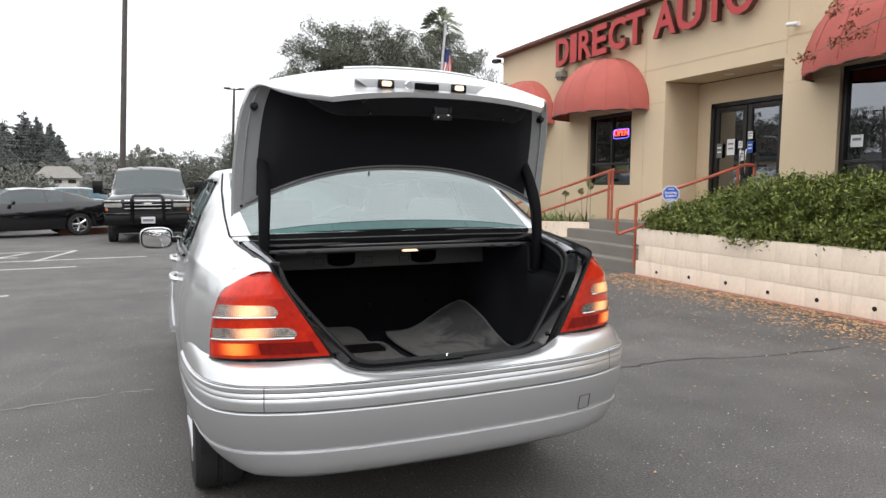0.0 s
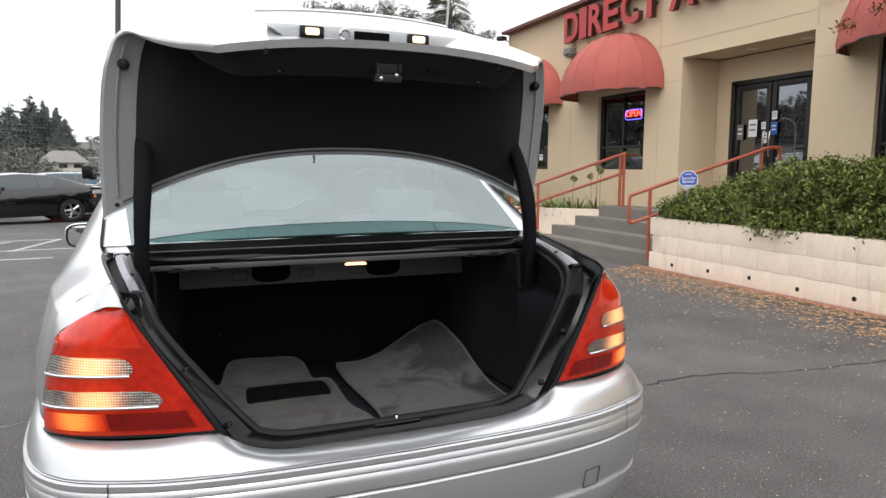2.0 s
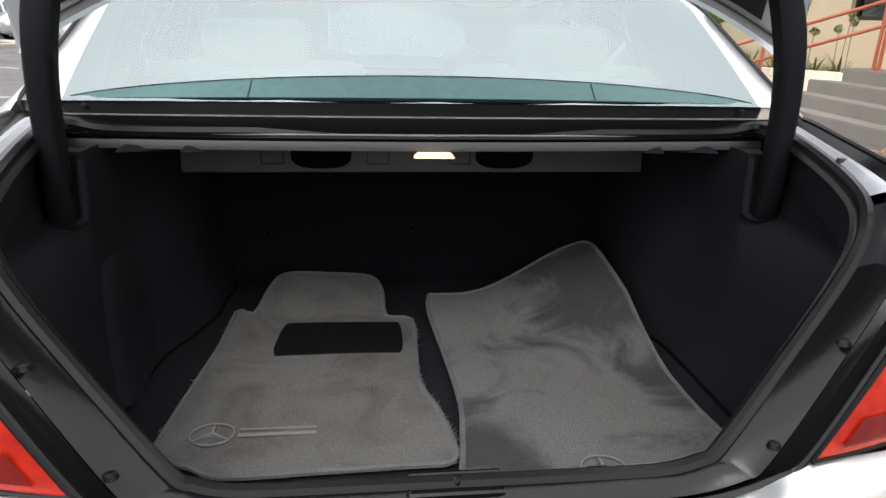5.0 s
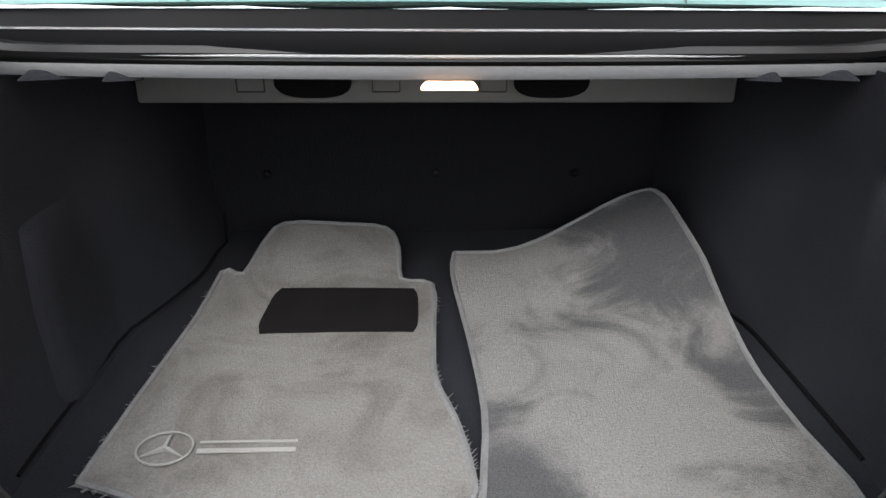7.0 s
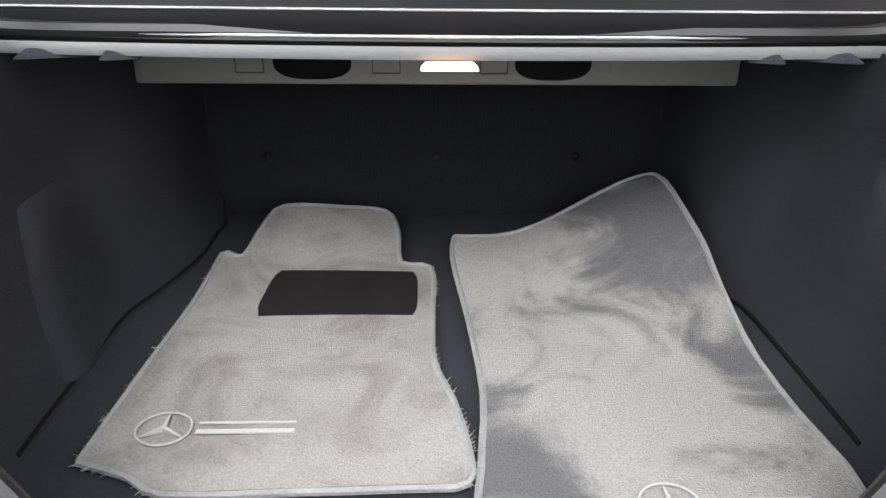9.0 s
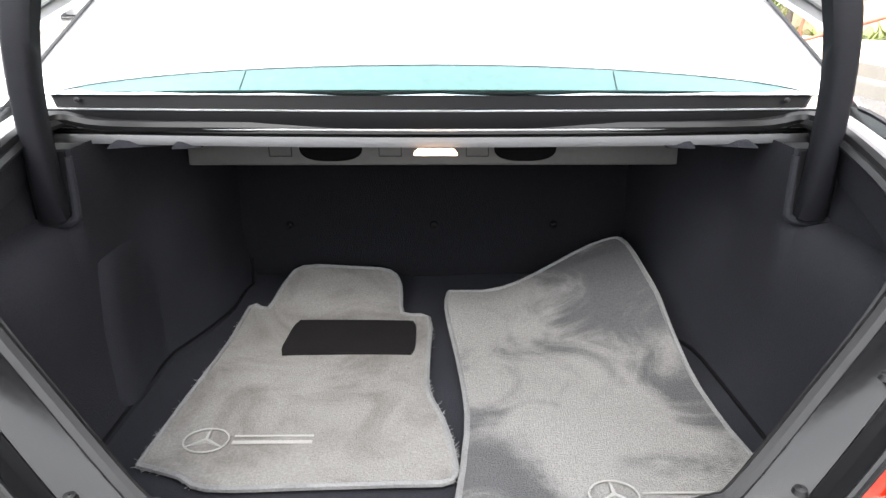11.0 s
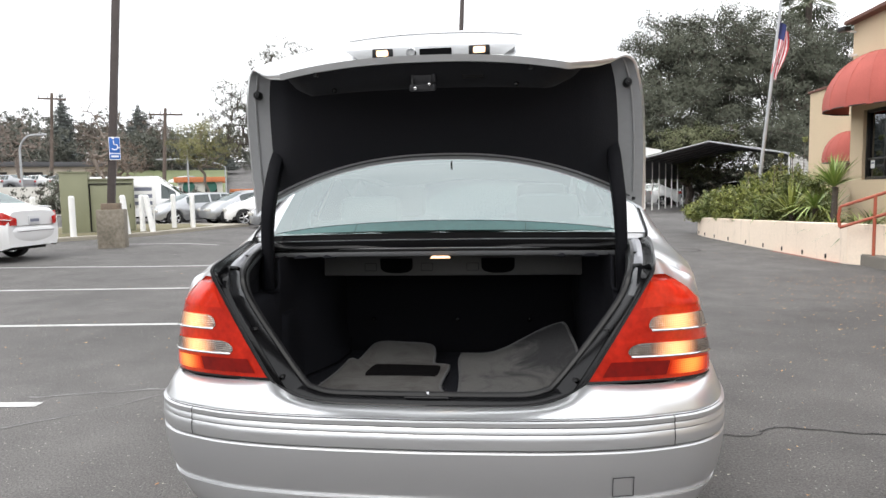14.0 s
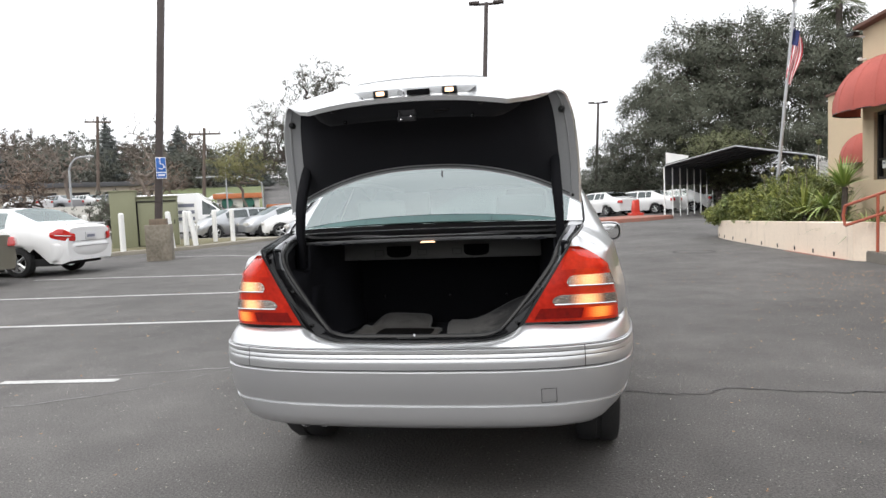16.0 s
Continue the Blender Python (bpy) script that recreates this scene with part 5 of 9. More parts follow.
for q in (0.0, 0.5, 1.0):
    row = []
    for x in np.linspace(-0.60, 0.60, 33):
        f = (x / 0.66) ** 2
        w = 0.052 * (1 - (x / 0.605) ** 2) ** 0.7 * q
        row.append((x, 0.566 + 0.095 * f + w, 1.1455 - 0.018 * f + 0.57 * w))
    rows.append(row)
sheet(bm, rows)
part("tinted_band", bm, "teal", sedan, "teal-tinted band along the foot of the rear window")
bm = B()
tube(bm, [(p[0], p[1] + 0.001, p[2] + 0.001) for p in rows[2]], 0.0012, 4)
for x in (-0.30, 0.28):
    f = (x / 0.66) ** 2
    tube(bm, [(x, 0.566 + 0.095 * f, 1.1465 - 0.018 * f), (x + 0.002, 0.606 + 0.095 * f, 1.1465 - 0.018 * f + 0.57 * 0.04)], 0.0008, 4)
part("band_edge", bm, "dark_gap", sedan)
for x in (-0.38, 0.38):
    bm = B()
    box(bm, (x, 1.28, 0.85), (0.60, 0.16, 0.62), 0, 0.05, 14, 0.9)
    part("rear_seat_back", bm, "seat", cabin)
    bm = B()
    box(bm, (x, 1.22, 1.19), (0.26, 0.10, 0.13), 0, 0.04)
    part("head_rest", bm, "seat", cabin)
    bm = B()
    box(bm, (x, 2.12, 0.82), (0.50, 0.16, 0.66), 0, 0.05, 12, 0.85)
    box(bm, (x, 2.02, 1.22), (0.26, 0.10, 0.17), 0, 0.04)
    box(bm, (x, 2.42, 0.48), (0.52, 0.52, 0.16), 0, 0.05)
    part("front_seat", bm, "seat", cabin)
bm = B()
box(bm, (0, 1.62, 0.48), (1.30, 0.52, 0.16), 0, 0.05)
part("rear_seat_bench", bm, "seat", cabin)
bm = B()
box(bm, (0, 3.30, 0.86), (1.40, 0.42, 0.22), 0, 0.06)
part("dashboard", bm, "plastic", cabin)
bm = B()
rows = []
for y in np.linspace(1.28, 3.0, 8):
    xr, zr, zc = lerp_table(SEDAN, y)[6:9]
    rows.append([(xr * f * 0.97, y, zr + (zc - zr) * (1 - abs(f) ** 2.2) - 0.03) for f in np.linspace(-1, 1, 11)])
sheet(bm, rows)
part("headlining", bm, "seat", cabin)
bm = B()
tube(bm, [(-0.01, 1.075, 1.392), (-0.01, 1.06, 1.366)], 0.004, 6)
part("aerial_contact", bm, "plastic", cabin)

# raised trunk lid
LID = [  # middle y z, edge y z, half width
    (0.632, 1.381, 0.676, 1.198, 0.674), (0.592, 1.532, 0.634, 1.380, 0.670), (0.548, 1.676, 0.572, 1.560, 0.652), (0.512, 1.748, 0.530, 1.650, 0.626), (0.486, 1.764, 0.500, 1.676, 0.606),
    (0.450, 1.748, 0.460, 1.680, 0.578), (0.385, 1.676, 0.398, 1.658, 0.534), (0.280, 1.652, 0.300, 1.632, 0.476), (0.190, 1.641, 0.225, 1.617, 0.424), (0.144, 1.635, 0.184, 1.608, 0.396)]
LIDC = smooth_path([(a, b, 0) for a, b, *_ in LID], 3)
LIDS = smooth_path([(c, d, w) for _, _, c, d, w in LID], 3)


def lid_point(u, v, inset=0.0):
    """u from -1 to 1 across, v from 0 (hinge side) to 1 (tail edge); inset moves it into the lid."""
    f = v * (len(LIDC) - 1)
    k = min(int(f), len(LIDC) - 2)
    c, e = LIDC[k].lerp(LIDC[k + 1], f - k), LIDS[k].lerp(LIDS[k + 1], f - k)
    a = abs(u) ** 2.3
    y, z = c.x + (e.x - c.x) * a, c.y + (e.y - c.y) * a
    if inset:
        d = Vector((0.22 - y, 1.40 - z))
        if v > 0.45:
            d = d.lerp(Vector((0.10, -0.35)), (v - 0.45) / 0.55)
        d.normalize()
        y, z = y + d.x * inset, z + d.y * inset
    return (u * e.z, y, z)


lid = new("trunk_lid")
lid.parent = sedan
lid["label"] = "raised silver trunk lid, black inside"
US = np.linspace(-1, 1, 33)
VS = np.linspace(0, 1, 28)
bm = B()
sheet(bm, [[lid_point(u, v) for u in US] for v in VS])
part("outer_skin", bm, "silver", lid, smooth=60)
bm = B()
rim = [(-1, v) for v in VS] + [(u, 1) for u in US[1:]] + [(1, v) for v in VS[::-1][1:]] + [(u, 0) for u in US[::-1][1:]]
sheet(bm, [[lid_point(u, v) for u, v in rim], [lid_point(u * 1.006, v, 0.008) for u, v in rim], [lid_point(u * 0.992, v, 0.018) for u, v in rim]])
part("lid_edge", bm, "silver", lid, smooth=60)
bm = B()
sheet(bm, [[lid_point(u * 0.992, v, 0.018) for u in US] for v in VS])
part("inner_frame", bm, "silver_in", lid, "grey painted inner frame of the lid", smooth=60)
bm = B()


def liner_inset(u, v):
    e = min(1 - abs(u), 1.0)
    return 0.0205 + (0.040 + 0.022 * ease(v, 0.45, 0.75)) * ease(e, 0.0, 0.12) * ease(v, 0.0, 0.10) * (1 - ease(v, 0.84, 1.0))


rows = []
for v in np.linspace(0.020, 0.975, 28):
    m = 0.870 - 0.03 * ease(v, 0.5, 1.0)
    rows.append([lid_point(u * m, v, liner_inset(u, (v - 0.020) / 0.955)) for u in np.linspace(-1, 1, 27)])
sheet(bm, rows)
lin = part("lid_lining", bm, "lid_liner", lid, "black lining inside the lid", smooth=60)
for x, v in ((-0.255, 0.875), (0.255, 0.875)):
    bm = B()
    w = x / 0.43
    p = lid_point(w, v, 0.074)
    bmesh.ops.create_icosphere(bm, subdivisions=1, radius=0.008, matrix=Matrix.Translation(p))
    part("lining_clip", bm, "plastic", lin)
bm = B()
box(bm, (0.137, 0.222, 1.594), (0.062, 0.045, 0.014), 0, 0.005, 25)
part("pull_recess", bm, "plastic", lin, "grab handle in the lining")
for a in (0.012,):
    bm = B()
    tube(bm, [lid_point(u, a, 0.021) for u in np.linspace(-0.93, 0.93, 30)], 0.004 if a > 0.04 else 0.003, 5)
    part("front_fold", bm, "channel_grey", lid)
bm = B()
box(bm, (-0.001, 0.206, 1.560), (0.070, 0.026, 0.018), 0, 0.003, 12)
box(bm, (-0.001, 0.212, 1.582), (0.052, 0.026, 0.034), 0, 0.004, 12)
box(bm, (-0.027, 0.212, 1.590), (0.008, 0.034, 0.026), 0, 0.002, 12)
box(bm, (0.030, 0.212, 1.588), (0.010, 0.034, 0.026), 0, 0.002, 12)
latch = part("lid_latch", bm, "latch_metal", lid, "dark metal lid latch")
bm = B()
box(bm, (0.0, 0.198, 1.604), (0.050, 0.010, 0.006), 0, 0.001, 12)
box(bm, (-0.028, 0.194, 1.574), (0.004, 0.010, 0.018), 0, 0.001, 12)
part("latch_plate", bm, "channel_grey", latch, "grey metal edge")
for x, z in ((-0.020, 1.557), (0.019, 1.566)):
    bm = B()
    bmesh.ops.create_icosphere(bm, subdivisions=2, radius=0.0062, matrix=Matrix.Translation((x, 0.192, z)))
    part("latch_bolt", bm, "chrome", latch)
for x, y, z in ((-0.292, 0.176, 1.606), (0.292, 0.184, 1.606)):
    bm = B()
    lathe(bm, [(0.001, -0.012), (0.006, -0.011), (0.008, 0.0), (0.008, 0.010)], 12, "z", (x, y, z))
    part("edge_stop", bm, "rubber", lid, "small black rubber stop")
for s in (1, -1):
    bm = B()
    lathe(bm, [(0.001, 0.030), (0.010, 0.029), (0.014, 0.020), (0.015, 0.0)], 14, "y")
    for v in bm.verts:
        v.co = Vector((v.co.x + s * 0.600, 0.545 - v.co.y, v.co.z + 1.603))
    part("rubber_stop", bm, "rubber", lid, "black rubber stop")
    bm = B()
    bmesh.ops.create_icosphere(bm, subdivisions=2, radius=0.008, matrix=Matrix.Translation((s * 0.640, 0.655, 1.240)))
    part("lid_bolt", bm, "rubber", lid)
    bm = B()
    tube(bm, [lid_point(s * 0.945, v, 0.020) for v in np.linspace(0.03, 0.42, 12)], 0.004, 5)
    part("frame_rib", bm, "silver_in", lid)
    # gooseneck hinge arm with its plastic cover
    ARM = smooth_path([(0.588, 0.532, 0.958), (0.584, 0.520, 1.00), (0.580, 0.512, 1.06), (0.578, 0.510, 1.15), (0.573, 0.520, 1.24), (0.568, 0.552, 1.32), (0.566, 0.590, 1.38), (0.566, 0.630, 1.43), (0.566, 0.670, 1.47)], 4)
    bm = B()
    rows = []
    for i, p in enumerate(ARM):
        d = (ARM[min(i + 1, len(ARM) - 1)] - ARM[max(i - 1, 0)]).normalized()
        n = d.cross(Vector((1, 0, 0))).normalized()
        w, h = 0.0215 - 0.004 * math.sin(math.pi * min(i / 17, 1.0)) - 0.010 * ease(i, len(ARM) - 10, len(ARM) - 1), 0.013
        rows.append([(s * (p.x + dx), p.y + n.y * dn, p.z + n.z * dn) for dx, dn in ((-w, -h), (-w * 0.6, -h * 1.5), (w * 0.6, -h * 1.5), (w, -h), (w, h), (w * 0.6, h * 1.5), (-w * 0.6, h * 1.5), (-w, h))])
    sheet(bm, rows, closed=True)
    part("hinge_arm", bm, "arm_cover", lid, "black covered hinge arm", smooth=50)

# grip strip with number plate lamps on the tail face
bm = B()
rows = []
for z, y, w in ((1.655, 0.392, 0.190), (1.672, 0.390, 0.205), (1.700, 0.386, 0.250), (1.710, 0.386, 0.268), (1.716, 0.392, 0.262), (1.724, 0.430, 0.250)):
    rows.append([(x, y, z - 0.006 * (x / 0.28) ** 2) for x in np.linspace(-w, w, 15)])
sheet(bm, rows)
grip = part("grip_strip", bm, "silver", lid, "silver grip strip over the number plate recess")
for s in (1, -1):
    bm = B()
    box(bm, (s * 0.146, 0.386, 1.690), (0.064, 0.014, 0.032), 0, 0.006)
    pl = part("plate_lamp", bm, "plastic", grip, "number plate lamp, lit")
    bm = B()
    box(bm, (s * 0.146, 0.378, 1.691), (0.036, 0.008, 0.018), 0, 0.005)
    part("lamp_glass", bm, "plate_bulb", pl)
bm = B()
lathe(bm, [(0.014, 0.390), (0.016, 0.382), (0.013, 0.377), (0.011, 0.382)], 18, "y", (-0.059, 0, 1.690))
part("lock_ring", bm, "chrome", grip)
bm = B()
lathe(bm, [(0.001, 0.382), (0.010, 0.383)], 14, "y", (-0.059, 0, 1.690))
part("lock_face", bm, "silver_in", grip)
bm = B()
box(bm, (0.015, 0.386, 1.690), (0.096, 0.012, 0.022), 0, 0.002)
part("grip_slot", bm, "hole", grip, "dark grip slot")
bm = B()
tube(bm, [lid_point(u, 0.42, -0.006) for u in np.linspace(-0.45, 0.45, 16)], 0.008, 6)
part("lid_crease", bm, "silver", lid)


# ---- floor mats in the trunk ----
def mat_mesh(outline, height, thick=0.008):
    """A soft mat over an outline of (x, y), draped by height(x, y)."""
    bm = B()
    path = [(p.x, p.y) for p in smooth_path([(x, y, 0) for x, y in outline] + [(*outline[0], 0)], 3)][:-1]
    vs = [bm.verts.new((x, y, 0)) for x, y in path]
    bm.faces.new(vs)
    bmesh.ops.triangulate(bm, faces=bm.faces)
    for _ in range(3):
        bmesh.ops.subdivide_edges(bm, edges=[e for e in bm.edges if e.calc_length() > 0.04], cuts=1)
        bmesh.ops.triangulate(bm, faces=[f for f in bm.faces if len(f.verts) > 3])
    for v in bm.verts:
        v.co.z = height(v.co.x, v.co.y) + 0.0012 * noise.noise(Vector((v.co.x * 30, v.co.y * 30, 1)))
    r = bmesh.ops.extrude_face_region(bm, geom=list(bm.faces))
    for v in [g for g in r["geom"] if isinstance(g, bmesh.types.BMVert)]:
        v.co.z += thick
    return bm, path


def mat_binding(path, height, r=0.006, fuzz=0, seed=3):
    bm = B()
    pts = [(x, y, height(x, y) + 0.006) for x, y in path]
    tube(bm, pts + pts[:1], r, 6, False)
    rng = random.Random(seed)
    for _ in range(fuzz):
        k = rng.randrange(len(pts))
        p = Vector(pts[k]).lerp(Vector(pts[(k + 1) % len(pts)]), rng.random())
        if not (p.x < -0.33 and p.y < 0.85 or p.x > -0.02):
            continue
        q = p + Vector((math.copysign(rng.uniform(0.003, 0.012), p.x + 0.2), rng.uniform(-0.012, 0.012), rng.uniform(0, 0.006)))
        tube(bm, [p, q], [0.0009, 0.0004], 3, False)
    return bm


def h1(x, y):
    return 0.597 + 0.27 * max(0.0, y - 0.88) + 0.004 * math.sin(7 * x + 4 * y)


def h2(x, y):
    return 0.597 + 0.115 * ease(y, 0.55, 0.98) * ease(x, 0.10, 0.44) + 0.028 * ease(y, 0.7, 0.98) + 0.03 * ease(x, 0.40, 0.50) * ease(y, 0.45, 0.8) + 0.003 * math.sin(8 * x + 3 * y)


O1 = [(-0.462, 0.388), (-0.447, 0.56), (-0.425, 0.76), (-0.418, 0.905), (-0.375, 0.900), (-0.352, 0.985), (-0.318, 1.045), (-0.20, 1.045), (-0.108, 1.035), (-0.080, 0.975), (-0.072, 0.885), (-0.014, 0.868), (-0.014, 0.72), (-0.015, 0.58), (0.010, 0.49), (0.026, 0.40), (0.022, 0.338), (-0.05, 0.332), (-0.20, 0.332), (-0.34, 0.334), (-0.39, 0.362)]
O2 = [(0.034, 0.945), (0.16, 0.950), (0.28, 0.965), (0.395, 0.985), (0.428, 0.965), (0.446, 0.87), (0.462, 0.79), (0.466, 0.745), (0.476, 0.62), (0.490, 0.46), (0.500, 0.32), (0.43, 0.262), (0.30, 0.245), (0.15, 0.245), (0.035, 0.250), (0.040, 0.36), (0.054, 0.50), (0.044, 0.70), (0.026, 0.87)]
for outline, hh, label, fz in ((O1, h1, "worn grey velour floor mat with black heel pad in trunk", 420), (O2, h2, "grey velour floor mat with one curled-up corner in trunk", 0)):
    fm = thing("floor_mat", label, "floor mat", "floor mats in the trunk")
    bm, path = mat_mesh(outline, hh)
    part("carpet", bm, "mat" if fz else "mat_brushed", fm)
    part("binding", mat_binding(path, hh, 0.0055, fz), "mat_edge", fm, "stitched grey binding")
    cx, cy = (-0.372, 0.438) if fz else (0.255, 0.300)
    if fz:
        bm = B()
        rows = []
        for k in range(9):
            y = 0.700 + 0.142 * k / 8
            i = 0.008 if k in (0, 8) else 0.002 if k in (1, 7) else 0
            x0, x1 = -0.312 + 0.012 * k / 8 + i, -0.040 - i
            rows.append([(x, y, hh(x, y) + 0.0125) for x in np.linspace(x0, x1, 12)])
        sheet(bm, rows)
        r = bmesh.ops.extrude_face_region(bm, geom=list(bm.faces))
        for v in [g for g in r["geom"] if isinstance(g, bmesh.types.BMVert)]:
            v.co.z -= 0.006
        part("heel_pad", bm, "heel", fm, "black heel pad")
        bm = B()
        tube(bm, [(-0.155, 0.850, hh(-0.155, 0.85) + 0.009), (-0.162, 0.872, hh(-0.16, 0.87) + 0.009)], 0.0015, 4)
        part("thread_end", bm, "mat_edge", fm)
    # embroidered ring mark and a line of stitching
    bm = B()
    pts = [(cx + 0.036 * math.cos(a), cy + 0.030 * math.sin(a), hh(cx, cy) + 0.0125) for a in np.linspace(0, 2 * math.pi, 25)]
    tube(bm, pts, 0.0017, 4, False)
    for a in (90, 215, 325):
        tube(bm, [(cx, cy, hh(cx, cy) + 0.0125), (cx + 0.034 * math.cos(radians(a)), cy + 0.028 * math.sin(radians(a)), hh(cx, cy) + 0.0125)], [0.0042, 0.001], 4)
    part("ring_mark", bm, "thread", fm, "embroidered ring mark")
    bm = B()
    for y0, h in ((cy + 0.008, 0.003), (cy - 0.008, 0.007)):
        box(bm, (cx + 0.108, y0, hh(cx + 0.11, y0) + 0.0112), (0.128, h, 0.0022))
    part("stitched_bar", bm, "thread", fm)


# ---- ground ----
def gz(x, y):
    """Height of the ground: the lot falls away a little towards the street, hills behind it."""
    z = -0.022 * min(max(y - 9.0, 0.0), 13.0) * ease(x, -8.8, -6.2) * (1 - ease(x, 0.5, 3.5))
    d = math.hypot(x, y)
    z += 1.8 * ease(d, 52, 57) * ease(-x, 27, 32) * ease(y, 20, 26)
    z += 7.0 * ease(d, 75, 170) * ease(y, 20, 70) * (1 - ease(x, -12, 8) * 0.75)
    return z


def ticks(fine, coarse):
    out = sorted(set(np.round(np.concatenate(fine), 3).tolist() + coarse))
    return out


bm = B()
gx = ticks([np.arange(-26, 16, 1.0)], [-1500, -700, -400, -260, -200, -160, -130, -110, -95, -80, -70, -60, -52, -46, -40, -35, -30, 20, 25, 30, 40, 55, 80, 120, 180, 300, 600, 1500])
gy = ticks([np.arange(-8, 44, 1.0)], [-1500, -600, -250, -100, -50, -25, -14, 48, 54, 60, 68, 76, 84, 92, 100, 110, 120, 135, 150, 170, 200, 260, 350, 600, 1500])
sheet(bm, [[(x, y, gz(x, y)) for x in gx] for y in gy])
ground = struct("ground", bm, "asphalt", "weathered grey asphalt of the parking lot", "ground", smooth=60)


def strip(bm, a, b, w, lift=0.004):
    """A flat painted strip on the ground from a to b."""
    a, b = Vector(a), Vector(b)
    n = max(int((b - a).length / 0.8), 1)
    d = (b - a).normalized()
    s = Vector((-d.y, d.x)) * w / 2
    rows = []
    for k in range(n + 1):
        p = a.lerp(b, k / n)
        rows.append([(p.x + s.x, p.y + s.y, gz(p.x, p.y) + lift), (p.x - s.x, p.y - s.y, gz(p.x, p.y) + lift)])
    sheet(bm, rows)
    return bm


for a, b in (((-3.62, 2.00), (-2.70, 2.08)), ((-9.5, 4.02), (-2.75, 4.58)), ((-9.8, 6.55), (-2.6, 7.10)), ((-9.8, 9.50), (-2.2, 10.15)), ((-10.06, 14.9), (-7.6, 15.1)), ((-3.6, 11.6), (-1.2, 11.75)), ((-3.0, 11.5), (-2.6, 14.0)), ((-2.6, 14.0), (-4.6, 13.8)), ((-4.0, 11.6), (-3.4, 13.7)), ((-6.0, 12.4), (-3.4, 12.5))):
    struct("painted_line", strip(B(), a, b, 0.09), "line", "worn white parking line on the asphalt", "parking line")


def crack(pts, w, mat, seed, label):
    rng = random.Random(seed)
    bm = B()
    path = smooth_path([(x, y, 0) for x, y in pts], 9)
    rows = []
    for p in path:
        x, y = p.x + rng.uniform(-1, 1) * 0.018, p.y + rng.uniform(-1, 1) * 0.018
        h = w * rng.uniform(0.4, 1.3) / 2
        rows.append([(x, y - h, gz(x, y) + 0.003), (x, y + h, gz(x, y) + 0.003)])
    sheet(bm, rows)
    return struct("crack", bm, mat, label, "crack")


crack([(0.95, 1.86), (1.4, 1.80), (1.62, 1.93), (2.1, 1.85), (2.6, 1.88), (3.4, 1.70), (4.3, 1.65)], 0.014, "crack", 1, "dark crack across the asphalt")
crack([(-2.9, 2.2), (-2.4, 2.35), (-2.0, 2.45), (-1.4, 2.55), (-1.0, 2.6)], 0.018, "crack_pale", 2, "pale sealed crack in the asphalt")
crack([(-4.2, 0.9), (-3.4, 1.25), (-2.6, 1.7), (-1.9, 2.5), (-1.6, 3.4)], 0.016, "crack_pale", 3, "pale sealed crack in the asphalt")
crack([(2.0, 17.6), (3.4, 17.9), (4.6, 18.2), (6.4, 18.9)], 0.05, "crack", 4, "dark seam across the drive")
crack([(-0.55, -0.6), (-0.2, -0.75), (0.3, -0.7)], 0.010, "crack", 5, "dark crack across the asphalt")
for x, y, r in ((3.4, 11.9, 0.42),):
    bm = B()
    lathe(bm, [(r, 0.003), (r * 0.93, 0.005), (r * 0.9, 0.003)], 28, "z", (x, y, 0))
    struct("patch_ring", bm, "crack", "round dark patch mark in the asphalt", "patch")

# ---- shop building: front wall at x = 7 ----
FX, TOP = 7.0, 4.42
WIN = [(11.05, 12.40, 1.32, 2.67), (7.94, 9.27, 1.32, 2.67), (0.6, 3.92, 1.25, 2.82)]
RECESS = (4.75, 7.08, 0.0, 3.06)
openings = sorted(WIN + [RECESS])
bm = B()
spans, y = [], -6.0
for a, b, z0, z1 in openings:
    spans.append((y, a, -0.2, TOP))
    if z0 > 0:
        spans.append((a, b, -0.2, z0))
    spans.append((a, b, z1, TOP))
    y = b
spans.append((y, 12.9, -0.2, TOP))
for a, b, z0, z1 in spans:
    box(bm, (FX + 0.125, (a + b) / 2, (z0 + z1) / 2), (0.25, b - a, z1 - z0))
struct("wall_front", bm, "stucco", "tan stucco front wall of the shop", "wall")
bm = B()
for y0, y1 in ((RECESS[0] - 0.25, RECESS[0]), (RECESS[1], RECESS[1] + 0.25)):
    box(bm, (FX + 0.25 + 0.24, (y0 + y1) / 2, 1.55), (0.478, y1 - y0, 3.0))
box(bm, (FX + 0.50, 5.915, 3.20), (0.50, 2.33, 0.27))
struct("wall_recess", bm, "stucco", "tan stucco sides of the entrance recess", "wall")
bm = B()
box(bm, (FX + 0.85, 7.02, 1.55), (0.22, 0.44, 3.0))
box(bm, (FX + 0.85, 5.03, 1.55), (0.22, 0.56, 3.0))
box(bm, (FX + 0.85, 6.06, 2.87), (0.22, 1.48, 0.36))
struct("wall_entrance", bm, "stucco", "tan stucco wall round the shop door", "wall")
bm = B()
box(bm, (FX + 4.5, 12.775, 2.1), (8.5, 0.25, 4.62))
box(bm, (FX + 4.5, -5.875, 2.1), (8.5, 0.25, 4.62))
box(bm, (FX + 8.9, 3.45, 2.1), (0.25, 18.9, 4.62))
struct("wall_back", bm, "stucco", "plain stucco outer walls", "wall")
bm = B()
box(bm, (FX + 4.5, 3.45, 4.28), (8.7, 18.6, 0.18))
struct("roof", bm, "fascia", "flat roof of the shop", "roof")
bm = B()
box(bm, (FX - 0.02, 3.45, TOP + 0.035), (0.34, 18.95, 0.07), 0, 0.01)
box(bm, (FX + 4.5, 12.90, TOP + 0.035), (8.6, 0.30, 0.07), 0, 0.01)
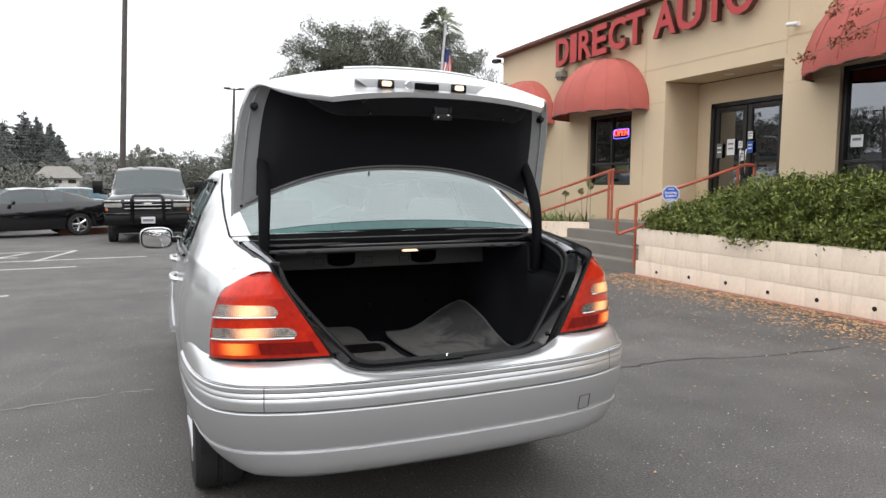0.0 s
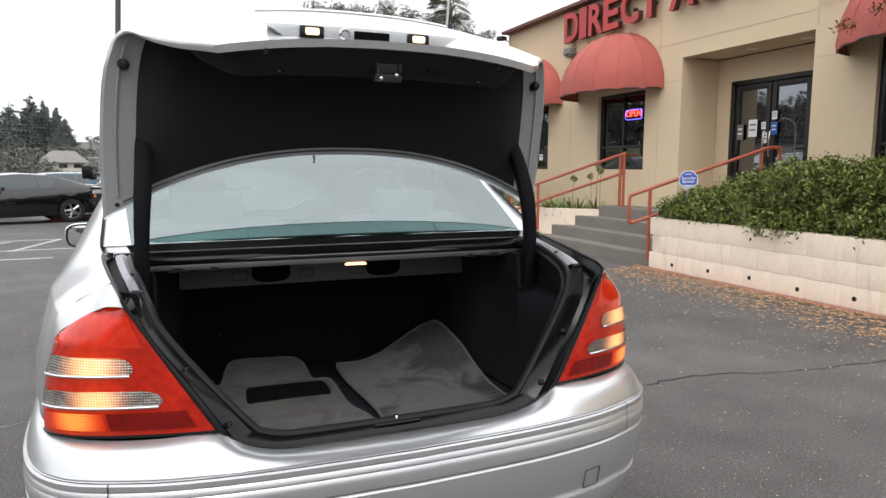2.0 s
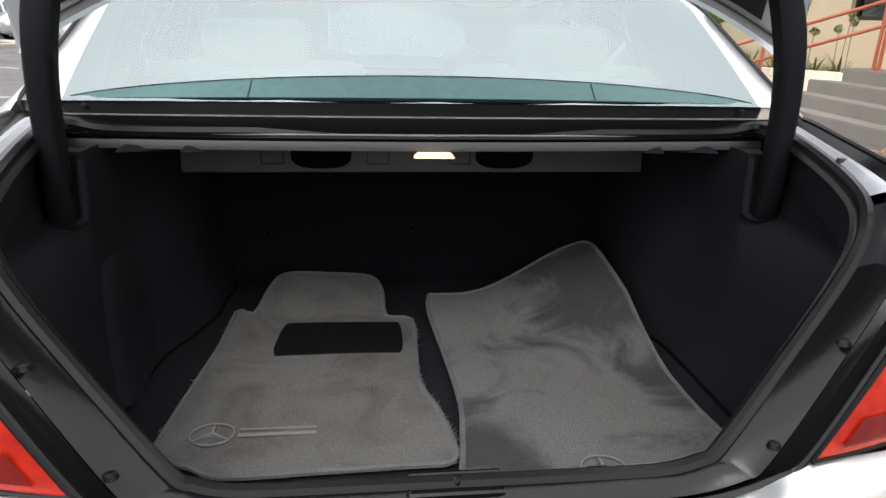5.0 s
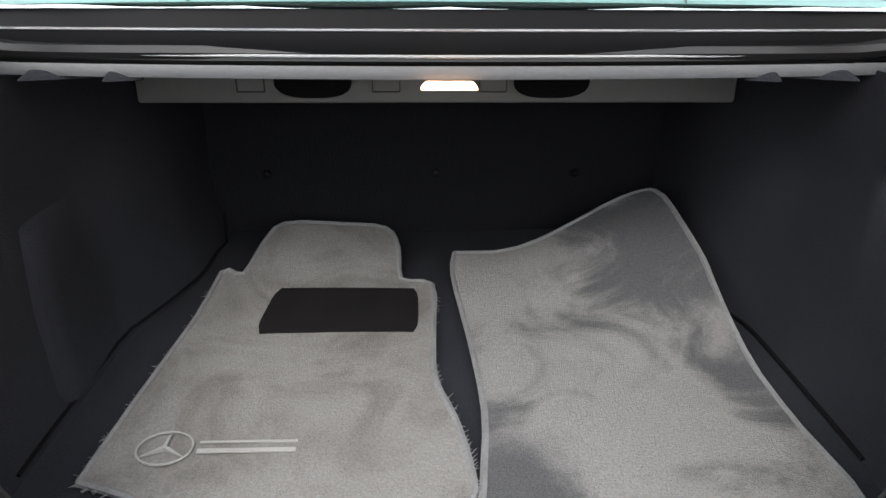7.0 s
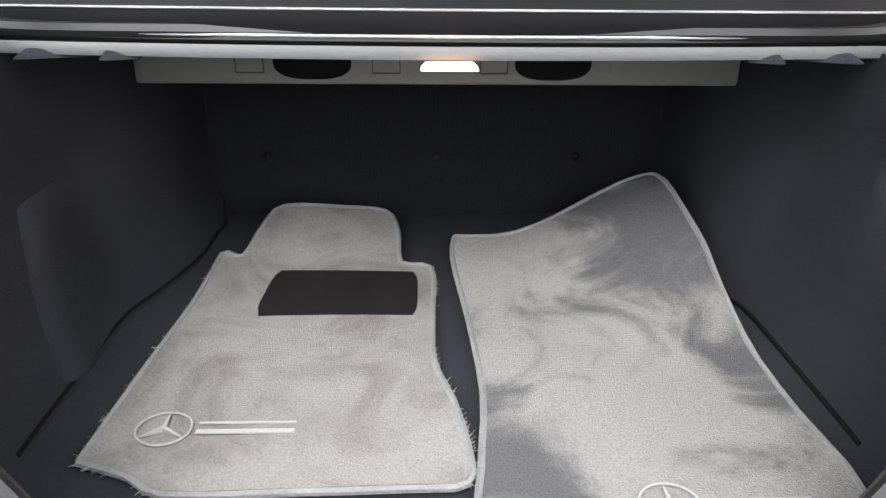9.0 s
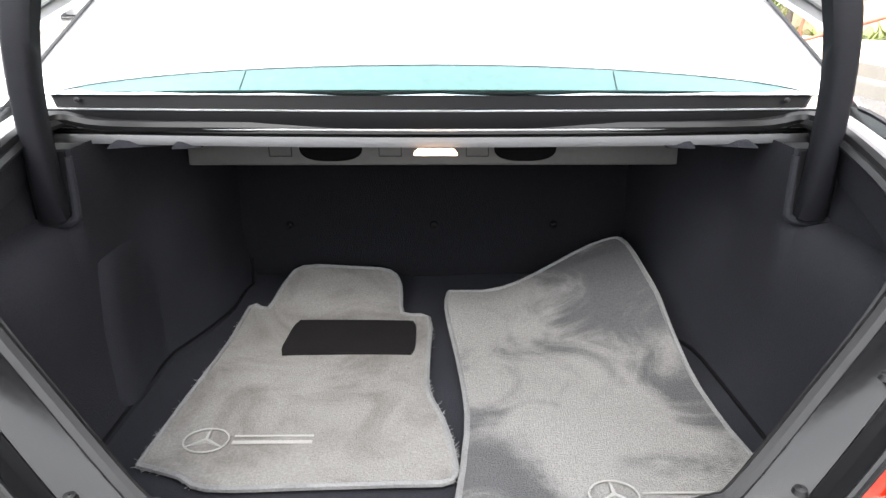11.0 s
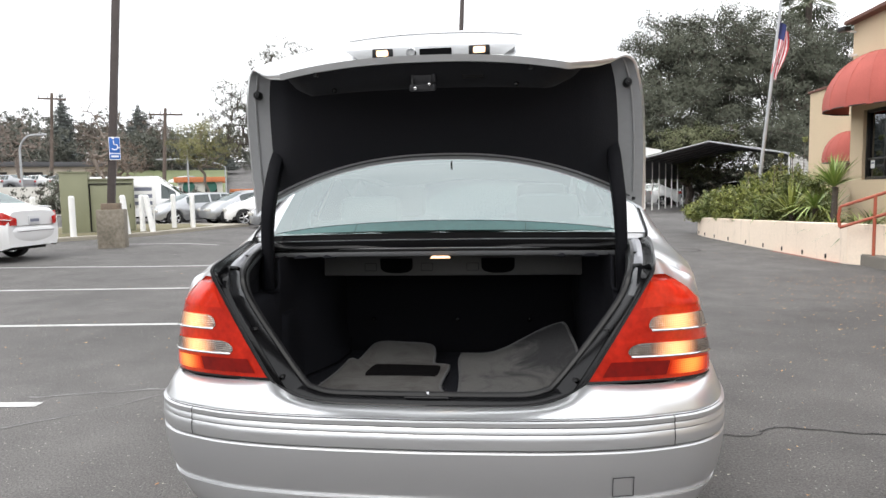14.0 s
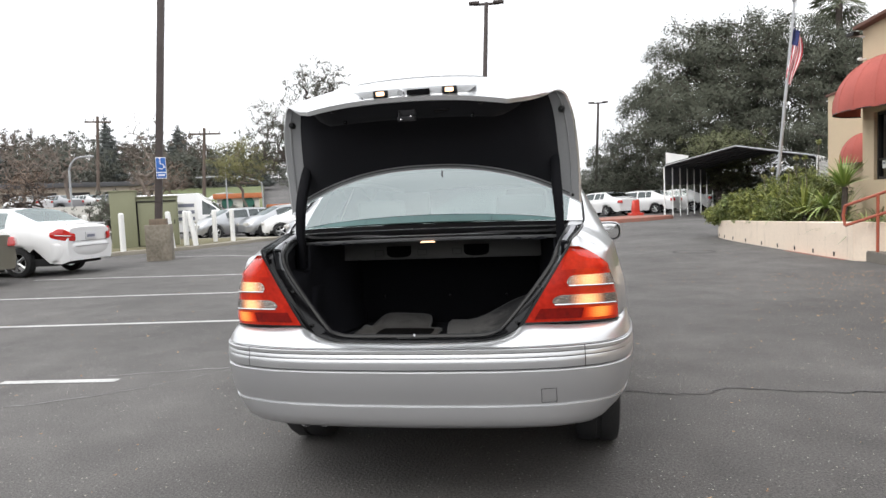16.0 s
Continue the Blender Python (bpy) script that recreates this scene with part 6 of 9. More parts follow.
struct("roof_trim", bm, "fascia", "brown metal roof edge", "trim")
bm = B()
box(bm, (FX + 4.5, 3.45, 0.60), (8.5, 18.4, 0.12))
struct("floor_inside", bm, "room", "dark shop floor", "floor")
bm = B()
for yy in (7.60, 4.72, 10.2, 0.2):
    box(bm, (FX - 0.001, yy, 3.75 if yy in (4.72,) else 2.2), (0.006, 0.012, 1.3 if yy in (4.72,) else 4.3))
for a, b, z in ((4.75, 12.9, 3.30), (-6, 4.7, 3.34), (7.1, 7.9, 2.72), (9.3, 11.0, 2.72), (3.95, 4.7, 2.72)):
    box(bm, (FX - 0.001, (a + b) / 2, z), (0.006, b - a, 0.012))
struct("stucco_joint", bm, "stucco_joint", "shallow control joints in the stucco", "trim")
# lower wing behind the far corner
bm = B()
box(bm, (8.05, 15.0, 1.75), (0.25, 4.2, 3.7))
box(bm, (10.1, 16.98, 1.75), (4.0, 0.25, 3.7))
struct("wall_wing", bm, "stucco", "tan stucco wall of the lower wing", "wall")
bm = B()
box(bm, (8.04, 15.0, 3.63), (0.32, 4.3, 0.06), 0, 0.01)
box(bm, (10.0, 16.98, 3.63), (4.0, 0.32, 0.06), 0, 0.01)
struct("wing_trim", bm, "fascia", "brown roof edge of the lower wing", "trim")


def window(name, y0, y1, z0, z1, cols, sill_at):
    w = thing(name, "dark bronze-framed shop window with tinted glass", "window", kind="structure")
    x = FX + 0.10
    for nm, c, s in (("frame_side", (x, y0 + 0.03, (z0 + z1) / 2), (0.08, 0.06, z1 - z0)), ("frame_side", (x, y1 - 0.03, (z0 + z1) / 2), (0.08, 0.06, z1 - z0)),
                     ("frame_head", (x, (y0 + y1) / 2, z1 - 0.03), (0.078, y1 - y0 - 0.12, 0.06)), ("frame_sill", (x, (y0 + y1) / 2, z0 + 0.03), (0.078, y1 - y0 - 0.12, 0.06))):
        part(nm, box(B(), c, s, 0, 0.006), "frame_dark", w)
    part("transom_bar", box(B(), (x, (y0 + y1) / 2, sill_at), (0.06, y1 - y0 - 0.12, 0.045), 0, 0.005), "frame_dark", w)
    for k in range(1, cols):
        yy = y0 + (y1 - y0) * k / cols
        part("mullion", box(B(), (x, yy, (z0 + z1) / 2), (0.058, 0.045, z1 - z0 - 0.12), 0, 0.005), "frame_dark", w)
    for k in range(cols):
        ya, yb = y0 + (y1 - y0) * k / cols + 0.02, y0 + (y1 - y0) * (k + 1) / cols - 0.02
        for za, zb in ((z0 + 0.05, sill_at), (sill_at, z1 - 0.05)):
            ob = part("pane", box(B(), (x + 0.01, (ya + yb) / 2, (za + zb) / 2), (0.006, yb - ya, zb - za)), "house_glass", w)
            ob.visible_shadow = False
    return w


window("window_1", *WIN[1], 2, 1.72)
window("window_2", *WIN[0], 2, 1.72)
window("window_3", *WIN[2], 3, 1.62)
bm = B()
for k in range(9):
    box(bm, (FX + 0.22, 11.72, 2.55 - 0.045 * k), (0.04, 1.15, 0.006), 0, 0, 0)
single("window_blind", bm, "blind", "grey slatted blind behind the shop window", "blind")
for yy, zz, w, h in ((3.72, 1.88, 0.16, 0.15), (12.2, 1.62, 0.14, 0.16), (11.5, 1.58, 0.14, 0.13)):
    bm = B()
    box(bm, (FX + 0.102, yy, zz), (0.004, w, h))
    s = single("window_notice", bm, "paper", "small white notice on the shop window", "notice", "notices on the glass")
    part("writing_bar", box(B(), (FX + 0.099, yy, zz + 0.02), (0.002, w * 0.7, h * 0.22)), "plate_bar", s)

# glazed double door in the recess
DX = FX + 0.80
door = thing("door_1", "dark-framed glass double door of the shop, closed", "door", kind="structure")
for nm, c, s in (("frame_jamb", (DX, 6.765, 1.68), (0.10, 0.07, 2.02)), ("frame_jamb", (DX, 5.345, 1.68), (0.10, 0.07, 2.02)), ("frame_head", (DX, 6.055, 2.655), (0.10, 1.49, 0.07))):
    part(nm, box(B(), c, s, 0, 0.006), "frame_dark", door)
for ya, yb in ((6.06, 6.73), (5.38, 6.05)):
    leaf = new("door_leaf")
    leaf.parent = door
    for c, s in (((DX, ya + 0.045, 1.65), (0.05, 0.08, 1.92)), ((DX, yb - 0.045, 1.65), (0.05, 0.08, 1.92)), ((DX, (ya + yb) / 2, 2.57), (0.05, yb - ya - 0.17, 0.08)), ((DX, (ya + yb) / 2, 0.78), (0.05, yb - ya - 0.17, 0.18))):
        part("stile", box(B(), c, s, 0, 0.006), "frame_dark", leaf)
    ob = part("pane", box(B(), (DX + 0.005, (ya + yb) / 2, 1.70), (0.006, yb - ya - 0.16, 1.66)), "house_glass", leaf)
    ob.visible_shadow = False
    hy = ya + 0.05 if ya > 6 else yb - 0.05
    part("pull_handle", tube(B(), smooth_path([(DX - 0.03, hy, 1.50), (DX - 0.08, hy, 1.54), (DX - 0.08, hy, 1.86), (DX - 0.03, hy, 1.90)], 4), 0.012, 8), "chrome", leaf)
for yy, zz, w, h, m in ((6.36, 1.95, 0.16, 0.26, "paper"), (6.16, 1.98, 0.08, 0.11, "paper"), (6.13, 1.80, 0.09, 0.16, "paper"), (5.97, 1.93, 0.11, 0.18, "hc_blue"), (5.97, 2.12, 0.09, 0.12, "paper"), (6.60, 1.90, 0.12, 0.24, "blind")):
    bm = B()
    box(bm, (DX - 0.032, yy, zz), (0.004, w, h))
    s = single("door_notice", bm, m, "small notice stuck on the shop door", "notice", "notices on the door")
    for k in range(2):
        part("writing_bar", box(B(), (DX - 0.035, yy, zz + h * (0.2 - 0.3 * k)), (0.002, w * 0.7, h * 0.10)), "plate_bar" if m == "paper" else "paper", s)
for yy in (6.1, 5.2):
    bm = B()
    lathe(bm, [(0.001, 3.058), (0.07, 3.056), (0.08, 3.064)], 16, "z", (FX + 0.4, yy, 0))
    single("ceiling_light", bm, "paper", "small round light in the recess ceiling", "ceiling light", "recess lights")


def awning(yc, x0=FX, ry=1.22, rx=0.82, rz=1.0, zb=2.70, gores=8, along_y=True):
    aw = thing("dome_awning", "faded red canvas dome awning on the stucco wall", "awning", "dome awnings")
    for k in range(gores):
        a0, a1 = math.pi * k / gores, math.pi * (k + 1) / gores
        bm = B()
        rows = []
        for t in np.linspace(0, 0.995, 12):
            c, s = math.cos(t * math.pi / 2), math.sin(t * math.pi / 2)
            row = []
            for f in np.linspace(0, 1, 5):
                a = a0 + (a1 - a0) * f
                q = 1 - 0.018 * math.sin(math.pi * f)
                row.append((x0 - rx * math.sin(a) * c * q, yc - ry * math.cos(a) * c * q, zb + rz * s * (1 - 0.01 * math.sin(math.pi * f))))
            rows.append(row)
        low = [(p[0], p[1], zb - 0.07) for p in rows[0]]
        sheet(bm, [low] + rows)
        part("canvas_panel", bm, "awning", aw, smooth=50)
    for k in range(gores + 1):
        a = math.pi * k / gores
        pts = [(x0 - rx * math.sin(a) * math.cos(t) * 1.003, yc - ry * math.cos(a) * math.cos(t) * 1.003, zb + rz * math.sin(t)) for t in np.linspace(0, 1.5, 9)]
        part("seam", tube(B(), pts, 0.005, 5), "awning_seam", aw)
    rim_pts = [(x0 - rx * math.sin(a) * 0.985, yc - ry * math.cos(a) * 0.985, zb - 0.06) for a in np.linspace(0, math.pi, 25)]
    part("rim_tube", tube(B(), rim_pts, 0.012, 6), "frame_dark", aw)
    return aw


awning(8.72, FX, 1.24, 0.92)
awning(11.75, FX, 1.24, 0.92)
awning(2.26, FX, 2.06, 1.05, 1.30, 2.74, 12)
awning(15.0, 7.925, 0.72, 0.48, 0.66, 1.80, 6)

# raised sign letters, each a thing of its own
LETTERS = (("D", 10.26, 0.485), ("I", 9.735, 0.235), ("R", 9.435, 0.44), ("E", 8.98, 0.45), ("C", 8.475, 0.49), ("T", 7.99, 0.53), ("A", 7.255, 0.54), ("U", 6.70, 0.54), ("T", 6.15, 0.50), ("O", 5.69, 0.54))
for ch, yy, wide in LETTERS:
    me = text_mesh(ch, 0.53, 0.10, 1.0, 0.020)
    xs = [v.co.x for v in me.vertices]
    k = wide / (max(xs) - min(xs))
    me.transform(Matrix.Translation((-min(xs) * k, 0, 0)) @ Matrix.Diagonal((k, 1, 1, 1)))
    me.transform(Matrix(((0, 0, -1, FX - 0.115), (-1, 0, 0, yy), (0, 1, 0, 3.80), (0, 0, 0, 1))))
    me.materials.append(M["sign_red"])
    me.materials.append(M["sign_side"])
    for p in me.polygons:
        p.material_index = 0 if abs(p.normal.x) > 0.7 else 1
    ob = new("sign_letter", me)
    tagged(ob, "raised red sign letter with dark edges on the stucco wall", "sign letter", "letters of the shop sign")
    part("standoff", box(B(), (FX - 0.034, yy - wide / 2, 4.02), (0.062, 0.05, 0.05)), "sign_side", ob)

# neon sign behind the window
neon = thing("neon_sign", "lit red and blue neon sign in the shop window", "neon sign")
me = text_mesh("OPEN", 0.115, 0.016, 1.0, -0.002)
xs = [v.co.x for v in me.vertices]
me.transform(Matrix(((0, 0, -1, FX + 0.052), (-1, 0, 0, 8.32 + (max(xs) + min(xs)) / 2 - 0.02), (0, 1, 0, 2.238), (0, 0, 0, 1))))
me.materials.append(M["neon_red"])
leafy("red_letters", me, neon, "glowing red letters")
part("blue_tube", tube(B(), [(FX + 0.055, 8.30 + 0.225 * math.copysign(abs(math.cos(a)) ** 0.3, math.cos(a)), 2.275 + 0.085 * math.copysign(abs(math.sin(a)) ** 0.3, math.sin(a))) for a in np.linspace(0, 2 * math.pi, 33)], 0.007, 6, False), "neon_blue", neon, "glowing blue border tube")
part("back_plate", box(B(), (FX + 0.075, 8.30, 2.275), (0.012, 0.48, 0.20), 0, 0.004), "plastic", neon)

# wall fittings
wl_ = thing("wall_light", "grey box wall light under the sign", "wall light")
part("housing", box(B(), (FX - 0.09, 10.15, 3.62), (0.18, 0.24, 0.13), 0, 0.015, 0, 0.85), "concrete", wl_)
part("lens", box(B(), (FX - 0.08, 10.15, 3.535), (0.14, 0.18, 0.05), 0, 0.01), "blind", wl_)
for yy, zz in ((12.75, 3.80), (4.55, 3.45), (13.9, 2.85)):
    x = FX if yy < 13 else 7.92
    cm = thing("security_camera", "white security camera on a wall bracket", "security camera", "security cameras")
    part("bracket", tube(B(), [(x, yy, zz), (x - 0.12, yy, zz - 0.02)], 0.018, 8), "white_paint", cm)
    part("barrel", tube(B(), [(x - 0.10, yy + 0.10, zz + 0.02), (x - 0.14, yy - 0.10, zz - 0.01)], 0.028, 10), "white_paint", cm)
fl = thing("flood_light", "small dark flood light on the roof corner", "flood light")
part("arm", tube(B(), [(FX, 12.8, 4.25), (FX - 0.15, 12.85, 4.30)], 0.02, 6), "white_paint", fl)
part("head", box(B(), (FX - 0.20, 12.88, 4.33), (0.16, 0.20, 0.09), 20, 0.02), "frame_dark", fl)

# ---- steps, planters and rails ----
for k, (x0, yl) in enumerate(((5.50, 9.45), (5.80, 9.10), (6.10, 8.75), (6.40, 8.40))):
    bm = B()
    slab(bm, [(x0, 5.82), (7.0, 5.82), (7.0, yl - 0.02), (x0 + 0.02, yl), (x0, yl - 0.03)], 0.172 * k if k else -0.05, 0.172 * (k + 1), 0.012)
    struct("step_%d" % (k + 1), bm, "concrete", "worn grey concrete step", "step")
bm = B()
box(bm, (7.34, 5.915, 0.62), (0.70, 2.40, 0.13), 0, 0.004)
struct("landing", bm, "concrete", "grey concrete landing at the door", "landing")

wall_r = thing("planter_wall", "cream-painted low block wall with stains and weep holes", "planter", kind="structure")
PX0, PX1 = 5.44, 5.64
rows = ((-0.05, 0.228), (0.233, 0.458), (0.463, 0.690))
block_mesh = None
for row, (z0, z1) in enumerate(rows):
    part("course", box(B(), (6.30, 5.70, (z0 + z1) / 2), (1.30, 0.20, z1 - z0), 0, 0.006), "planter", wall_r)
    for k in range(25):
        y = 5.60 - 0.397 * k - (0.198 if row % 2 else 0)
        if block_mesh is None:
            block = part("block", box(B(), (0, 0, 0), (PX1 - PX0, 0.3960, 0.2270), 0, 0.0025), "planter", wall_r)
            block_mesh = block.data
        else:
            block = new("block", block_mesh)
            block.parent = wall_r
        block.location = ((PX0 + PX1) / 2, y, (z0 + z1) / 2 if row else z1 - 0.113)
part("joint", box(B(), ((PX0 + PX1) / 2 + 0.003, 0.90, 0.3), (PX1 - PX0 - 0.008, 9.7, 0.7)), "planter_joint", wall_r)
for k in range(11):
    part("weep_hole", lathe(B(), [(0.001, PX0 - 0.002), (0.024, PX0 - 0.003), (0.026, PX0 + 0.004)], 10, "x", (0, 5.35 - 0.62 * k, 0.105 + 0.012 * (k % 3))), "dark_gap", wall_r)
bm = B()
box(bm, (6.30, 0.80, 0.55), (1.32, 9.6, 0.10))
struct("planter_soil", bm, "soil", "dark planting soil", "soil")
struct("red_kerb_line", box(B(), (5.385, 3.3, 0.010), (0.09, 5.4, 0.03), 0, 0.006), "red_kerb", "worn red-painted kerb edge at the planter", "kerb")

# curved planter beyond the steps
CURVE = smooth_path([(5.365, 9.36, 0), (5.24, 10.4, 0), (5.12, 11.6, 0), (5.00, 12.9, 0), (4.88, 14.4, 0), (4.85, 15.6, 0), (4.98, 16.5, 0), (5.6, 17.0, 0), (7.0, 17.1, 0)], 5)
wall_l = thing("curved_planter_wall", "cream-painted low curved wall with weep holes", "planter", kind="structure")


def path_wall(bm, pts, t, z0, top, far=None):
    """A wall of thickness t along a path; its top goes from top to far."""
    rows = []
    for i, p in enumerate(pts):
        z1 = top if far is None else top + (far - top) * i / (len(pts) - 1)
        d = (pts[min(i + 1, len(pts) - 1)] - pts[max(i - 1, 0)]).normalized()
        n = Vector((-d.y, d.x, 0))
        q = p - n * t
        rows.append([(p.x, p.y, z0), (p.x, p.y, z1 - 0.01), (p.x - n.x * 0.01, p.y - n.y * 0.01, z1), (q.x, q.y, z1), (q.x, q.y, z0)])
    sheet(bm, rows)
    return bm


part("wall_face", path_wall(B(), CURVE, 0.20, -0.05, 0.635, 0.36), "planter", wall_l)
part("wall_end", path_wall(B(), [Vector((5.498, 9.49, 0)), Vector((5.95, 8.98, 0)), Vector((6.52, 8.44, 0))], 0.18, 0.0, 0.625), "planter", wall_l)
for k in range(9):
    p = CURVE[3 + 3 * k]
    part("weep_hole", box(B(), (p.x - 0.001, p.y, 0.07), (0.012, 0.045, 0.075)), "dark_gap", wall_l)
bm = B()
slab(bm, [(5.62, 9.50), (5.42, 10.6), (5.24, 12.4), (5.02, 14.4), (4.99, 15.6), (5.3, 16.5), (5.8, 16.85), (7.0, 16.9), (7.0, 8.5), (6.6, 8.5)], 0.24, 0.36)
struct("curved_planter_soil", bm, "soil", "dark planting soil", "soil")
struct("red_kerb_edge", strip(B(), (5.30, 9.5), (5.06, 11.6), 0.10), "red_kerb", "worn red paint line at the curved wall", "kerb")

rail_a = thing("handrail", "red-painted steel pipe handrail at the steps", "handrail", "handrails")
A0, A1 = Vector((5.55, 8.95, 0.17)), Vector((6.62, 7.95, 0.69))
for p, h in ((A0, 0.90), (A1, 0.92), (A0.lerp(A1, 0.96), 0.90)):
    part("post", tube(B(), [(p.x, p.y, p.z - 0.05), (p.x, p.y, p.z + h)], 0.024, 8), "rail", rail_a)
e0, e1 = A0 + (A0 - A1) * 0.32, A1 + (A1 - A0) * 0.02
for h in (0.90, 0.58):
    part("pipe", tube(B(), [e0 + Vector((0, 0, h)), e1 + Vector((0, 0, h))], 0.024, 8), "rail", rail_a)
part("end_loop", tube(B(), [e0 + Vector((0, 0, 0.90)), e0 + Vector((-0.02, 0.02, 0.74)), e0 + Vector((0, 0, 0.58))], 0.024, 8), "rail", rail_a)
rail_b = thing("handrail", "red-painted steel pipe handrail beside the planter", "handrail", "handrails")
B0, B1 = Vector((5.50, 5.90, 0.17)), Vector((6.95, 5.42, 0.69))
for p, h in ((B0, 0.90), (B1, 0.90)):
    part("post", tube(B(), [(p.x, p.y, p.z - 0.05), (p.x, p.y, p.z + h)], 0.024, 8), "rail", rail_b)
e0 = B0 + (B0 - B1) * 0.16
for h in (0.90, 0.52):
    part("pipe", tube(B(), [e0 + Vector((0, 0, h)), B1 + Vector((0, 0, h))], 0.024, 8), "rail", rail_b)
part("end_bend", tube(B(), smooth_path([B1 + Vector((-0.02, 0, 0.895)), B1 + Vector((0.10, -0.02, 0.93)), B1 + Vector((0.26, -0.04, 0.93)), B1 + Vector((0.29, -0.04, 0.88)), B1 + Vector((0.29, -0.04, 0.76))], 4), 0.024, 8), "rail", rail_b)
part("end_loop", tube(B(), smooth_path([e0 + Vector((0.04, 0, 0.90)), e0 + Vector((-0.02, 0.02, 0.88)), e0 + Vector((-0.03, 0.02, 0.71)), e0 + Vector((-0.02, 0.02, 0.54)), e0 + Vector((0.04, 0, 0.52))], 4), 0.024, 8), "rail", rail_b)

# security sign on a stake
sg = thing("security_sign", "blue octagonal security sign on a stake in the shrubs", "sign", at=(5.60, 5.30, 0), turn=-38)
bm = B()
oct_ = [(0.122 * math.cos(a), 0.122 * math.sin(a)) for a in np.linspace(math.pi / 8, 2 * math.pi + math.pi / 8, 9)[:-1]]
slab(bm, oct_, -0.006, 0.006)
bmesh.ops.transform(bm, matrix=Matrix.Translation((0, 0, 1.20)) @ Euler((radians(90), 0, 0)).to_matrix().to_4x4(), verts=bm.verts)
part("plate", bm, "paper", sg)
bm = B()
slab(bm, [(x * 0.9, y * 0.9) for x, y in oct_], 0.0062, 0.009)
bmesh.ops.transform(bm, matrix=Matrix.Translation((0, 0, 1.20)) @ Euler((radians(90), 0, 0)).to_matrix().to_4x4(), verts=bm.verts)
part("blue_face", bm, "sec_blue", sg)
for word, z, h in (("Security", 1.204, 0.036), ("System", 1.160, 0.036)):
    me = text_mesh(word, h, 0.002, 1.0, 0.001)
    xs = [v.co.x for v in me.vertices]
    me.transform(Matrix.Translation((-(max(xs) + min(xs)) / 2, -0.0112, z)) @ Euler((radians(90), 0, 0)).to_matrix().to_4x4())
    me.materials.append(M["paper"])
    leafy("lettering", me, sg)
for z, w in ((1.268, 0.08), (1.128, 0.12), (1.112, 0.09)):
    part("writing_bar", box(B(), (0, -0.0105, z), (w, 0.002, 0.010)), "paper", sg)
part("stake", tube(B(), [(0, 0.012, 0.55), (0, 0.012, 1.28)], 0.010, 6), "pole_grey", sg)

# shrubs over the planter
rng = random.Random(11)
for k, (x, y, rx, ry, h) in enumerate(((5.92, 5.20, 0.44, 0.52, 1.04), (6.02, 4.50, 0.54, 0.62, 1.24), (5.92, 3.70, 0.54, 0.64, 1.38), (6.12, 2.95, 0.60, 0.66, 1.44), (5.98, 2.15, 0.55, 0.70, 1.47), (6.15, 1.25, 0.62, 0.80, 1.48), (6.05, 0.1, 0.6, 0.9, 1.48), (6.1, -1.3, 0.6, 0.9, 1.48), (6.45, 3.8, 0.5, 0.8, 1.42))):
    sh = thing("shrub", "dense green low shrub spilling over the planter wall", "shrub", "shrubs in the planter")
    top, base = h, 0.56
    bl = []
    for q in range(7):
        a = 2 * math.pi * q / 7
        bl.append((x + 0.55 * rx * math.cos(a), y + 0.55 * ry * math.sin(a), base + (top - base) * rng.uniform(0.42, 0.62), 0.50 * rx, 0.50 * ry, (top - base) * 0.46))
    bl.append((x, y, base + (top - base) * 0.6, 0.65 * rx, 0.65 * ry, (top - base) * 0.45))
    # low fringe along the wall top, one clump hanging over it
    bl += [(5.56, y + 0.30 * ry * q, 0.80, 0.13, 0.24, 0.12) for q in range(-2, 3)]
    if k == 2:
        bl += [(5.44, y + 0.10 + 0.16 * q, 0.74 - 0.03 * (q % 2), 0.13, 0.15, 0.13) for q in range(-1, 2)]
    leafy("foliage", leaves("foliage", bl, 19000, 0.027, "shrub", 20 + k, 0.74, 0.30, 0.10, 0.0, 0.40), sh)
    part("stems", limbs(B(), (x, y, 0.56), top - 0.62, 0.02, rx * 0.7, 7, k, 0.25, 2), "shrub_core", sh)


def rosette(name, label, x, y, z, n, length, width, mat, droop=0.5, seed=1, trunk=0.0, rise=0.9, group=""):
    """A tuft of strap leaves, upright in the middle and arching outside."""
    rng = random.Random(seed)
    t = thing(name, label, "plant", group)
    if trunk:
        part("stem", tube(B(), [(x, y, z - 0.1), (x + 0.02, y, z + trunk)], [0.06, 0.05], 8), "bark", t)
    vs, fs = [], []
    for k in range(n):
        a, lift = rng.uniform(0, 2 * math.pi), rng.uniform(0.05, rise)
        ln, w = length * rng.uniform(0.6, 1.1), width * rng.uniform(0.7, 1.2)
        d, s = Vector((math.cos(a), math.sin(a), 0)), Vector((-math.sin(a), math.cos(a), 0))
        prev = None
        for i in range(5):
            f = i / 4
            r = ln * f * math.cos(lift * 1.3) * (1 + 0.2 * f)
            h = ln * f * math.sin(lift * 1.3 + 0.25) - droop * ln * f * f * (1 - lift * 0.7)
            p = Vector((x, y, z + trunk)) + d * r + Vector((0, 0, h))
            ww = w * (1 - f ** 2) + 0.002
            vs += [tuple(p + s * ww + Vector((0, 0, 0.3 * ww))), tuple(p - s * ww + Vector((0, 0, 0.3 * ww)))]
            b = len(vs)
            if prev:
                fs.append((prev[0], prev[1], b - 1, b - 2))
            prev = (b - 2, b - 1)
    me = bpy.data.meshes.new("leaf_tuft")
    me.from_pydata(vs, [], fs)
    me.materials.append(M[mat])
    leafy("leaf_tuft", me, t)
    return t


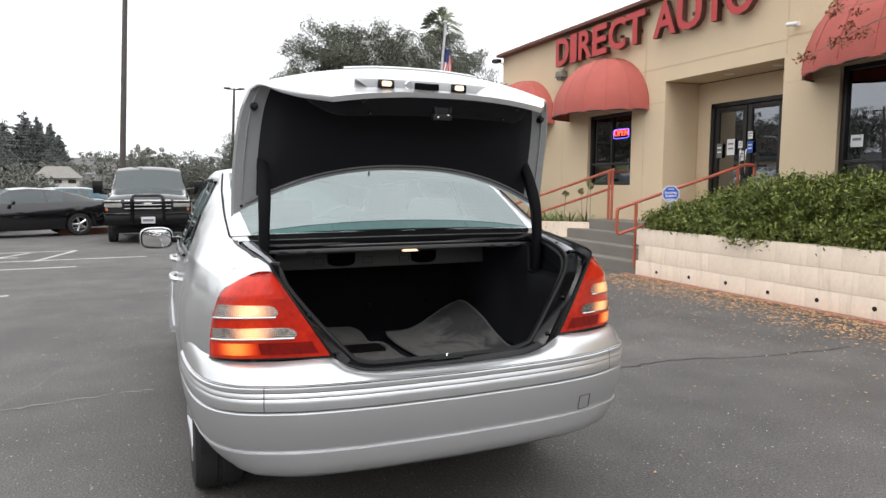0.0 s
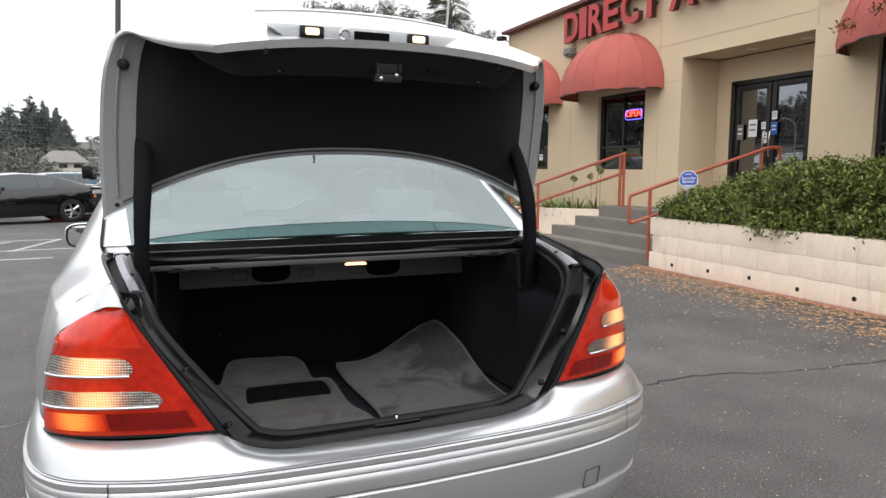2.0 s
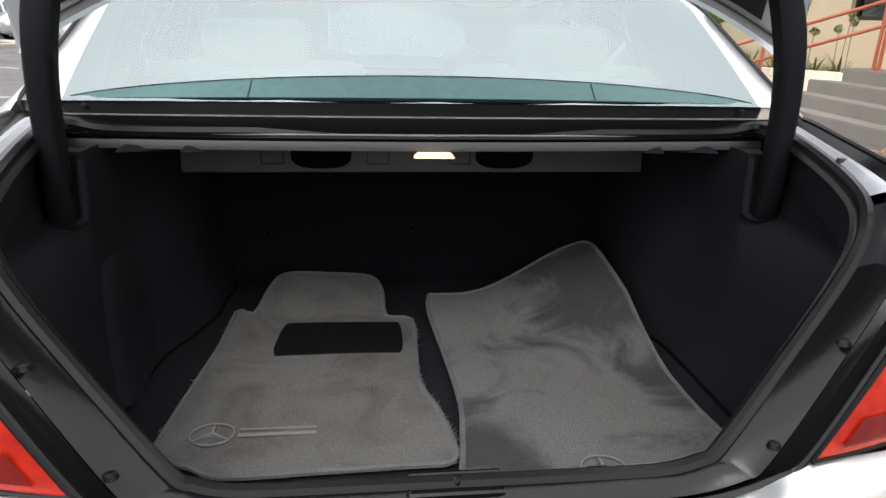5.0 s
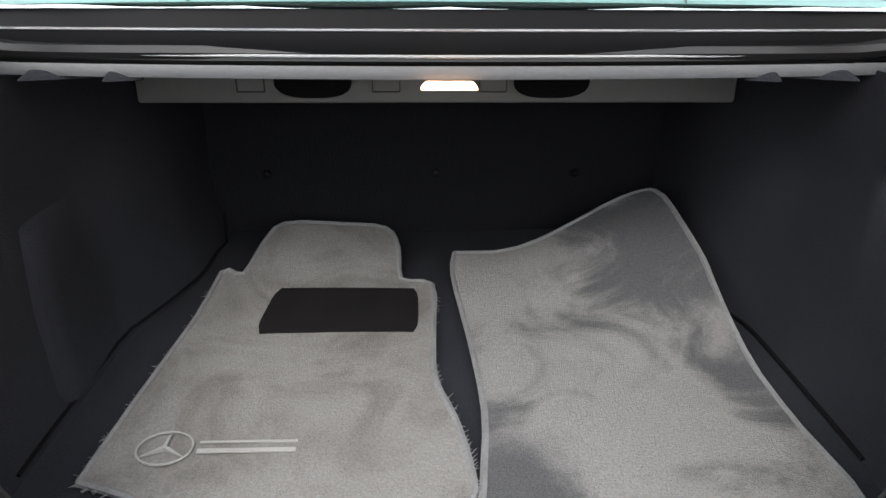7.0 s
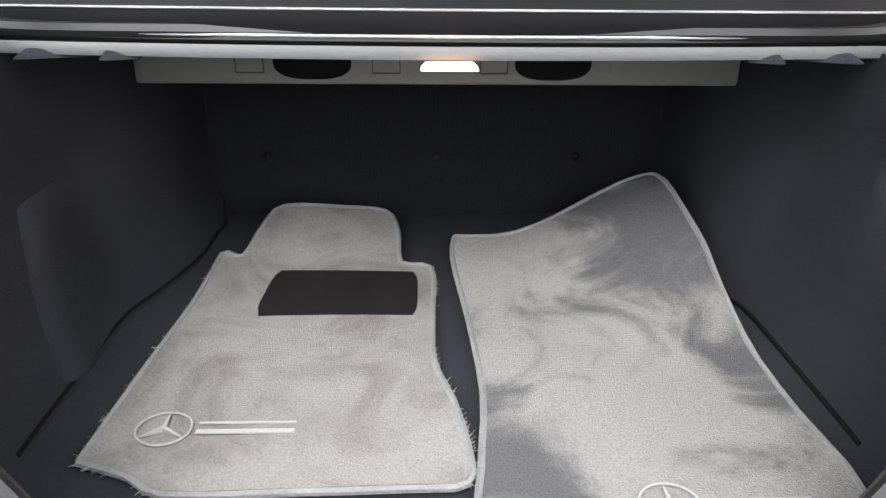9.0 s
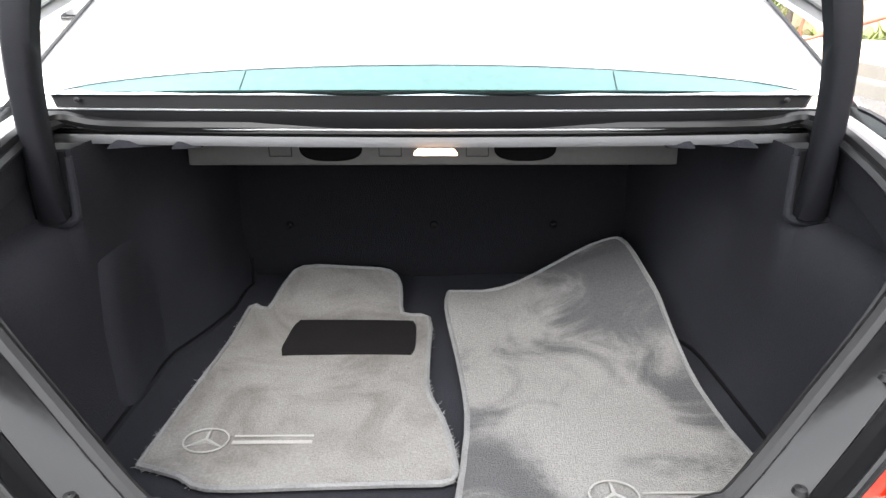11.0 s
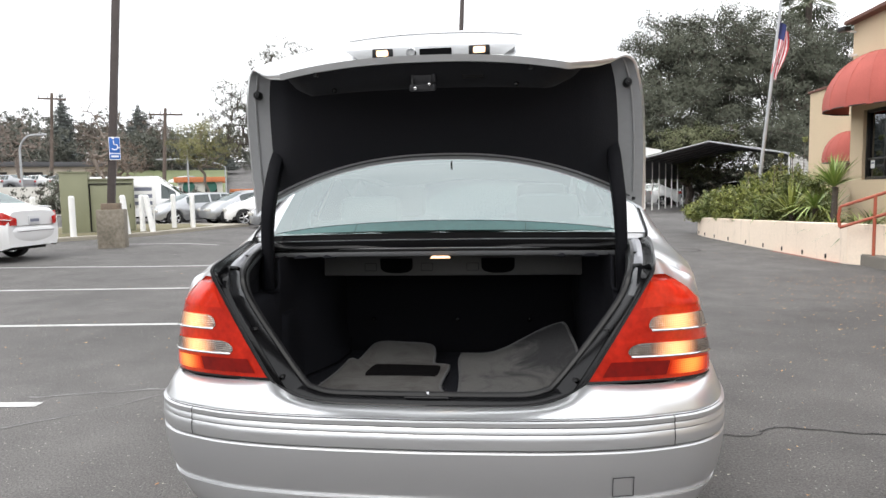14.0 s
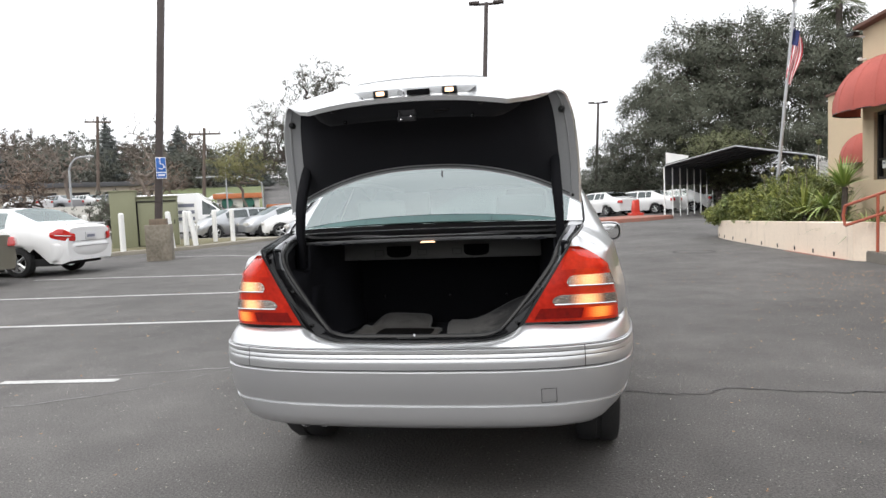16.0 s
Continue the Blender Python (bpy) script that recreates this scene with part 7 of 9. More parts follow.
for k, (x, y) in enumerate(((5.75, 9.75), (6.15, 9.55), (5.65, 10.5), (6.2, 10.3), (5.6, 11.3), (6.0, 11.9), (6.5, 9.1), (6.75, 8.9), (6.35, 9.35), (6.05, 9.15), (6.6, 9.5), (5.9, 10.0))):
    rosette("strap_leaf_plant", "clump of green strap leaves in the curved planter", x, y, 0.46, 46, 0.55, 0.018, "strap", 0.75, 40 + k, 0, 0.95, "strap-leaved clumps")
rosette("yucca", "spiky bright green yucca in the curved planter", 5.92, 11.1, 0.46, 120, 0.62, 0.018, "yucca", 0.25, 60, 0.74, 1.15, "yuccas")
rosette("yucca", "spiky green yucca in the curved planter", 5.74, 11.45, 0.46, 70, 0.70, 0.020, "yucca", 0.75, 61, 0.34, 0.9, "yuccas")
rosette("yucca", "spiky green yucca in the curved planter", 5.58, 12.1, 0.46, 80, 0.78, 0.022, "bush", 0.35, 62, 0.20, 1.15, "yuccas")
for k, (x, y, r, h, mat) in enumerate(((5.65, 12.9, 0.60, 0.62, "strap"), (5.50, 13.8, 0.65, 0.86, "bush"), (5.42, 14.7, 0.70, 0.78, "bush"), (5.30, 15.6, 0.72, 0.74, "strap"), (6.35, 14.3, 0.80, 1.25, "bush"), (6.2, 15.6, 0.70, 1.05, "strap"),
                                           (6.3, 13.2, 0.65, 1.15, "strap"), (5.15, 16.3, 0.62, 0.52, "bush"), (4.98, 16.0, 0.38, 0.30, "bush"), (5.9, 12.4, 0.45, 0.45, "strap"))):
    sh = thing("shrub", "loose yellow-green shrub in the curved planter", "shrub", "shrubs in the curved planter")
    rng = random.Random(300 + k)
    bl = [(x + rng.uniform(0.3, 0.55) * r * math.cos(a), y + rng.uniform(0.3, 0.55) * r * math.sin(a), 0.42 + h * rng.uniform(0.30, 0.55), r * rng.uniform(0.40, 0.62), r * 0.55, h * rng.uniform(0.36, 0.56)) for a in np.linspace(0, 5.4, 7)]
    leafy("foliage", leaves("foliage", bl, 7500, 0.046, mat, 70 + k, 0.45, 0.24, 0.14), sh)
    part("stems", limbs(B(), (x, y, 0.40), h * 1.12, 0.014, r * 0.8, 10, 80 + k, 0.3, 3), "twig", sh)
for k, (x, y, s) in enumerate(((5.30, 13.0, 0.55), (5.25, 14.0, 0.7), (5.7, 14.6, 0.95), (5.2, 15.2, 0.65), (5.6, 16.2, 0.7), (6.2, 15.0, 1.0), (5.9, 13.5, 0.85), (6.5, 12.6, 0.9), (5.45, 14.35, 0.85))):
    rosette("strap_leaf_plant", "clump of green strap leaves in the curved planter", x, y, 0.50, 44, s, 0.016, "strap" if k % 3 else "yucca", 0.6, 140 + k, 0.05, 1.15, "strap-leaved clumps")
for k, (x, y, h) in enumerate(((5.5, 14.2, 1.05), (6.1, 14.0, 1.45), (6.0, 15.4, 1.25), (6.3, 13.4, 1.75), (5.6, 13.2, 1.15), (5.9, 12.8, 1.40), (6.55, 8.75, 0.75), (6.62, 8.6, 0.85), (6.3, 9.0, 0.70), (6.7, 8.85, 0.95))):
    fs = thing("seed_head", "dry flower stalk with a round seed head", "flower stalk", "dry flower stalks")
    lean_x = 0.03 * (k % 5 - 1.5)
    part("stalk", tube(B(), [(x, y, 0.42), (x + lean_x * 0.4, y + 0.02, 0.42 + h * 0.6), (x + lean_x, y + 0.03, 0.45 + h)], 0.006, 5), "twig", fs)
    leafy("head", leaves("head", [(x + lean_x, y + 0.03, 0.45 + h, 0.06, 0.06, 0.06)], 70, 0.024, "bush" if k in (3, 5) else "willow", 90 + k), fs)

# red berry branches hanging before the wall light
br = thing("bare_branch", "thin branch with reddish leaves reaching in over the awning", "branch")
bm = B()
clusters = []
for pts, reach in (([(5.5, 0.4, 2.9), (5.55, 1.6, 3.02), (5.6, 2.44, 2.95), (5.6, 2.9, 2.83), (5.6, 3.30, 2.70)], 0.42), ([(5.5, 0.6, 3.05), (5.55, 1.8, 3.22), (5.6, 2.5, 3.14), (5.6, 3.02, 3.16)], 0.55)):
    bp = smooth_path(pts, 6)
    tube(bm, bp, [0.010 - 0.008 * i / (len(bp) - 1) for i in range(len(bp))], 5)
    for q in range(int(len(bp) * (1 - reach)), len(bp), 2):
        side = Vector((0.06 * math.sin(q), 0.10 * math.cos(2.3 * q), 0.09 * math.sin(1.7 * q)))
        tube(bm, [bp[q], bp[q] + side * 0.6, bp[q] + side], [0.003, 0.002, 0.001], 4)
        clusters.append((bp[q].x + side.x * 0.7, bp[q].y + side.y * 0.7, bp[q].z + side.z * 0.7, 0.09, 0.11, 0.07))
part("twig", bm, "twig", br)
leafy("leaf_cluster", leaves("leaf_cluster", clusters, 560, 0.019, "berry", 17, 0.1), br)["kind"] = "stuff"

# fallen leaves
rng = np.random.default_rng(4)
n1_, n2_, n3_, n4_ = 5600, 1900, 700, 1700
px = np.concatenate([5.33 - np.abs(rng.normal(0, 0.40, n1_)), 5.2 - np.abs(rng.normal(0, 1.1, n2_)), rng.uniform(-6, 5, n3_), rng.uniform(-4, 5, n4_)])
py = np.concatenate([rng.uniform(-3.5, 5.9, n1_), rng.uniform(-3, 8, n2_), rng.uniform(-1.5, 14, n3_), rng.uniform(-1.0, 4.5, n4_)])
okp = ~((np.abs(px) < 0.95) & (py > 0.0) & (py < 4.6))
px, py = px[okp], py[okp]
vs, fs, chip_vs, chip_fs = [], [], [], []
for i, (x, y) in enumerate(zip(px, py)):
    a, s = rng.uniform(0, 6.28), rng.uniform(0.011, 0.027)
    chip = i > n1_ + n2_ + n3_ - 60 and rng.random() < 0.8
    if i > n1_:
        s *= 0.62 if i < n1_ + n2_ + n3_ - 60 else 0.30
    c, d = np.array((math.cos(a), math.sin(a))) * s, np.array((-math.sin(a), math.cos(a))) * s * 0.5
    z = gz(x, y) + 0.006 + (0.03 * rng.random() if i < n1_ and x > 5.0 else 0)
    h = rng.uniform(0.0, 0.6) * s
    b = len(chip_vs if chip else vs)
    (chip_vs if chip else vs).extend([(x - c[0], y - c[1], z + h * 0.6), (x + d[0], y + d[1], z), (x + c[0], y + c[1], z + h), (x - d[0], y - d[1], z + 0.2 * h)])
    (chip_fs if chip else fs).append((b, b + 1, b + 2, b + 3))
me = bpy.data.meshes.new("stone_chips")
me.from_pydata(chip_vs, [], chip_fs)
me.materials.append(M["chip"])
tagged(new("stone_chips", me), "small pale chips scattered on the asphalt", "chips", "", "stuff")
me = bpy.data.meshes.new("fallen_leaves")
me.from_pydata(vs, [], fs)
me.materials.append(M["fallen"])
tagged(new("fallen_leaves", me), "dry brown leaves lying along the planter and on the asphalt", "leaves", "", "stuff")


# ---- parked vehicles ----
SALOON = [(0.0, 0.62, 0.30, 0.68, 0.60, 0.62, 0.88, 0.54, 0.965, 0.985), (0.12, 0.74, 0.25, 0.76, 0.68, 0.70, 0.95, 0.60, 1.02, 1.045), (0.35, 0.78, 0.27, 0.82, 0.69, 0.75, 0.97, 0.64, 1.05, 1.085)] + SEDAN[3:]
COUPE = [(0.0, 0.62, 0.34, 0.70, 0.66, 0.66, 0.94, 0.60, 0.99, 1.01), (0.15, 0.74, 0.28, 0.80, 0.70, 0.74, 0.99, 0.66, 1.04, 1.06), (0.55, 0.80, 0.24, 0.86, 0.70, 0.79, 1.00, 0.68, 1.07, 1.10), (1.00, 0.80, 0.22, 0.87, 0.69, 0.80, 0.99, 0.62, 1.22, 1.26),
         (1.45, 0.80, 0.22, 0.87, 0.68, 0.80, 0.975, 0.57, 1.35, 1.39), (2.1, 0.80, 0.21, 0.87, 0.66, 0.80, 0.955, 0.56, 1.39, 1.43), (2.55, 0.80, 0.21, 0.87, 0.66, 0.80, 0.95, 0.58, 1.35, 1.39), (3.1, 0.80, 0.22, 0.865, 0.65, 0.79, 0.945, 0.68, 1.04, 1.09),
         (3.4, 0.79, 0.23, 0.86, 0.64, 0.78, 0.935, 0.72, 0.98, 1.02), (4.1, 0.76, 0.25, 0.83, 0.62, 0.76, 0.87, 0.70, 0.91, 0.94), (4.45, 0.70, 0.27, 0.77, 0.58, 0.72, 0.80, 0.66, 0.84, 0.86), (4.526, 0.62, 0.30, 0.68, 0.52, 0.64, 0.72, 0.58, 0.78, 0.79)]
WAGON = [(0.0, 0.62, 0.42, 0.72, 0.72, 0.70, 0.98, 0.58, 1.34, 1.38), (0.08, 0.72, 0.38, 0.80, 0.74, 0.77, 1.00, 0.62, 1.56, 1.60), (0.35, 0.78, 0.34, 0.84, 0.74, 0.80, 1.00, 0.64, 1.66, 1.71), (1.2, 0.80, 0.32, 0.86, 0.73, 0.81, 0.99, 0.65, 1.70, 1.75), (2.5, 0.80, 0.32, 0.86, 0.72, 0.81, 0.98, 0.64, 1.68, 1.73),
         (2.95, 0.80, 0.32, 0.86, 0.72, 0.80, 0.98, 0.65, 1.58, 1.63), (3.45, 0.79, 0.33, 0.85, 0.72, 0.79, 1.00, 0.72, 1.06, 1.12), (4.1, 0.74, 0.35, 0.80, 0.68, 0.74, 0.93, 0.66, 0.98, 1.02), (4.45, 0.62, 0.38, 0.70, 0.60, 0.62, 0.80, 0.56, 0.84, 0.87), (4.526, 0.5, 0.40, 0.55, 0.56, 0.5, 0.72, 0.45, 0.76, 0.78)]
VAN = [(0.0, 0.80, 0.40, 0.84, 0.80, 0.84, 1.20, 0.76, 2.30, 2.36), (0.1, 0.82, 0.36, 0.86, 0.80, 0.86, 1.20, 0.78, 2.42, 2.48), (2.6, 0.82, 0.36, 0.86, 0.80, 0.86, 1.20, 0.78, 2.42, 2.48), (2.75, 0.82, 0.36, 0.86, 0.80, 0.86, 1.20, 0.74, 2.26, 2.34), (3.2, 0.82, 0.36, 0.86, 0.80, 0.85, 1.20, 0.70, 1.86, 1.92), (3.75, 0.82, 0.36, 0.86, 0.80, 0.83, 1.18, 0.74, 1.28, 1.34),
       (4.2, 0.80, 0.38, 0.84, 0.78, 0.80, 1.06, 0.72, 1.14, 1.18), (4.48, 0.74, 0.40, 0.80, 0.70, 0.76, 0.98, 0.68, 1.04, 1.06), (4.526, 0.70, 0.42, 0.74, 0.66, 0.70, 0.90, 0.62, 0.96, 0.98)]
PICKUP = [(0.0, 0.78, 0.62, 0.82, 0.86, 0.82, 1.18, 0.78, 1.20, 1.205), (1.55, 0.80, 0.60, 0.84, 0.86, 0.84, 1.18, 0.80, 1.20, 1.205), (1.60, 0.80, 0.58, 0.84, 0.86, 0.84, 1.16, 0.64, 1.78, 1.84), (2.0, 0.80, 0.56, 0.84, 0.86, 0.84, 1.16, 0.66, 1.80, 1.86), (2.9, 0.80, 0.56, 0.84, 0.86, 0.83, 1.15, 0.66, 1.78, 1.84),
          (3.05, 0.80, 0.56, 0.84, 0.86, 0.83, 1.15, 0.68, 1.70, 1.77), (3.42, 0.80, 0.56, 0.84, 0.86, 0.82, 1.16, 0.74, 1.26, 1.32), (3.6, 0.80, 0.56, 0.84, 0.86, 0.82, 1.14, 0.75, 1.20, 1.26), (4.35, 0.78, 0.56, 0.82, 0.84, 0.79, 1.06, 0.72, 1.12, 1.18), (4.47, 0.76, 0.58, 0.79, 0.80, 0.77, 1.02, 0.70, 1.08, 1.13), (4.526, 0.72, 0.60, 0.75, 0.76, 0.73, 0.96, 0.66, 1.02, 1.06)]
KINDS = {  # table, side windows, screens, wheel places, wheel radius, tail z, nose z
    "saloon": (SALOON, [(1.30, 1.62), (1.66, 2.12), (2.20, 3.20)], [(0.66, 1.24), (3.05, 3.78)], (1.05, 3.76), 0.315, 0.84, 0.64),
    "coupe": (COUPE, [(1.35, 1.72), (1.78, 2.95)], [(1.0, 1.45), (2.55, 3.1)], (0.98, 3.72), 0.345, 0.86, 0.66),
    "wagon": (WAGON, [(0.45, 1.20), (1.28, 2.05), (2.12, 3.15)], [(0.0, 0.08), (2.95, 3.45)], (0.95, 3.70), 0.345, 0.95, 0.78),
    "van": (VAN, [(2.85, 3.40)], [(0.0, 0.1), (3.2, 3.75)], (0.95, 3.70), 0.34, 0.95, 0.90),
    "pickup": (PICKUP, [(1.70, 2.15), (2.22, 3.10)], [(1.55, 1.60), (3.05, 3.42)], (0.85, 3.62), 0.40, 0.95, 0.95),
}


def vehicle(name, label, kind, paint, x, y, turn, length=4.6, width=1.78, height=1.0, group="", plate=False, glass="dark_glass"):
    """A parked vehicle, its middle at (x, y), heading along its own +y turned by turn degrees."""
    table, wins, screens, axles, r, zt, zn = KINDS[kind]
    t = thing(name, label, "van" if kind == "van" else "truck" if kind == "pickup" else "car", group)
    sx, sy, sz = width / 1.728, length / 4.526, height
    rows = [(q[0] * sy, q[1] * sx, q[2] * sz, q[3] * sx, q[4] * sz, q[5] * sx, q[6] * sz, q[7] * sx, q[8] * sz, q[9] * sz) for q in table]
    car_shell(t, rows, [(a * sy, r + 0.03) for a in axles], [(a * sy, b * sy) for a, b in wins], [(a * sy, b * sy) for a, b in screens], paint, glass, None, 0.16)
    for s in (1, -1):
        for a in axles:
            wheel(t, s * 0.745 * sx, a * sy, r, 0.21, s, 5)
        tail = lerp_table(rows, 0.06 * sy)
        nose = lerp_table(rows, rows[-1][0] - 0.10)
        part("tail_lamp", box(B(), (s * (tail[2] - 0.09), 0.055 * sy, zt * sz), (0.34, 0.20, 0.19 if kind != "wagon" else 0.34), s * 30, 0.05, 0, 0.75), "car_red_lens", t)
        part("head_lamp", box(B(), (s * (nose[2] - 0.16), rows[-1][0] - 0.07, zn * sz), (0.30, 0.16, 0.13), s * -22, 0.03), "car_clear_lens", t)
        part("wing_mirror", box(B(), (s * 0.97 * sx, (screens[1][0] + 0.05) * sy, lerp_table(rows, screens[1][0] * sy)[5] + 0.06), (0.18, 0.09, 0.12), 0, 0.03), paint if paint != "beige_car" else "plastic", t)
    part("underbody", box(B(), (0, length / 2, r * 0.95), (1.45 * sx, length * 0.86, 0.16), 0, 0.02), "dark_gap", t)
    for a in axles:
        part("wheel_house", box(B(), (0, a * sy, r * 1.3), (1.2 * sx, (r + 0.02) * 1.9, r * 1.2), 0, 0.02), "dark_gap", t)
    if plate:
        pl = part("number_plate", box(B(), (0, -0.012, 0.80 * sz), (0.32, 0.02, 0.16), 0, 0.004), "plate", t)
        part("writing_bar", box(B(), (0, -0.024, 0.795 * sz), (0.24, 0.004, 0.06)), "plate_bar", pl)
    d = pose(x, y, gz(x, y), 0, 0, turn)
    t.matrix_basis = d @ Matrix.Translation((0, -length / 2, 0))
    return t


white = vehicle("parked_sedan", "white sedan with red tail lamps, parked nose away", "saloon", "white_car", -11.95, 10.95, 90, 4.75, 1.80, 1.04, "parked cars", True, "glass")
bm = B()
sheet(bm, [[((1.03 - 0.035 * min(1, p.y / 0.4)) * p.x, 0.93 * p.y - 0.03 + d * (1 - 0.9 * min(1, max(0, p.y / 0.4))), z) for p in plan if p.y < 0.40] for d, z in ((0.05, 0.70), (0.0, 0.69), (-0.02, 0.64), (-0.02, 0.60), (-0.005, 0.50), (0.03, 0.40), (0.08, 0.33), (0.20, 0.31))])
part("rear_bumper", bm, "white_car", white, smooth=50)
part("bumper_line", box(B(), (0, -0.052, 0.615), (1.06, 0.008, 0.008)), "dark_gap", white)
part("trunk_line", box(B(), (0, -0.012, 0.725), (1.10, 0.008, 0.006)), "dark_gap", white)
part("spoiler_lip", tube(B(), [(x, 0.045 + 0.06 * x * x, 1.108 - 0.05 * x * x) for x in np.linspace(-0.62, 0.62, 13)], 0.014, 6), "white_car", white)
for ob in [q for q in white.children if q.name.startswith("tail_lamp")]:
    bpy.data.objects.remove(ob)
for s in (1, -1):
    corner = smooth_path([(0.50, -0.020, 0), (0.63, -0.012, 0), (0.735, 0.050, 0), (0.785, 0.13, 0), (0.815, 0.22, 0), (0.832, 0.31, 0)], 4)
    bm = B()
    rows = []
    for v in np.linspace(0, 1, 7):
        row = []
        for i, p in enumerate(corner):
            f = i / (len(corner) - 1)
            z0, z1 = 0.735 + 0.10 * f * f, 0.885 + 0.12 * ease(f, 0.0, 0.5) - 0.07 * ease(f, 0.6, 1.0)
            n = 0.012 * math.sin(math.pi * v)
            row.append((s * (p.x + n * f), p.y - n * (1 - f), z0 + (z1 - z0) * v))
        rows.append(row)
    sheet(bm, rows)
    lens = part("tail_lamp", bm, "car_red_lens", white, "red wrap-round tail lamp", smooth=60)
    part("amber_band", tube(B(), [(s * (p.x + 0.012), p.y - 0.012, 0.845 + 0.05 * i / len(corner)) for i, p in enumerate(corner[4:17])], 0.010, 6), "car_clear_lens", lens)
vehicle("parked_sedan", "beige sedan parked beside the white sedan", "saloon", "beige_car", -12.15, 8.45, 90, 4.6, 1.8, 0.98, "parked cars")
vehicle("parked_sedan", "dark grey sedan parked behind the posts", "saloon", "grey_car", -13.6, 26.4, 138, 4.4, 1.72, 0.96, "parked cars")
vehicle("parked_sedan", "silver-grey sedan parked behind the posts", "saloon", "grey_car", -11.3, 26.6, 138, 4.6, 1.78, 1.0, "parked cars")
vehicle("parked_coupe", "white sports coupe parked behind the posts", "coupe", "white_car", -9.0, 27.2, 138, 4.4, 1.8, 0.94, "parked cars")
vehicle("parked_coupe", "glossy black muscle coupe with silver wheels", "coupe", "black_paint", -4.85, 21.1, 115, 5.0, 1.90, 1.02, "parked cars")
vehicle("parked_sedan", "silver sedan parked beside the black coupe", "saloon", "grey_car", -7.6, 23.2, 115, 4.6, 1.78, 1.04, "parked cars")
vehicle("parked_sedan", "white sedan parked in the far row", "saloon", "white_car", -9.6, 25.4, 115, 4.6, 1.78, 1.0, "parked cars")
vehicle("parked_sedan", "teal sedan parked beyond the coupe", "saloon", "teal_car", -4.6, 28.6, 100, 4.5, 1.76, 1.0, "parked cars")
vehicle("parked_sedan", "white sedan parked beyond the red kerb", "saloon", "white_car", 3.7, 39.5, 35, 4.6, 1.78, 1.0, "parked cars")
vehicle("parked_sedan", "white sedan parked beyond the red kerb", "saloon", "white_car", 6.1, 41.0, 60, 4.6, 1.78, 1.0, "parked cars")
vehicle("parked_sedan", "pearl white sedan parked near the carport", "saloon", "white_car", 8.3, 42.5, 75, 4.6, 1.78, 1.0, "parked cars")
vehicle("parked_sedan", "white sedan under the metal carport", "saloon", "white_car", 11.3, 33.2, 150, 4.6, 1.78, 1.0, "parked cars")
van = vehicle("parked_van", "white high-roofed van with dark bars of writing", "van", "white_car", -17.0, 28.2, -72, 5.2, 1.95, 0.88, "parked cars")
for k, (w, z) in enumerate(((1.0, 1.55), (1.2, 1.35), (1.1, 1.15))):
    part("writing_bar", box(B(), (0.985, 1.9, z), (0.01, w, 0.12)), "plate_bar", van)
truck = vehicle("pickup_truck", "black full-size pickup truck with a grille guard, facing the lot", "pickup", "black_paint", -1.15, 18.85, 179, 5.8, 2.03, 1.08, "parked cars")
NY = 5.80
part("grille", box(B(), (0, NY - 0.02, 0.99), (0.98, 0.08, 0.24), 0, 0.02), "plastic", truck, "black grille")
for z in (0.92, 1.01, 1.105):
    part("grille_bar", box(B(), (0, NY + 0.03, z), (1.05, 0.03, 0.060 if z > 1.06 else 0.022), 0, 0.006), "chrome", truck, "chrome grille bar")
part("badge", box(B(), (0, NY + 0.05, 1.03), (0.18, 0.02, 0.07), 0, 0.01), "car_clear_lens", truck)
part("front_bumper", box(B(), (0, NY + 0.03, 0.64), (1.95, 0.18, 0.26), 0, 0.04), "plastic", truck, "black front bumper")
for s in (1, -1):
    part("guard_upright", tube(B(), smooth_path([(s * 0.36, NY + 0.16, 0.52), (s * 0.36, NY + 0.18, 0.85), (s * 0.35, NY + 0.15, 1.16), (s * 0.28, NY + 0.06, 1.24)], 4), 0.035, 8), "plastic", truck)
    for z in (0.80, 1.08):
        part("guard_wing", tube(B(), smooth_path([(s * 0.36, NY + 0.16, z), (s * 0.80, NY + 0.13, z), (s * 0.99, NY - 0.05, z)], 4), 0.028, 8), "plastic", truck)
    part("guard_end", tube(B(), [(s * 0.97, NY - 0.02, 0.78), (s * 0.97, NY - 0.02, 1.10)], 0.028, 8), "plastic", truck)
    part("large_head_lamp", box(B(), (s * 0.77, NY - 0.03, 1.035), (0.40, 0.12, 0.17), s * -6, 0.03), "car_clear_lens", truck, "clear rectangular head lamp")
    part("amber_lamp", box(B(), (s * 0.93, NY - 0.06, 0.90), (0.12, 0.10, 0.07), s * -20, 0.01), "far_orange", truck)
    part("tow_mirror", box(B(), (s * 1.24, 4.15, 1.44), (0.24, 0.12, 0.34), 0, 0.04), "plastic", truck)
    part("mirror_arm", tube(B(), [(s * 0.90, 4.10, 1.36), (s * 1.20, 4.15, 1.40)], 0.03, 6), "plastic", truck)
    part("wiper", tube(B(), [(s * 0.1 - 0.28, 4.44, 1.36), (s * 0.1 + 0.30, 4.43, 1.35)], 0.012, 5), "plastic", truck)
part("guard_bar", tube(B(), [(-0.28, NY + 0.06, 1.24), (0.28, NY + 0.06, 1.24)], 0.035, 8), "plastic", truck)
pl = part("number_plate", box(B(), (0, NY + 0.135, 0.64), (0.31, 0.02, 0.16), 0, 0.004), "plate", truck)
part("writing_bar", box(B(), (0, NY + 0.148, 0.635), (0.24, 0.004, 0.06)), "plate_bar", pl)

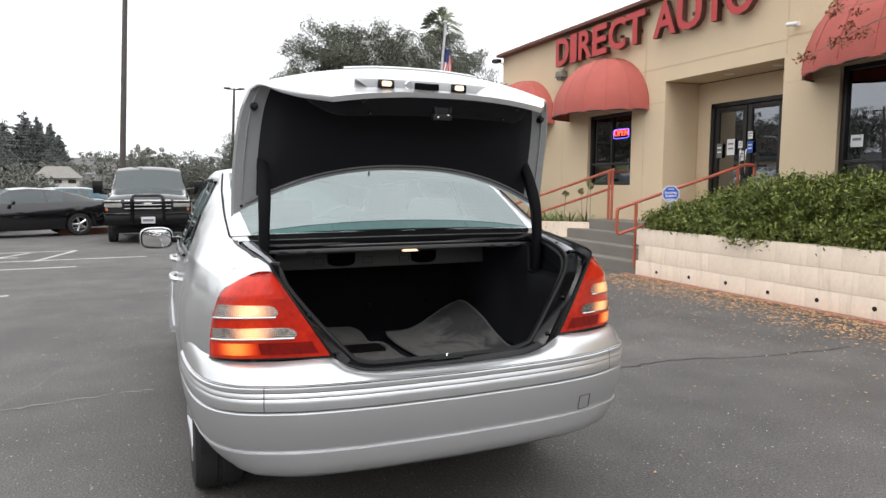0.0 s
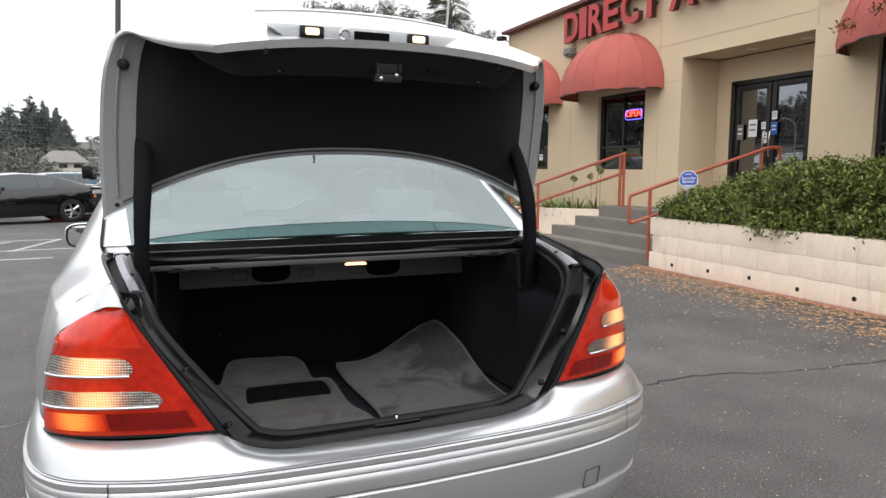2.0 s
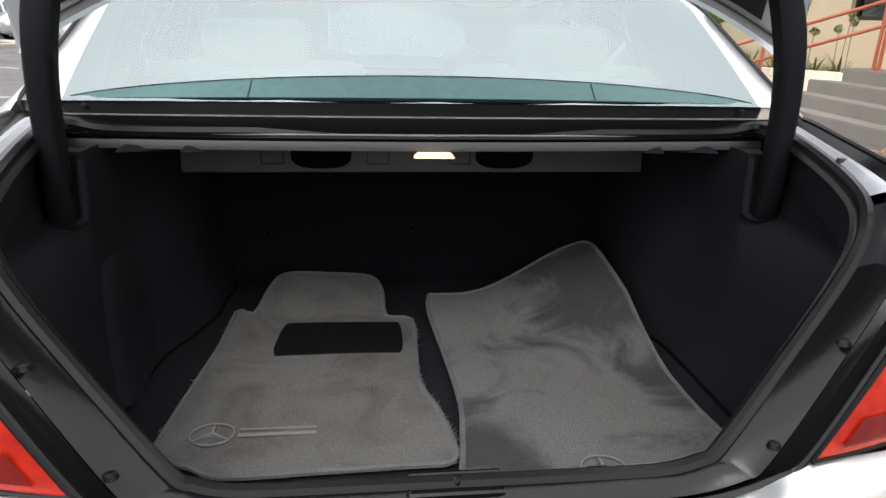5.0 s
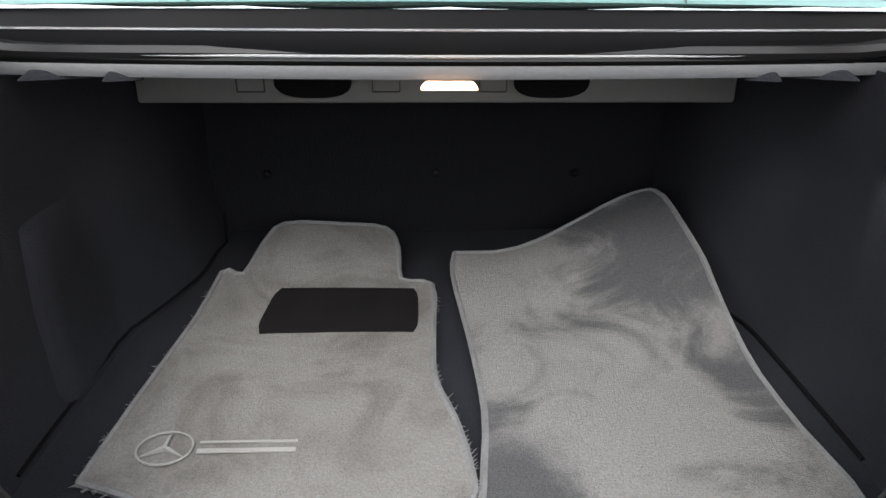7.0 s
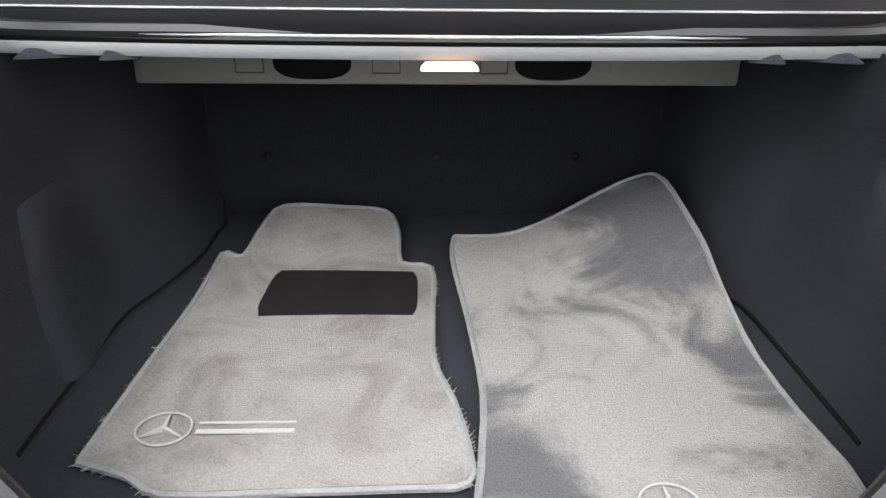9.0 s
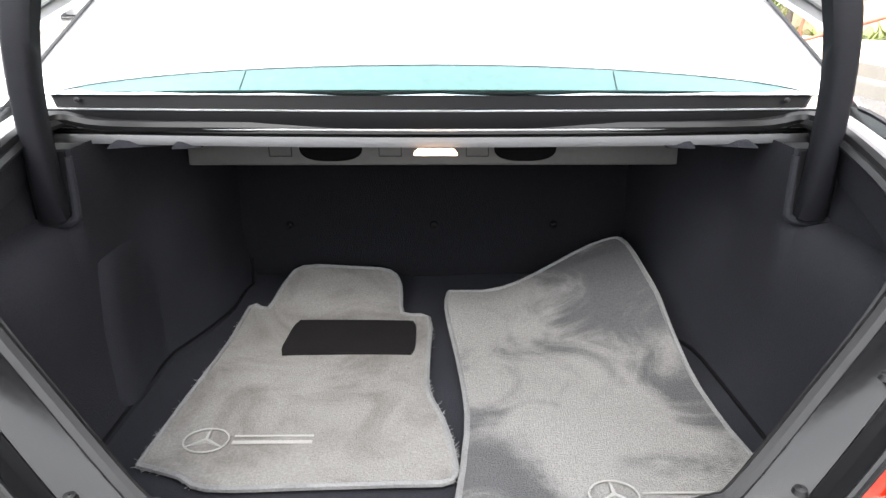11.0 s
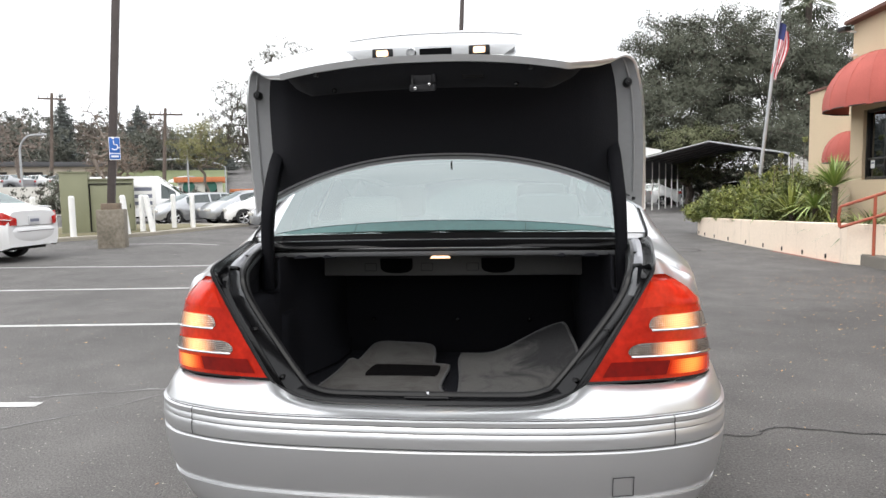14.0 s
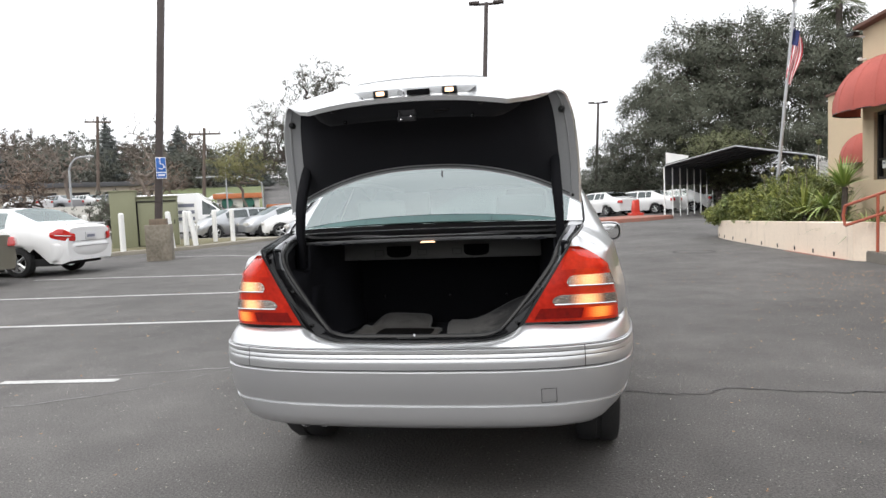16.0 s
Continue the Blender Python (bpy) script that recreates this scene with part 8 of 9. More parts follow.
# ---- lot furniture ----
LEAN = 0.055  # the lot slopes, so that the poles stand out of square to it


def lean(bm, x=0.0, y=0.0, z=0.0):
    for v in bm.verts:
        v.co.x += LEAN * (v.co.z - z)
        v.co.y += LEAN * (v.co.z - z)
    return bm


lp = thing("light_pole", "tall brown square light pole on a concrete block", "light pole", "light poles")
part("base_block", box(B(), (-9.80, 13.95, 0.46), (0.62, 0.62, 0.98), 24, 0.02), "concrete_block", lp, "stained concrete block")
part("base_cap", box(B(), (-9.80, 13.95, 1.02), (0.42, 0.42, 0.17), 24, 0.02), "rusty_cap", lp)
part("shaft", lean(box(B(), (-9.80, 13.95, 5.4), (0.175, 0.175, 8.7), 24, 0.01), -9.80, 13.95, 1.05), "pole", lp)
part("lamp_head", lean(box(B(), (-9.80, 13.95, 9.75), (1.5, 0.35, 0.18), 24, 0.03), -9.80, 13.95, 1.05), "pole", lp)
hs = thing("parking_sign", "blue and white accessible parking sign on the pole", "sign", at=(-9.62, 13.95, -0.06), turn=33)
part("plate", box(B(), (0, -0.125, 2.50), (0.25, 0.012, 0.56), 0, 0.004), "paper", hs)
part("blue_field", box(B(), (0, -0.1325, 2.58), (0.23, 0.004, 0.37), 0, 0.002), "hc_blue", hs)
part("lower_field", box(B(), (0, -0.1325, 2.305), (0.23, 0.004, 0.13), 0, 0.002), "hc_blue", hs)
part("writing_bar", box(B(), (0, -0.136, 2.31), (0.16, 0.003, 0.045)), "paper", hs)
bm = B()
tube(bm, [(0.07 * math.cos(a), -0.137, 2.54 + 0.07 * math.sin(a)) for a in np.linspace(-2.6, 1.2, 14)], 0.012, 5)
tube(bm, [(-0.02, -0.137, 2.70), (-0.015, -0.137, 2.60), (0.05, -0.137, 2.60), (0.085, -0.137, 2.51), (0.115, -0.137, 2.52)], 0.013, 5)
bmesh.ops.create_icosphere(bm, subdivisions=2, radius=0.024, matrix=Matrix.Translation((-0.022, -0.137, 2.745)))
part("wheelchair_symbol", bm, "paper", hs, "white wheelchair symbol")

bm = B()
slab(bm, [(-18.5, 14.0), (-15.5, 14.9), (-12.9, 15.9), (-11.35, 18.2), (-10.7, 21.8), (-10.2, 23.4), (-12.5, 24.2), (-15, 24.5), (-20, 20)], -0.05, 0.11, 0.02)
struct("kerb_island", bm, "kerb", "raised island with a weathered kerb", "kerb")
bm = B()
slab(bm, [(-15.5, 15.5), (-13.2, 16.5), (-11.75, 18.5), (-11.1, 22.2), (-12.8, 23.6), (-15, 23.8), (-18, 20)], 0.09, 0.125)
struct("island_grass", bm, "island_soil", "patchy dry grass on the island", "grass")
post = thing("bollard", "white-painted round steel post on the island", "bollard", "white posts")
part("shaft", tube(B(), [(0, 0, 0), (0, 0, 1.16), (0, 0, 1.20)], [0.085, 0.085, 0.05], 14), "white_paint", post)
post.matrix_basis = pose(-12.75, 16.6, 0.11)
for x, y, a in ((-16.4, 19.7, 0), (-11.60, 17.5, 6), (-11.85, 18.75, 0), (-11.42, 18.6, 9), (-11.85, 20.75, 0), (-11.30, 21.05, 0)):
    copy_thing(post, pose(x, y, 0.11, 0, -a, 0))
ub = thing("utility_cabinet", "olive green sheet-metal utility cabinet on the island", "cabinet", at=(-13.45, 18.95, 0.1), turn=30)
part("tall_body", box(B(), (-0.66, 0, 0.97), (0.80, 1.0, 1.94), 0, 0.02), "olive", ub)
part("low_body", box(B(), (0.40, 0.08, 0.86), (1.32, 0.90, 1.72), 0, 0.02), "olive", ub)
part("roof_edge", box(B(), (-0.66, 0, 1.96), (0.86, 1.06, 0.04), 0, 0.01), "olive", ub)
part("roof_edge", box(B(), (0.40, 0.06, 1.735), (1.36, 0.98, 0.03), 0, 0.01), "olive", ub)
for x, w in ((0.08, 0.58), (0.72, 0.58)):
    door = part("door", box(B(), (x, -0.385, 0.80), (w, 0.03, 1.46), 0, 0.006), "olive", ub, "sheet-metal cabinet door")
    part("handle", box(B(), (x + 0.22, -0.41, 0.85), (0.03, 0.03, 0.14), 0, 0.006), "dark_gap", door)
    part("lintel", box(B(), (x, -0.40, 1.58), (w + 0.02, 0.05, 0.035), 0, 0.004), "dark_gap", ub)
part("door_gap", box(B(), (-0.235, -0.375, 0.82), (0.035, 0.02, 1.52)), "dark_gap", ub)
part("plinth", box(B(), (-0.1, 0, -0.02), (1.98, 1.06, 0.10), 0, 0.01), "concrete", ub, "concrete plinth")
sb = thing("sign_board", "white notice board with dark bars of writing", "sign", at=(-12.45, 19.9, 0.1), turn=30)
part("panel", box(B(), (0, 0, 1.15), (0.75, 0.03, 0.75), 0, 0.005), "paper", sb)
for k in range(3):
    part("writing_bar", box(B(), (0, -0.018, 1.40 - 0.24 * k), (0.55, 0.004, 0.12)), "plate_bar", sb)
for s in (-0.3, 0.3):
    part("leg", box(B(), (s, 0.03, 0.45), (0.05, 0.03, 1.0)), "white_paint", sb)
for x, y in ((-7.46, 18.56), (-5.83, 18.49), (-9.9, 24.2)):
    p = thing("bollard", "faded red-brown steel post before the parked cars", "bollard", "red posts")
    part("shaft", tube(B(), [(x, y, gz(x, y)), (x, y, gz(x, y) + 0.46), (x, y, gz(x, y) + 0.50)], [0.09, 0.09, 0.05], 12), "red_kerb", p)
struct("red_kerb_far", box(B(), (-2.6, 21.9, -0.20), (2.6, 0.35, 0.22), 20, 0.03), "red_kerb", "red-painted kerb at the edge of the lot", "kerb")
struct("kerb_stop", box(B(), (-7.4, 19.0, -0.17), (1.5, 0.7, 0.22), 0, 0.05), "kerb", "short grey kerb end", "kerb")
bm = B()
slab(bm, [(2.6, 27.6), (4.4, 28.4), (6.2, 30.6), (6.4, 31.5), (4.2, 32.5), (2.0, 30)], -0.05, 0.16, 0.02)
struct("red_kerb_island", bm, "red_kerb", "red-painted kerb island before the carport", "kerb")
cart = thing("floor_jack", "bright red trolley jack standing upright by the parked cars", "trolley jack")
part("body", box(B(), (5.2, 36.3, 0.50), (0.42, 0.4, 0.80), 20, 0.10, 0, 0.8), "red_car", cart)
part("base", box(B(), (5.2, 36.3, 0.10), (0.75, 0.5, 0.2), 20, 0.05), "red_car", cart)


def lamp_pole(x, y, h, label, arms=2, turn=0.0):
    p = thing("light_pole", label, "light pole", "light poles", (x, y, gz(x, y)), turn)
    part("shaft", tube(B(), [(0, 0, -0.2), (LEAN * h, LEAN * h, h)], [0.11, 0.08], 8), "pole", p)
    part("cross_arm", box(B(), (LEAN * h, LEAN * h, h - 0.05), (1.0 if arms == 2 else 0.5, 0.08, 0.08)), "pole", p)
    for s in ((-1, 1) if arms == 2 else (1,)):
        part("lamp_head", box(B(), (s * 0.48 + LEAN * h, LEAN * h, h + 0.0), (0.42, 0.26, 0.11), 0, 0.03), "pole", p)
    return p


lamp_pole(-2.2, 23.8, 9.25, "tall dark parking lot light with two heads", 2, 5)
lamp_pole(3.6, 46.0, 7.8, "distant dark parking lot light with two heads", 2, 0)

# flagpole with a hanging flag
fp = thing("flagpole", "pale leaning flagpole in the curved planter", "flagpole")
F0, F1 = Vector((6.05, 15.5, 0.4)), Vector((6.56, 15.5, 5.75))
part("shaft", tube(B(), [F0, F1], [0.045, 0.032], 10), "pole_grey", fp)
bm = B()
bmesh.ops.create_icosphere(bm, subdivisions=2, radius=0.06, matrix=Matrix.Translation(F1 + Vector((0, 0, 0.05))))
part("finial", bm, "pole_grey", fp)
part("halyard", tube(B(), [F0.lerp(F1, 0.1) + Vector((0.08, 0, 0)), F0.lerp(F1, 0.5) + Vector((0.15, 0, 0)), F1 + Vector((0.05, 0, 0))], 0.006, 4), "wire", fp)
flag = thing("flag", "red and white striped flag with a dark blue corner, hanging", "flag")
for k in range(13):
    bm = B()
    rows = []
    for i in range(10):
        u = i / 9
        row = []
        for q in (k / 13, (k + 1) / 13):
            base = F0.lerp(F1, 0.89 - 0.23 * u)
            x = base.x + 0.05 + 0.24 * q * (0.75 + 0.25 * math.sin(5 * u)) - 0.10 * u
            row.append((x, base.y + 0.07 * math.sin(9 * q + 4 * u), base.z - 0.28 * q * (1 - 0.2 * u)))
        rows.append(row)
    sheet(bm, rows)
    part("stripe", bm, "flag_red" if k % 2 == 0 else "flag_white", flag)
bm = B()
rows = []
for i in range(6):
    u = i / 5 * 0.32
    base = F0.lerp(F1, 0.89 - 0.23 * u)
    rows.append([(base.x + 0.05 + 0.24 * q * (0.75 + 0.25 * math.sin(5 * u)) - 0.10 * u, base.y - 0.012 + 0.07 * math.sin(9 * q + 4 * u), base.z - 0.28 * q * (1 - 0.2 * u) + 0.01) for q in np.linspace(0, 0.55, 8)])
sheet(bm, rows)
part("blue_corner", bm, "flag_blue", flag)

# metal carport
cp = thing("carport", "grey sheet-metal carport on slim white posts", "carport")
C0, AX, AC = Vector((6.06, 32.04, 0)), Vector((0.454, 0.891, 0)), Vector((0.891, -0.454, 0))
W, DEEP, EAVE, PEAK = 6.7, 9.0, 2.62, 3.30


def cpt(a, d, z):
    p = C0 + AC * a + AX * d
    return (p.x, p.y, z)


for s in range(2):
    bm = B()
    prof = [(0.0, EAVE - 1.0), (0.0, EAVE - 0.12), (0.10, EAVE), (W / 2, PEAK)] if s == 0 else [(W, EAVE - 1.0), (W, EAVE - 0.12), (W - 0.10, EAVE), (W / 2, PEAK)]
    rows = []
    for k in range(41):
        d = DEEP * k / 40
        rows.append([cpt(a, d, z + (0.02 if k % 2 else 0)) for a, z in prof])
    sheet(bm, rows)
    part("roof_sheet", bm, "carport", cp, smooth=20)
for k in range(8):
    for a in (0.03, W - 0.03):
        part("post", tube(B(), [cpt(a, DEEP * k / 7, 0), cpt(a, DEEP * k / 7, EAVE - 0.1)], 0.035, 6), "white_paint", cp)
    part("rafter", tube(B(), [cpt(0.03, DEEP * k / 7, EAVE - 0.15), cpt(0.12, DEEP * k / 7, EAVE - 0.04), cpt(W / 2, DEEP * k / 7, PEAK - 0.04), cpt(W - 0.12, DEEP * k / 7, EAVE - 0.04), cpt(W - 0.03, DEEP * k / 7, EAVE - 0.15)], 0.035, 6), "pole_grey" if k == 0 else "carport", cp)
# pale outer copy of the side sheet; the inner one has shade in its colour
bm = B()
rows = []
for k in range(14):
    z = EAVE - 1.0 + 1.0 * k / 13
    rows.append([cpt(W + (0.045 if k % 2 else 0.02) - max(0, k - 11) * 0.05, d, z) for d in (0.0, DEEP * 0.5, DEEP)])
sheet(bm, rows)
part("side_sheet", bm, "pale_sheet", cp, "pale ribbed sheet along the side")
bm = B()
sheet(bm, [[cpt(0, 0.4, EAVE + 0.05), cpt(1.1, 0.4, EAVE + 0.28)], [cpt(0, 0.4, EAVE + 0.62), cpt(1.1, 0.4, EAVE + 0.38)]])
r = bmesh.ops.extrude_face_region(bm, geom=list(bm.faces))
for v in [g for g in r["geom"] if isinstance(g, bmesh.types.BMVert)]:
    v.co.y += 0.03
part("white_gable_sheet", bm, "white_paint", cp, "white sheet on the carport corner")

# ---- trees ----
def tree(label, x, y, height, radius, blobs, count, leaf, mat, seed, fork=0.3, bark="bark", n=300, reach=0.45, slim=0.5, sway=(0.0, 0.0), wobble=0.16, leaf_share=1.0):
    """A tree whose limbs fill the blobs (x, y, height, radii), with leaf clusters at the twig ends."""
    t = thing("tree", label, "tree", "trees")
    z = gz(x, y)
    bl = [(a, b, c + z, d, e, f) for a, b, c, d, e, f in blobs]
    bm = B()
    ends = arbor(bm, (x, y, z - 0.2), (x + sway[0], y + sway[1], z + height * fork), bl, n, radius, seed, wobble)
    part("trunk", bm, bark, t)
    if count:
        rng = random.Random(seed)
        tips = [(*p, reach * rng.uniform(0.5, 1.25), reach * rng.uniform(0.5, 1.25), reach * rng.uniform(0.35, 0.9)) for p in ends if rng.random() < leaf_share]
        leafy("crown", leaves("crown", tips, count, leaf, mat, seed, 0.2, slim, heart=tuple(np.mean(np.array(tips)[:, :3], axis=0))), t)
    return t


oak_a = [(5.6, 45, 3.0, 2.6, 2.6, 2.6), (7.8, 44, 6.2, 2.6, 3, 3.0), (10.2, 44, 9.3, 3.2, 3, 3.3), (9.6, 42.5, 4.6, 4.4, 2.5, 3.4), (13.2, 44, 9.2, 3.2, 3, 3.6), (12.5, 43, 5.5, 3.4, 2.6, 3.4)]
tree("large dark evergreen oak behind the carport", 10.5, 44, 11, 0.42, oak_a, 230000, 0.056, "oak", 3, 0.28, n=1000, reach=0.80)
oak_b = [(16.4, 43, 8.4, 3.6, 3, 3.6), (19.5, 44, 8.2, 3.4, 3, 3.6), (16, 41.5, 3.6, 3.6, 2.4, 3.0), (20.5, 43, 3.6, 3.0, 2.6, 3.2), (22.5, 44, 5.6, 2.4, 2.6, 2.8)]
tree("large dark evergreen oak behind the shop", 18.0, 44, 10.5, 0.42, oak_b, 210000, 0.056, "oak", 4, 0.28, n=900, reach=0.80)
for k, (x, y, r, h) in enumerate(((12.0, 41.5, 1.8, 2.6), (14.6, 39.6, 1.8, 2.6), (16.6, 37.4, 1.8, 2.8), (4.6, 46.0, 2.0, 2.6), (7.6, 46.5, 2.2, 2.8), (2.4, 47.0, 1.8, 2.2))):
    sh = thing("shrub", "dark evergreen brush behind the carport", "shrub", "dark brush")
    g = gz(x, y)
    leafy("foliage", leaves("foliage", [(x - 0.5 * r, y, g + h * 0.45, r * 0.7, r * 0.6, h * 0.5), (x + 0.5 * r, y, g + h * 0.4, r * 0.7, r * 0.6, h * 0.45), (x, y, g + h * 0.55, r * 0.8, r * 0.6, h * 0.5)], 7000, 0.085, "oak", 400 + k, 0.35, 0.5, 0.2), sh)
    part("stems", limbs(B(), (x, y, g - 0.1), h * 0.8, 0.05, r * 0.7, 8, 410 + k, 0.3, 3), "bark", sh)
tree("paler rounded oak in front of the dark oaks", 10.4, 39.6, 5.2, 0.22, [(9.6, 39.6, 3.5, 1.9, 1.6, 1.3), (11.6, 39.8, 3.8, 1.9, 1.6, 1.4), (10.6, 39.2, 2.7, 2.6, 1.5, 1.3)], 26000, 0.055, "oak_pale", 5, 0.25, n=260, reach=0.42)
tree("dark oak at the side of the shop", 13.5, 26.5, 4.5, 0.25, [(13.2, 26.5, 2.8, 1.8, 1.6, 1.6), (14.6, 27.0, 2.6, 1.6, 1.6, 1.6)], 9000, 0.06, "oak", 6, 0.3, n=140, reach=0.45)
oak_c = [(-11.8, 33, 7.7, 2.0, 1.9, 1.8), (-14.5, 33, 6.1, 1.7, 1.8, 1.5), (-12.5, 33, 5.2, 2.3, 2.0, 1.8), (-9.6, 33, 5.0, 1.9, 1.8, 1.6), (-15.2, 33, 4.2, 1.3, 1.4, 1.1), (-10.5, 33, 3.7, 2.1, 1.6, 1.0), (-8.6, 33, 3.5, 1.1, 1.2, 0.8)]
tree("twisted oak with bare limbs and thin dark leaves", -13.4, 33.0, 9.6, 0.23, oak_c, 27000, 0.038, "oak", 7, 0.24, n=1200, reach=0.26, sway=(0.5, 0.0), wobble=0.20)
leafy("brown_leaves", leaves("brown_leaves", [(-10.8, 33, 5.2, 1.6, 1.4, 1.2), (-9.4, 33, 4.2, 1.3, 1.3, 1.0), (-12.2, 32.8, 6.2, 1.4, 1.3, 1.2)], 6500, 0.042, "russet", 77, 0.2, 0.5, 0.4), bpy.data.objects[[o.name for o in bpy.data.objects if o.name.startswith("tree")][-1]], "dry brown leaves among the green")


def at(az, d):
    return 0.5 + d * math.sin(radians(az)), -2.4 + d * math.cos(radians(az))


def street_tree(label, az, d, z0, z1, r, count, leaf, mat, seed, n, bark="bark", rad=0.16, fork=0.25, wobble=0.16, reach=0.4):
    x, y = at(az, d)
    g = gz(x, y)
    mid, hz = (z0 + z1) / 2 - g, (z1 - z0) / 2
    tree(label, x, y, z1 - g, rad, [(x, y, mid, r, r, hz), (x - 0.5 * r, y, mid - 0.3 * hz, 0.6 * r, 0.6 * r, 0.5 * hz), (x + 0.5 * r, y, mid - 0.2 * hz, 0.6 * r, 0.6 * r, 0.5 * hz)], count, leaf, mat, seed, fork, bark, n, reach, 0.5, (0, 0), wobble)


street_tree("pale yellow-green willow by the street", -25.6, 45, 2.7, 6.0, 2.3, 12000, 0.045, "willow", 8, 220, "twig", 0.09, 0.25, 0.05)
street_tree("pale slender bare tree behind the cabinet", -32.9, 32, 1.6, 6.5, 1.0, 0, 0.04, "russet", 9, 90, "twig", 0.07, 0.3, 0.10)
street_tree("small tree with dull red leaves by the street", -41.0, 45, 1.6, 5.0, 1.5, 3600, 0.045, "russet", 10, 150, "bark", 0.10)
street_tree("tall bare tree with fine pale twigs", -41.3, 64, 3.4, 8.7, 3.0, 0, 0.05, "russet", 11, 330, "twig", 0.16, 0.4)
street_tree("tall bare tree with fine pale twigs", -38.4, 66, 3.4, 8.9, 3.0, 0, 0.05, "russet", 13, 330, "twig", 0.16, 0.4)
street_tree("brown autumn tree across the street", -32.0, 62, 1.4, 6.9, 2.6, 4200, 0.055, "russet", 14, 300, "twig")
street_tree("bushy russet tree by the parked cars", -19.2, 43, 0.6, 4.2, 1.9, 7000, 0.05, "russet", 12, 160, "twig")
street_tree("dark leafy shrub tree by the low wall", -35.6, 40, 0.4, 2.6, 1.3, 5000, 0.05, "oak", 16, 110)
street_tree("rounded grey-green oak beyond the pickup truck", -1.8, 72, 1.2, 5.0, 2.4, 9000, 0.09, "far_green", 18, 160)
# palm
pt = thing("palm_tree", "tall fan palm behind the oaks", "palm tree", "trees")
part("trunk", tube(B(), [(21.6, 51.2, -0.2), (21.7, 51.2, 7), (21.6, 51.2, 14.4)], [0.32, 0.24, 0.22], 10), "bark", pt)
rng = random.Random(8)
for k in range(46):
    a, up = rng.uniform(0, 6.28), rng.uniform(-0.75, 1.25)
    d, s = Vector((math.cos(a), math.sin(a), 0)), Vector((-math.sin(a), math.cos(a), 0))
    c = Vector((21.6, 51.2, 14.5))
    bm = B()
    st = c + d * 0.9 * math.cos(up) + Vector((0, 0, 0.9 * math.sin(up)))
    tube(bm, [c, st], [0.03, 0.02], 4)
    for q in range(9):
        b = (q - 4) / 4 * 1.15
        tip = st + (d * math.cos(b) * math.cos(up) + s * math.sin(b) + Vector((0, 0, math.sin(up) * math.cos(b)))) * 1.35 - Vector((0, 0, 0.35 + 0.3 * abs(b)))
        w = s * 0.075 + Vector((0, 0, 0.03))
        mid = st.lerp(tip, 0.55) + Vector((0, 0, 0.10))
        vs = [bm.verts.new(p) for p in (st, mid + w, tip, mid - w)]
        bm.faces.new(vs)
    part("frond", bm, "palm", pt)


def conifer(x, y, h, r, seed):
    t = thing("tree", "tall dark conifer on the hillside", "tree", "trees")
    z = gz(x, y)
    part("trunk", tube(B(), [(x, y, z - 0.3), (x, y, z + h)], [0.05 * r + 0.15, 0.03], 7), "bark", t)
    rng = random.Random(seed)
    bl = []
    for k in range(17):
        f = k / 17
        bl.append((x + rng.uniform(-1, 1) * 0.12 * r, y, z + h * (0.14 + 0.84 * f), r * (1 - f) ** 0.85 * rng.uniform(0.7, 1.15) + 0.12, r * (1 - f) ** 0.85 + 0.12, h * 0.030))
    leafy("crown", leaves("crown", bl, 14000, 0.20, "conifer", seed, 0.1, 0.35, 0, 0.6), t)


for k, (az, d, h, r) in enumerate(((-9.3, 120, 12.4 - gz(-19.4, 116), 3.0), (-8.5, 123, 11.9 - gz(-18.2, 120), 2.3), (-7.7, 118, 10.6 - gz(-15.8, 115), 1.9), (-7.2, 122, 9.0 - gz(-15.3, 119), 2.0), (-10.6, 118, 8.0, 3.8), (-35.6, 125, 13.0, 3.2), (-30.4, 122, 11.6, 4.0), (-24.5, 118, 6.0, 3.0), (-19.0, 100, 7.5, 3.0), (-17.2, 104, 8.5, 3.2), (-43, 120, 7.5, 3.4), (-14.0, 115, 6.0, 3.0))):
    conifer(d * math.sin(radians(az)), -2 + d * math.cos(radians(az)), h, r, 100 + k)
# far woods on the hill
rng = random.Random(21)
far_blobs = []
for k in range(190):
    az, d = rng.uniform(-58, 34), rng.uniform(108, 165)
    x, y = d * math.sin(radians(az)), -2 + d * math.cos(radians(az))
    h = rng.uniform(5.5, 9.5) if az < -22 else rng.uniform(2.5, 4.8) if az < -14 else max(1.2, (rng.uniform(3.2, 4.6) - gz(x, y)) / 1.1)
    far_blobs.append((x, y, gz(x, y) + h * 0.5, rng.uniform(3, 6), rng.uniform(3, 6), h * 0.62))
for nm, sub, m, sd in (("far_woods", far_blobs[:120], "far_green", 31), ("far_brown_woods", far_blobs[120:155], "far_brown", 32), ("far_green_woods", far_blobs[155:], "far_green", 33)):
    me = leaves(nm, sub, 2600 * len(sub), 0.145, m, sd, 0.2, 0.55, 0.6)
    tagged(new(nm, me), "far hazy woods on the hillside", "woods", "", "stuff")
mid_blobs = []
for k in range(120):
    az, d = rng.uniform(-17, 9), rng.uniform(58, 84)
    x, y = d * math.sin(radians(az)), -2 + d * math.cos(radians(az))
    h = rng.uniform(2.2, 4.6) if az > -2.6 else rng.uniform(1.3, 2.4) if az > -10.5 else rng.uniform(1.6, 3.2)
    if -9.2 < az < -6.0:
        h *= 0.4
    mid_blobs.append((x, y, gz(x, y) + h * 0.5, rng.uniform(1.5, 3), rng.uniform(1.5, 3), h * 0.6))
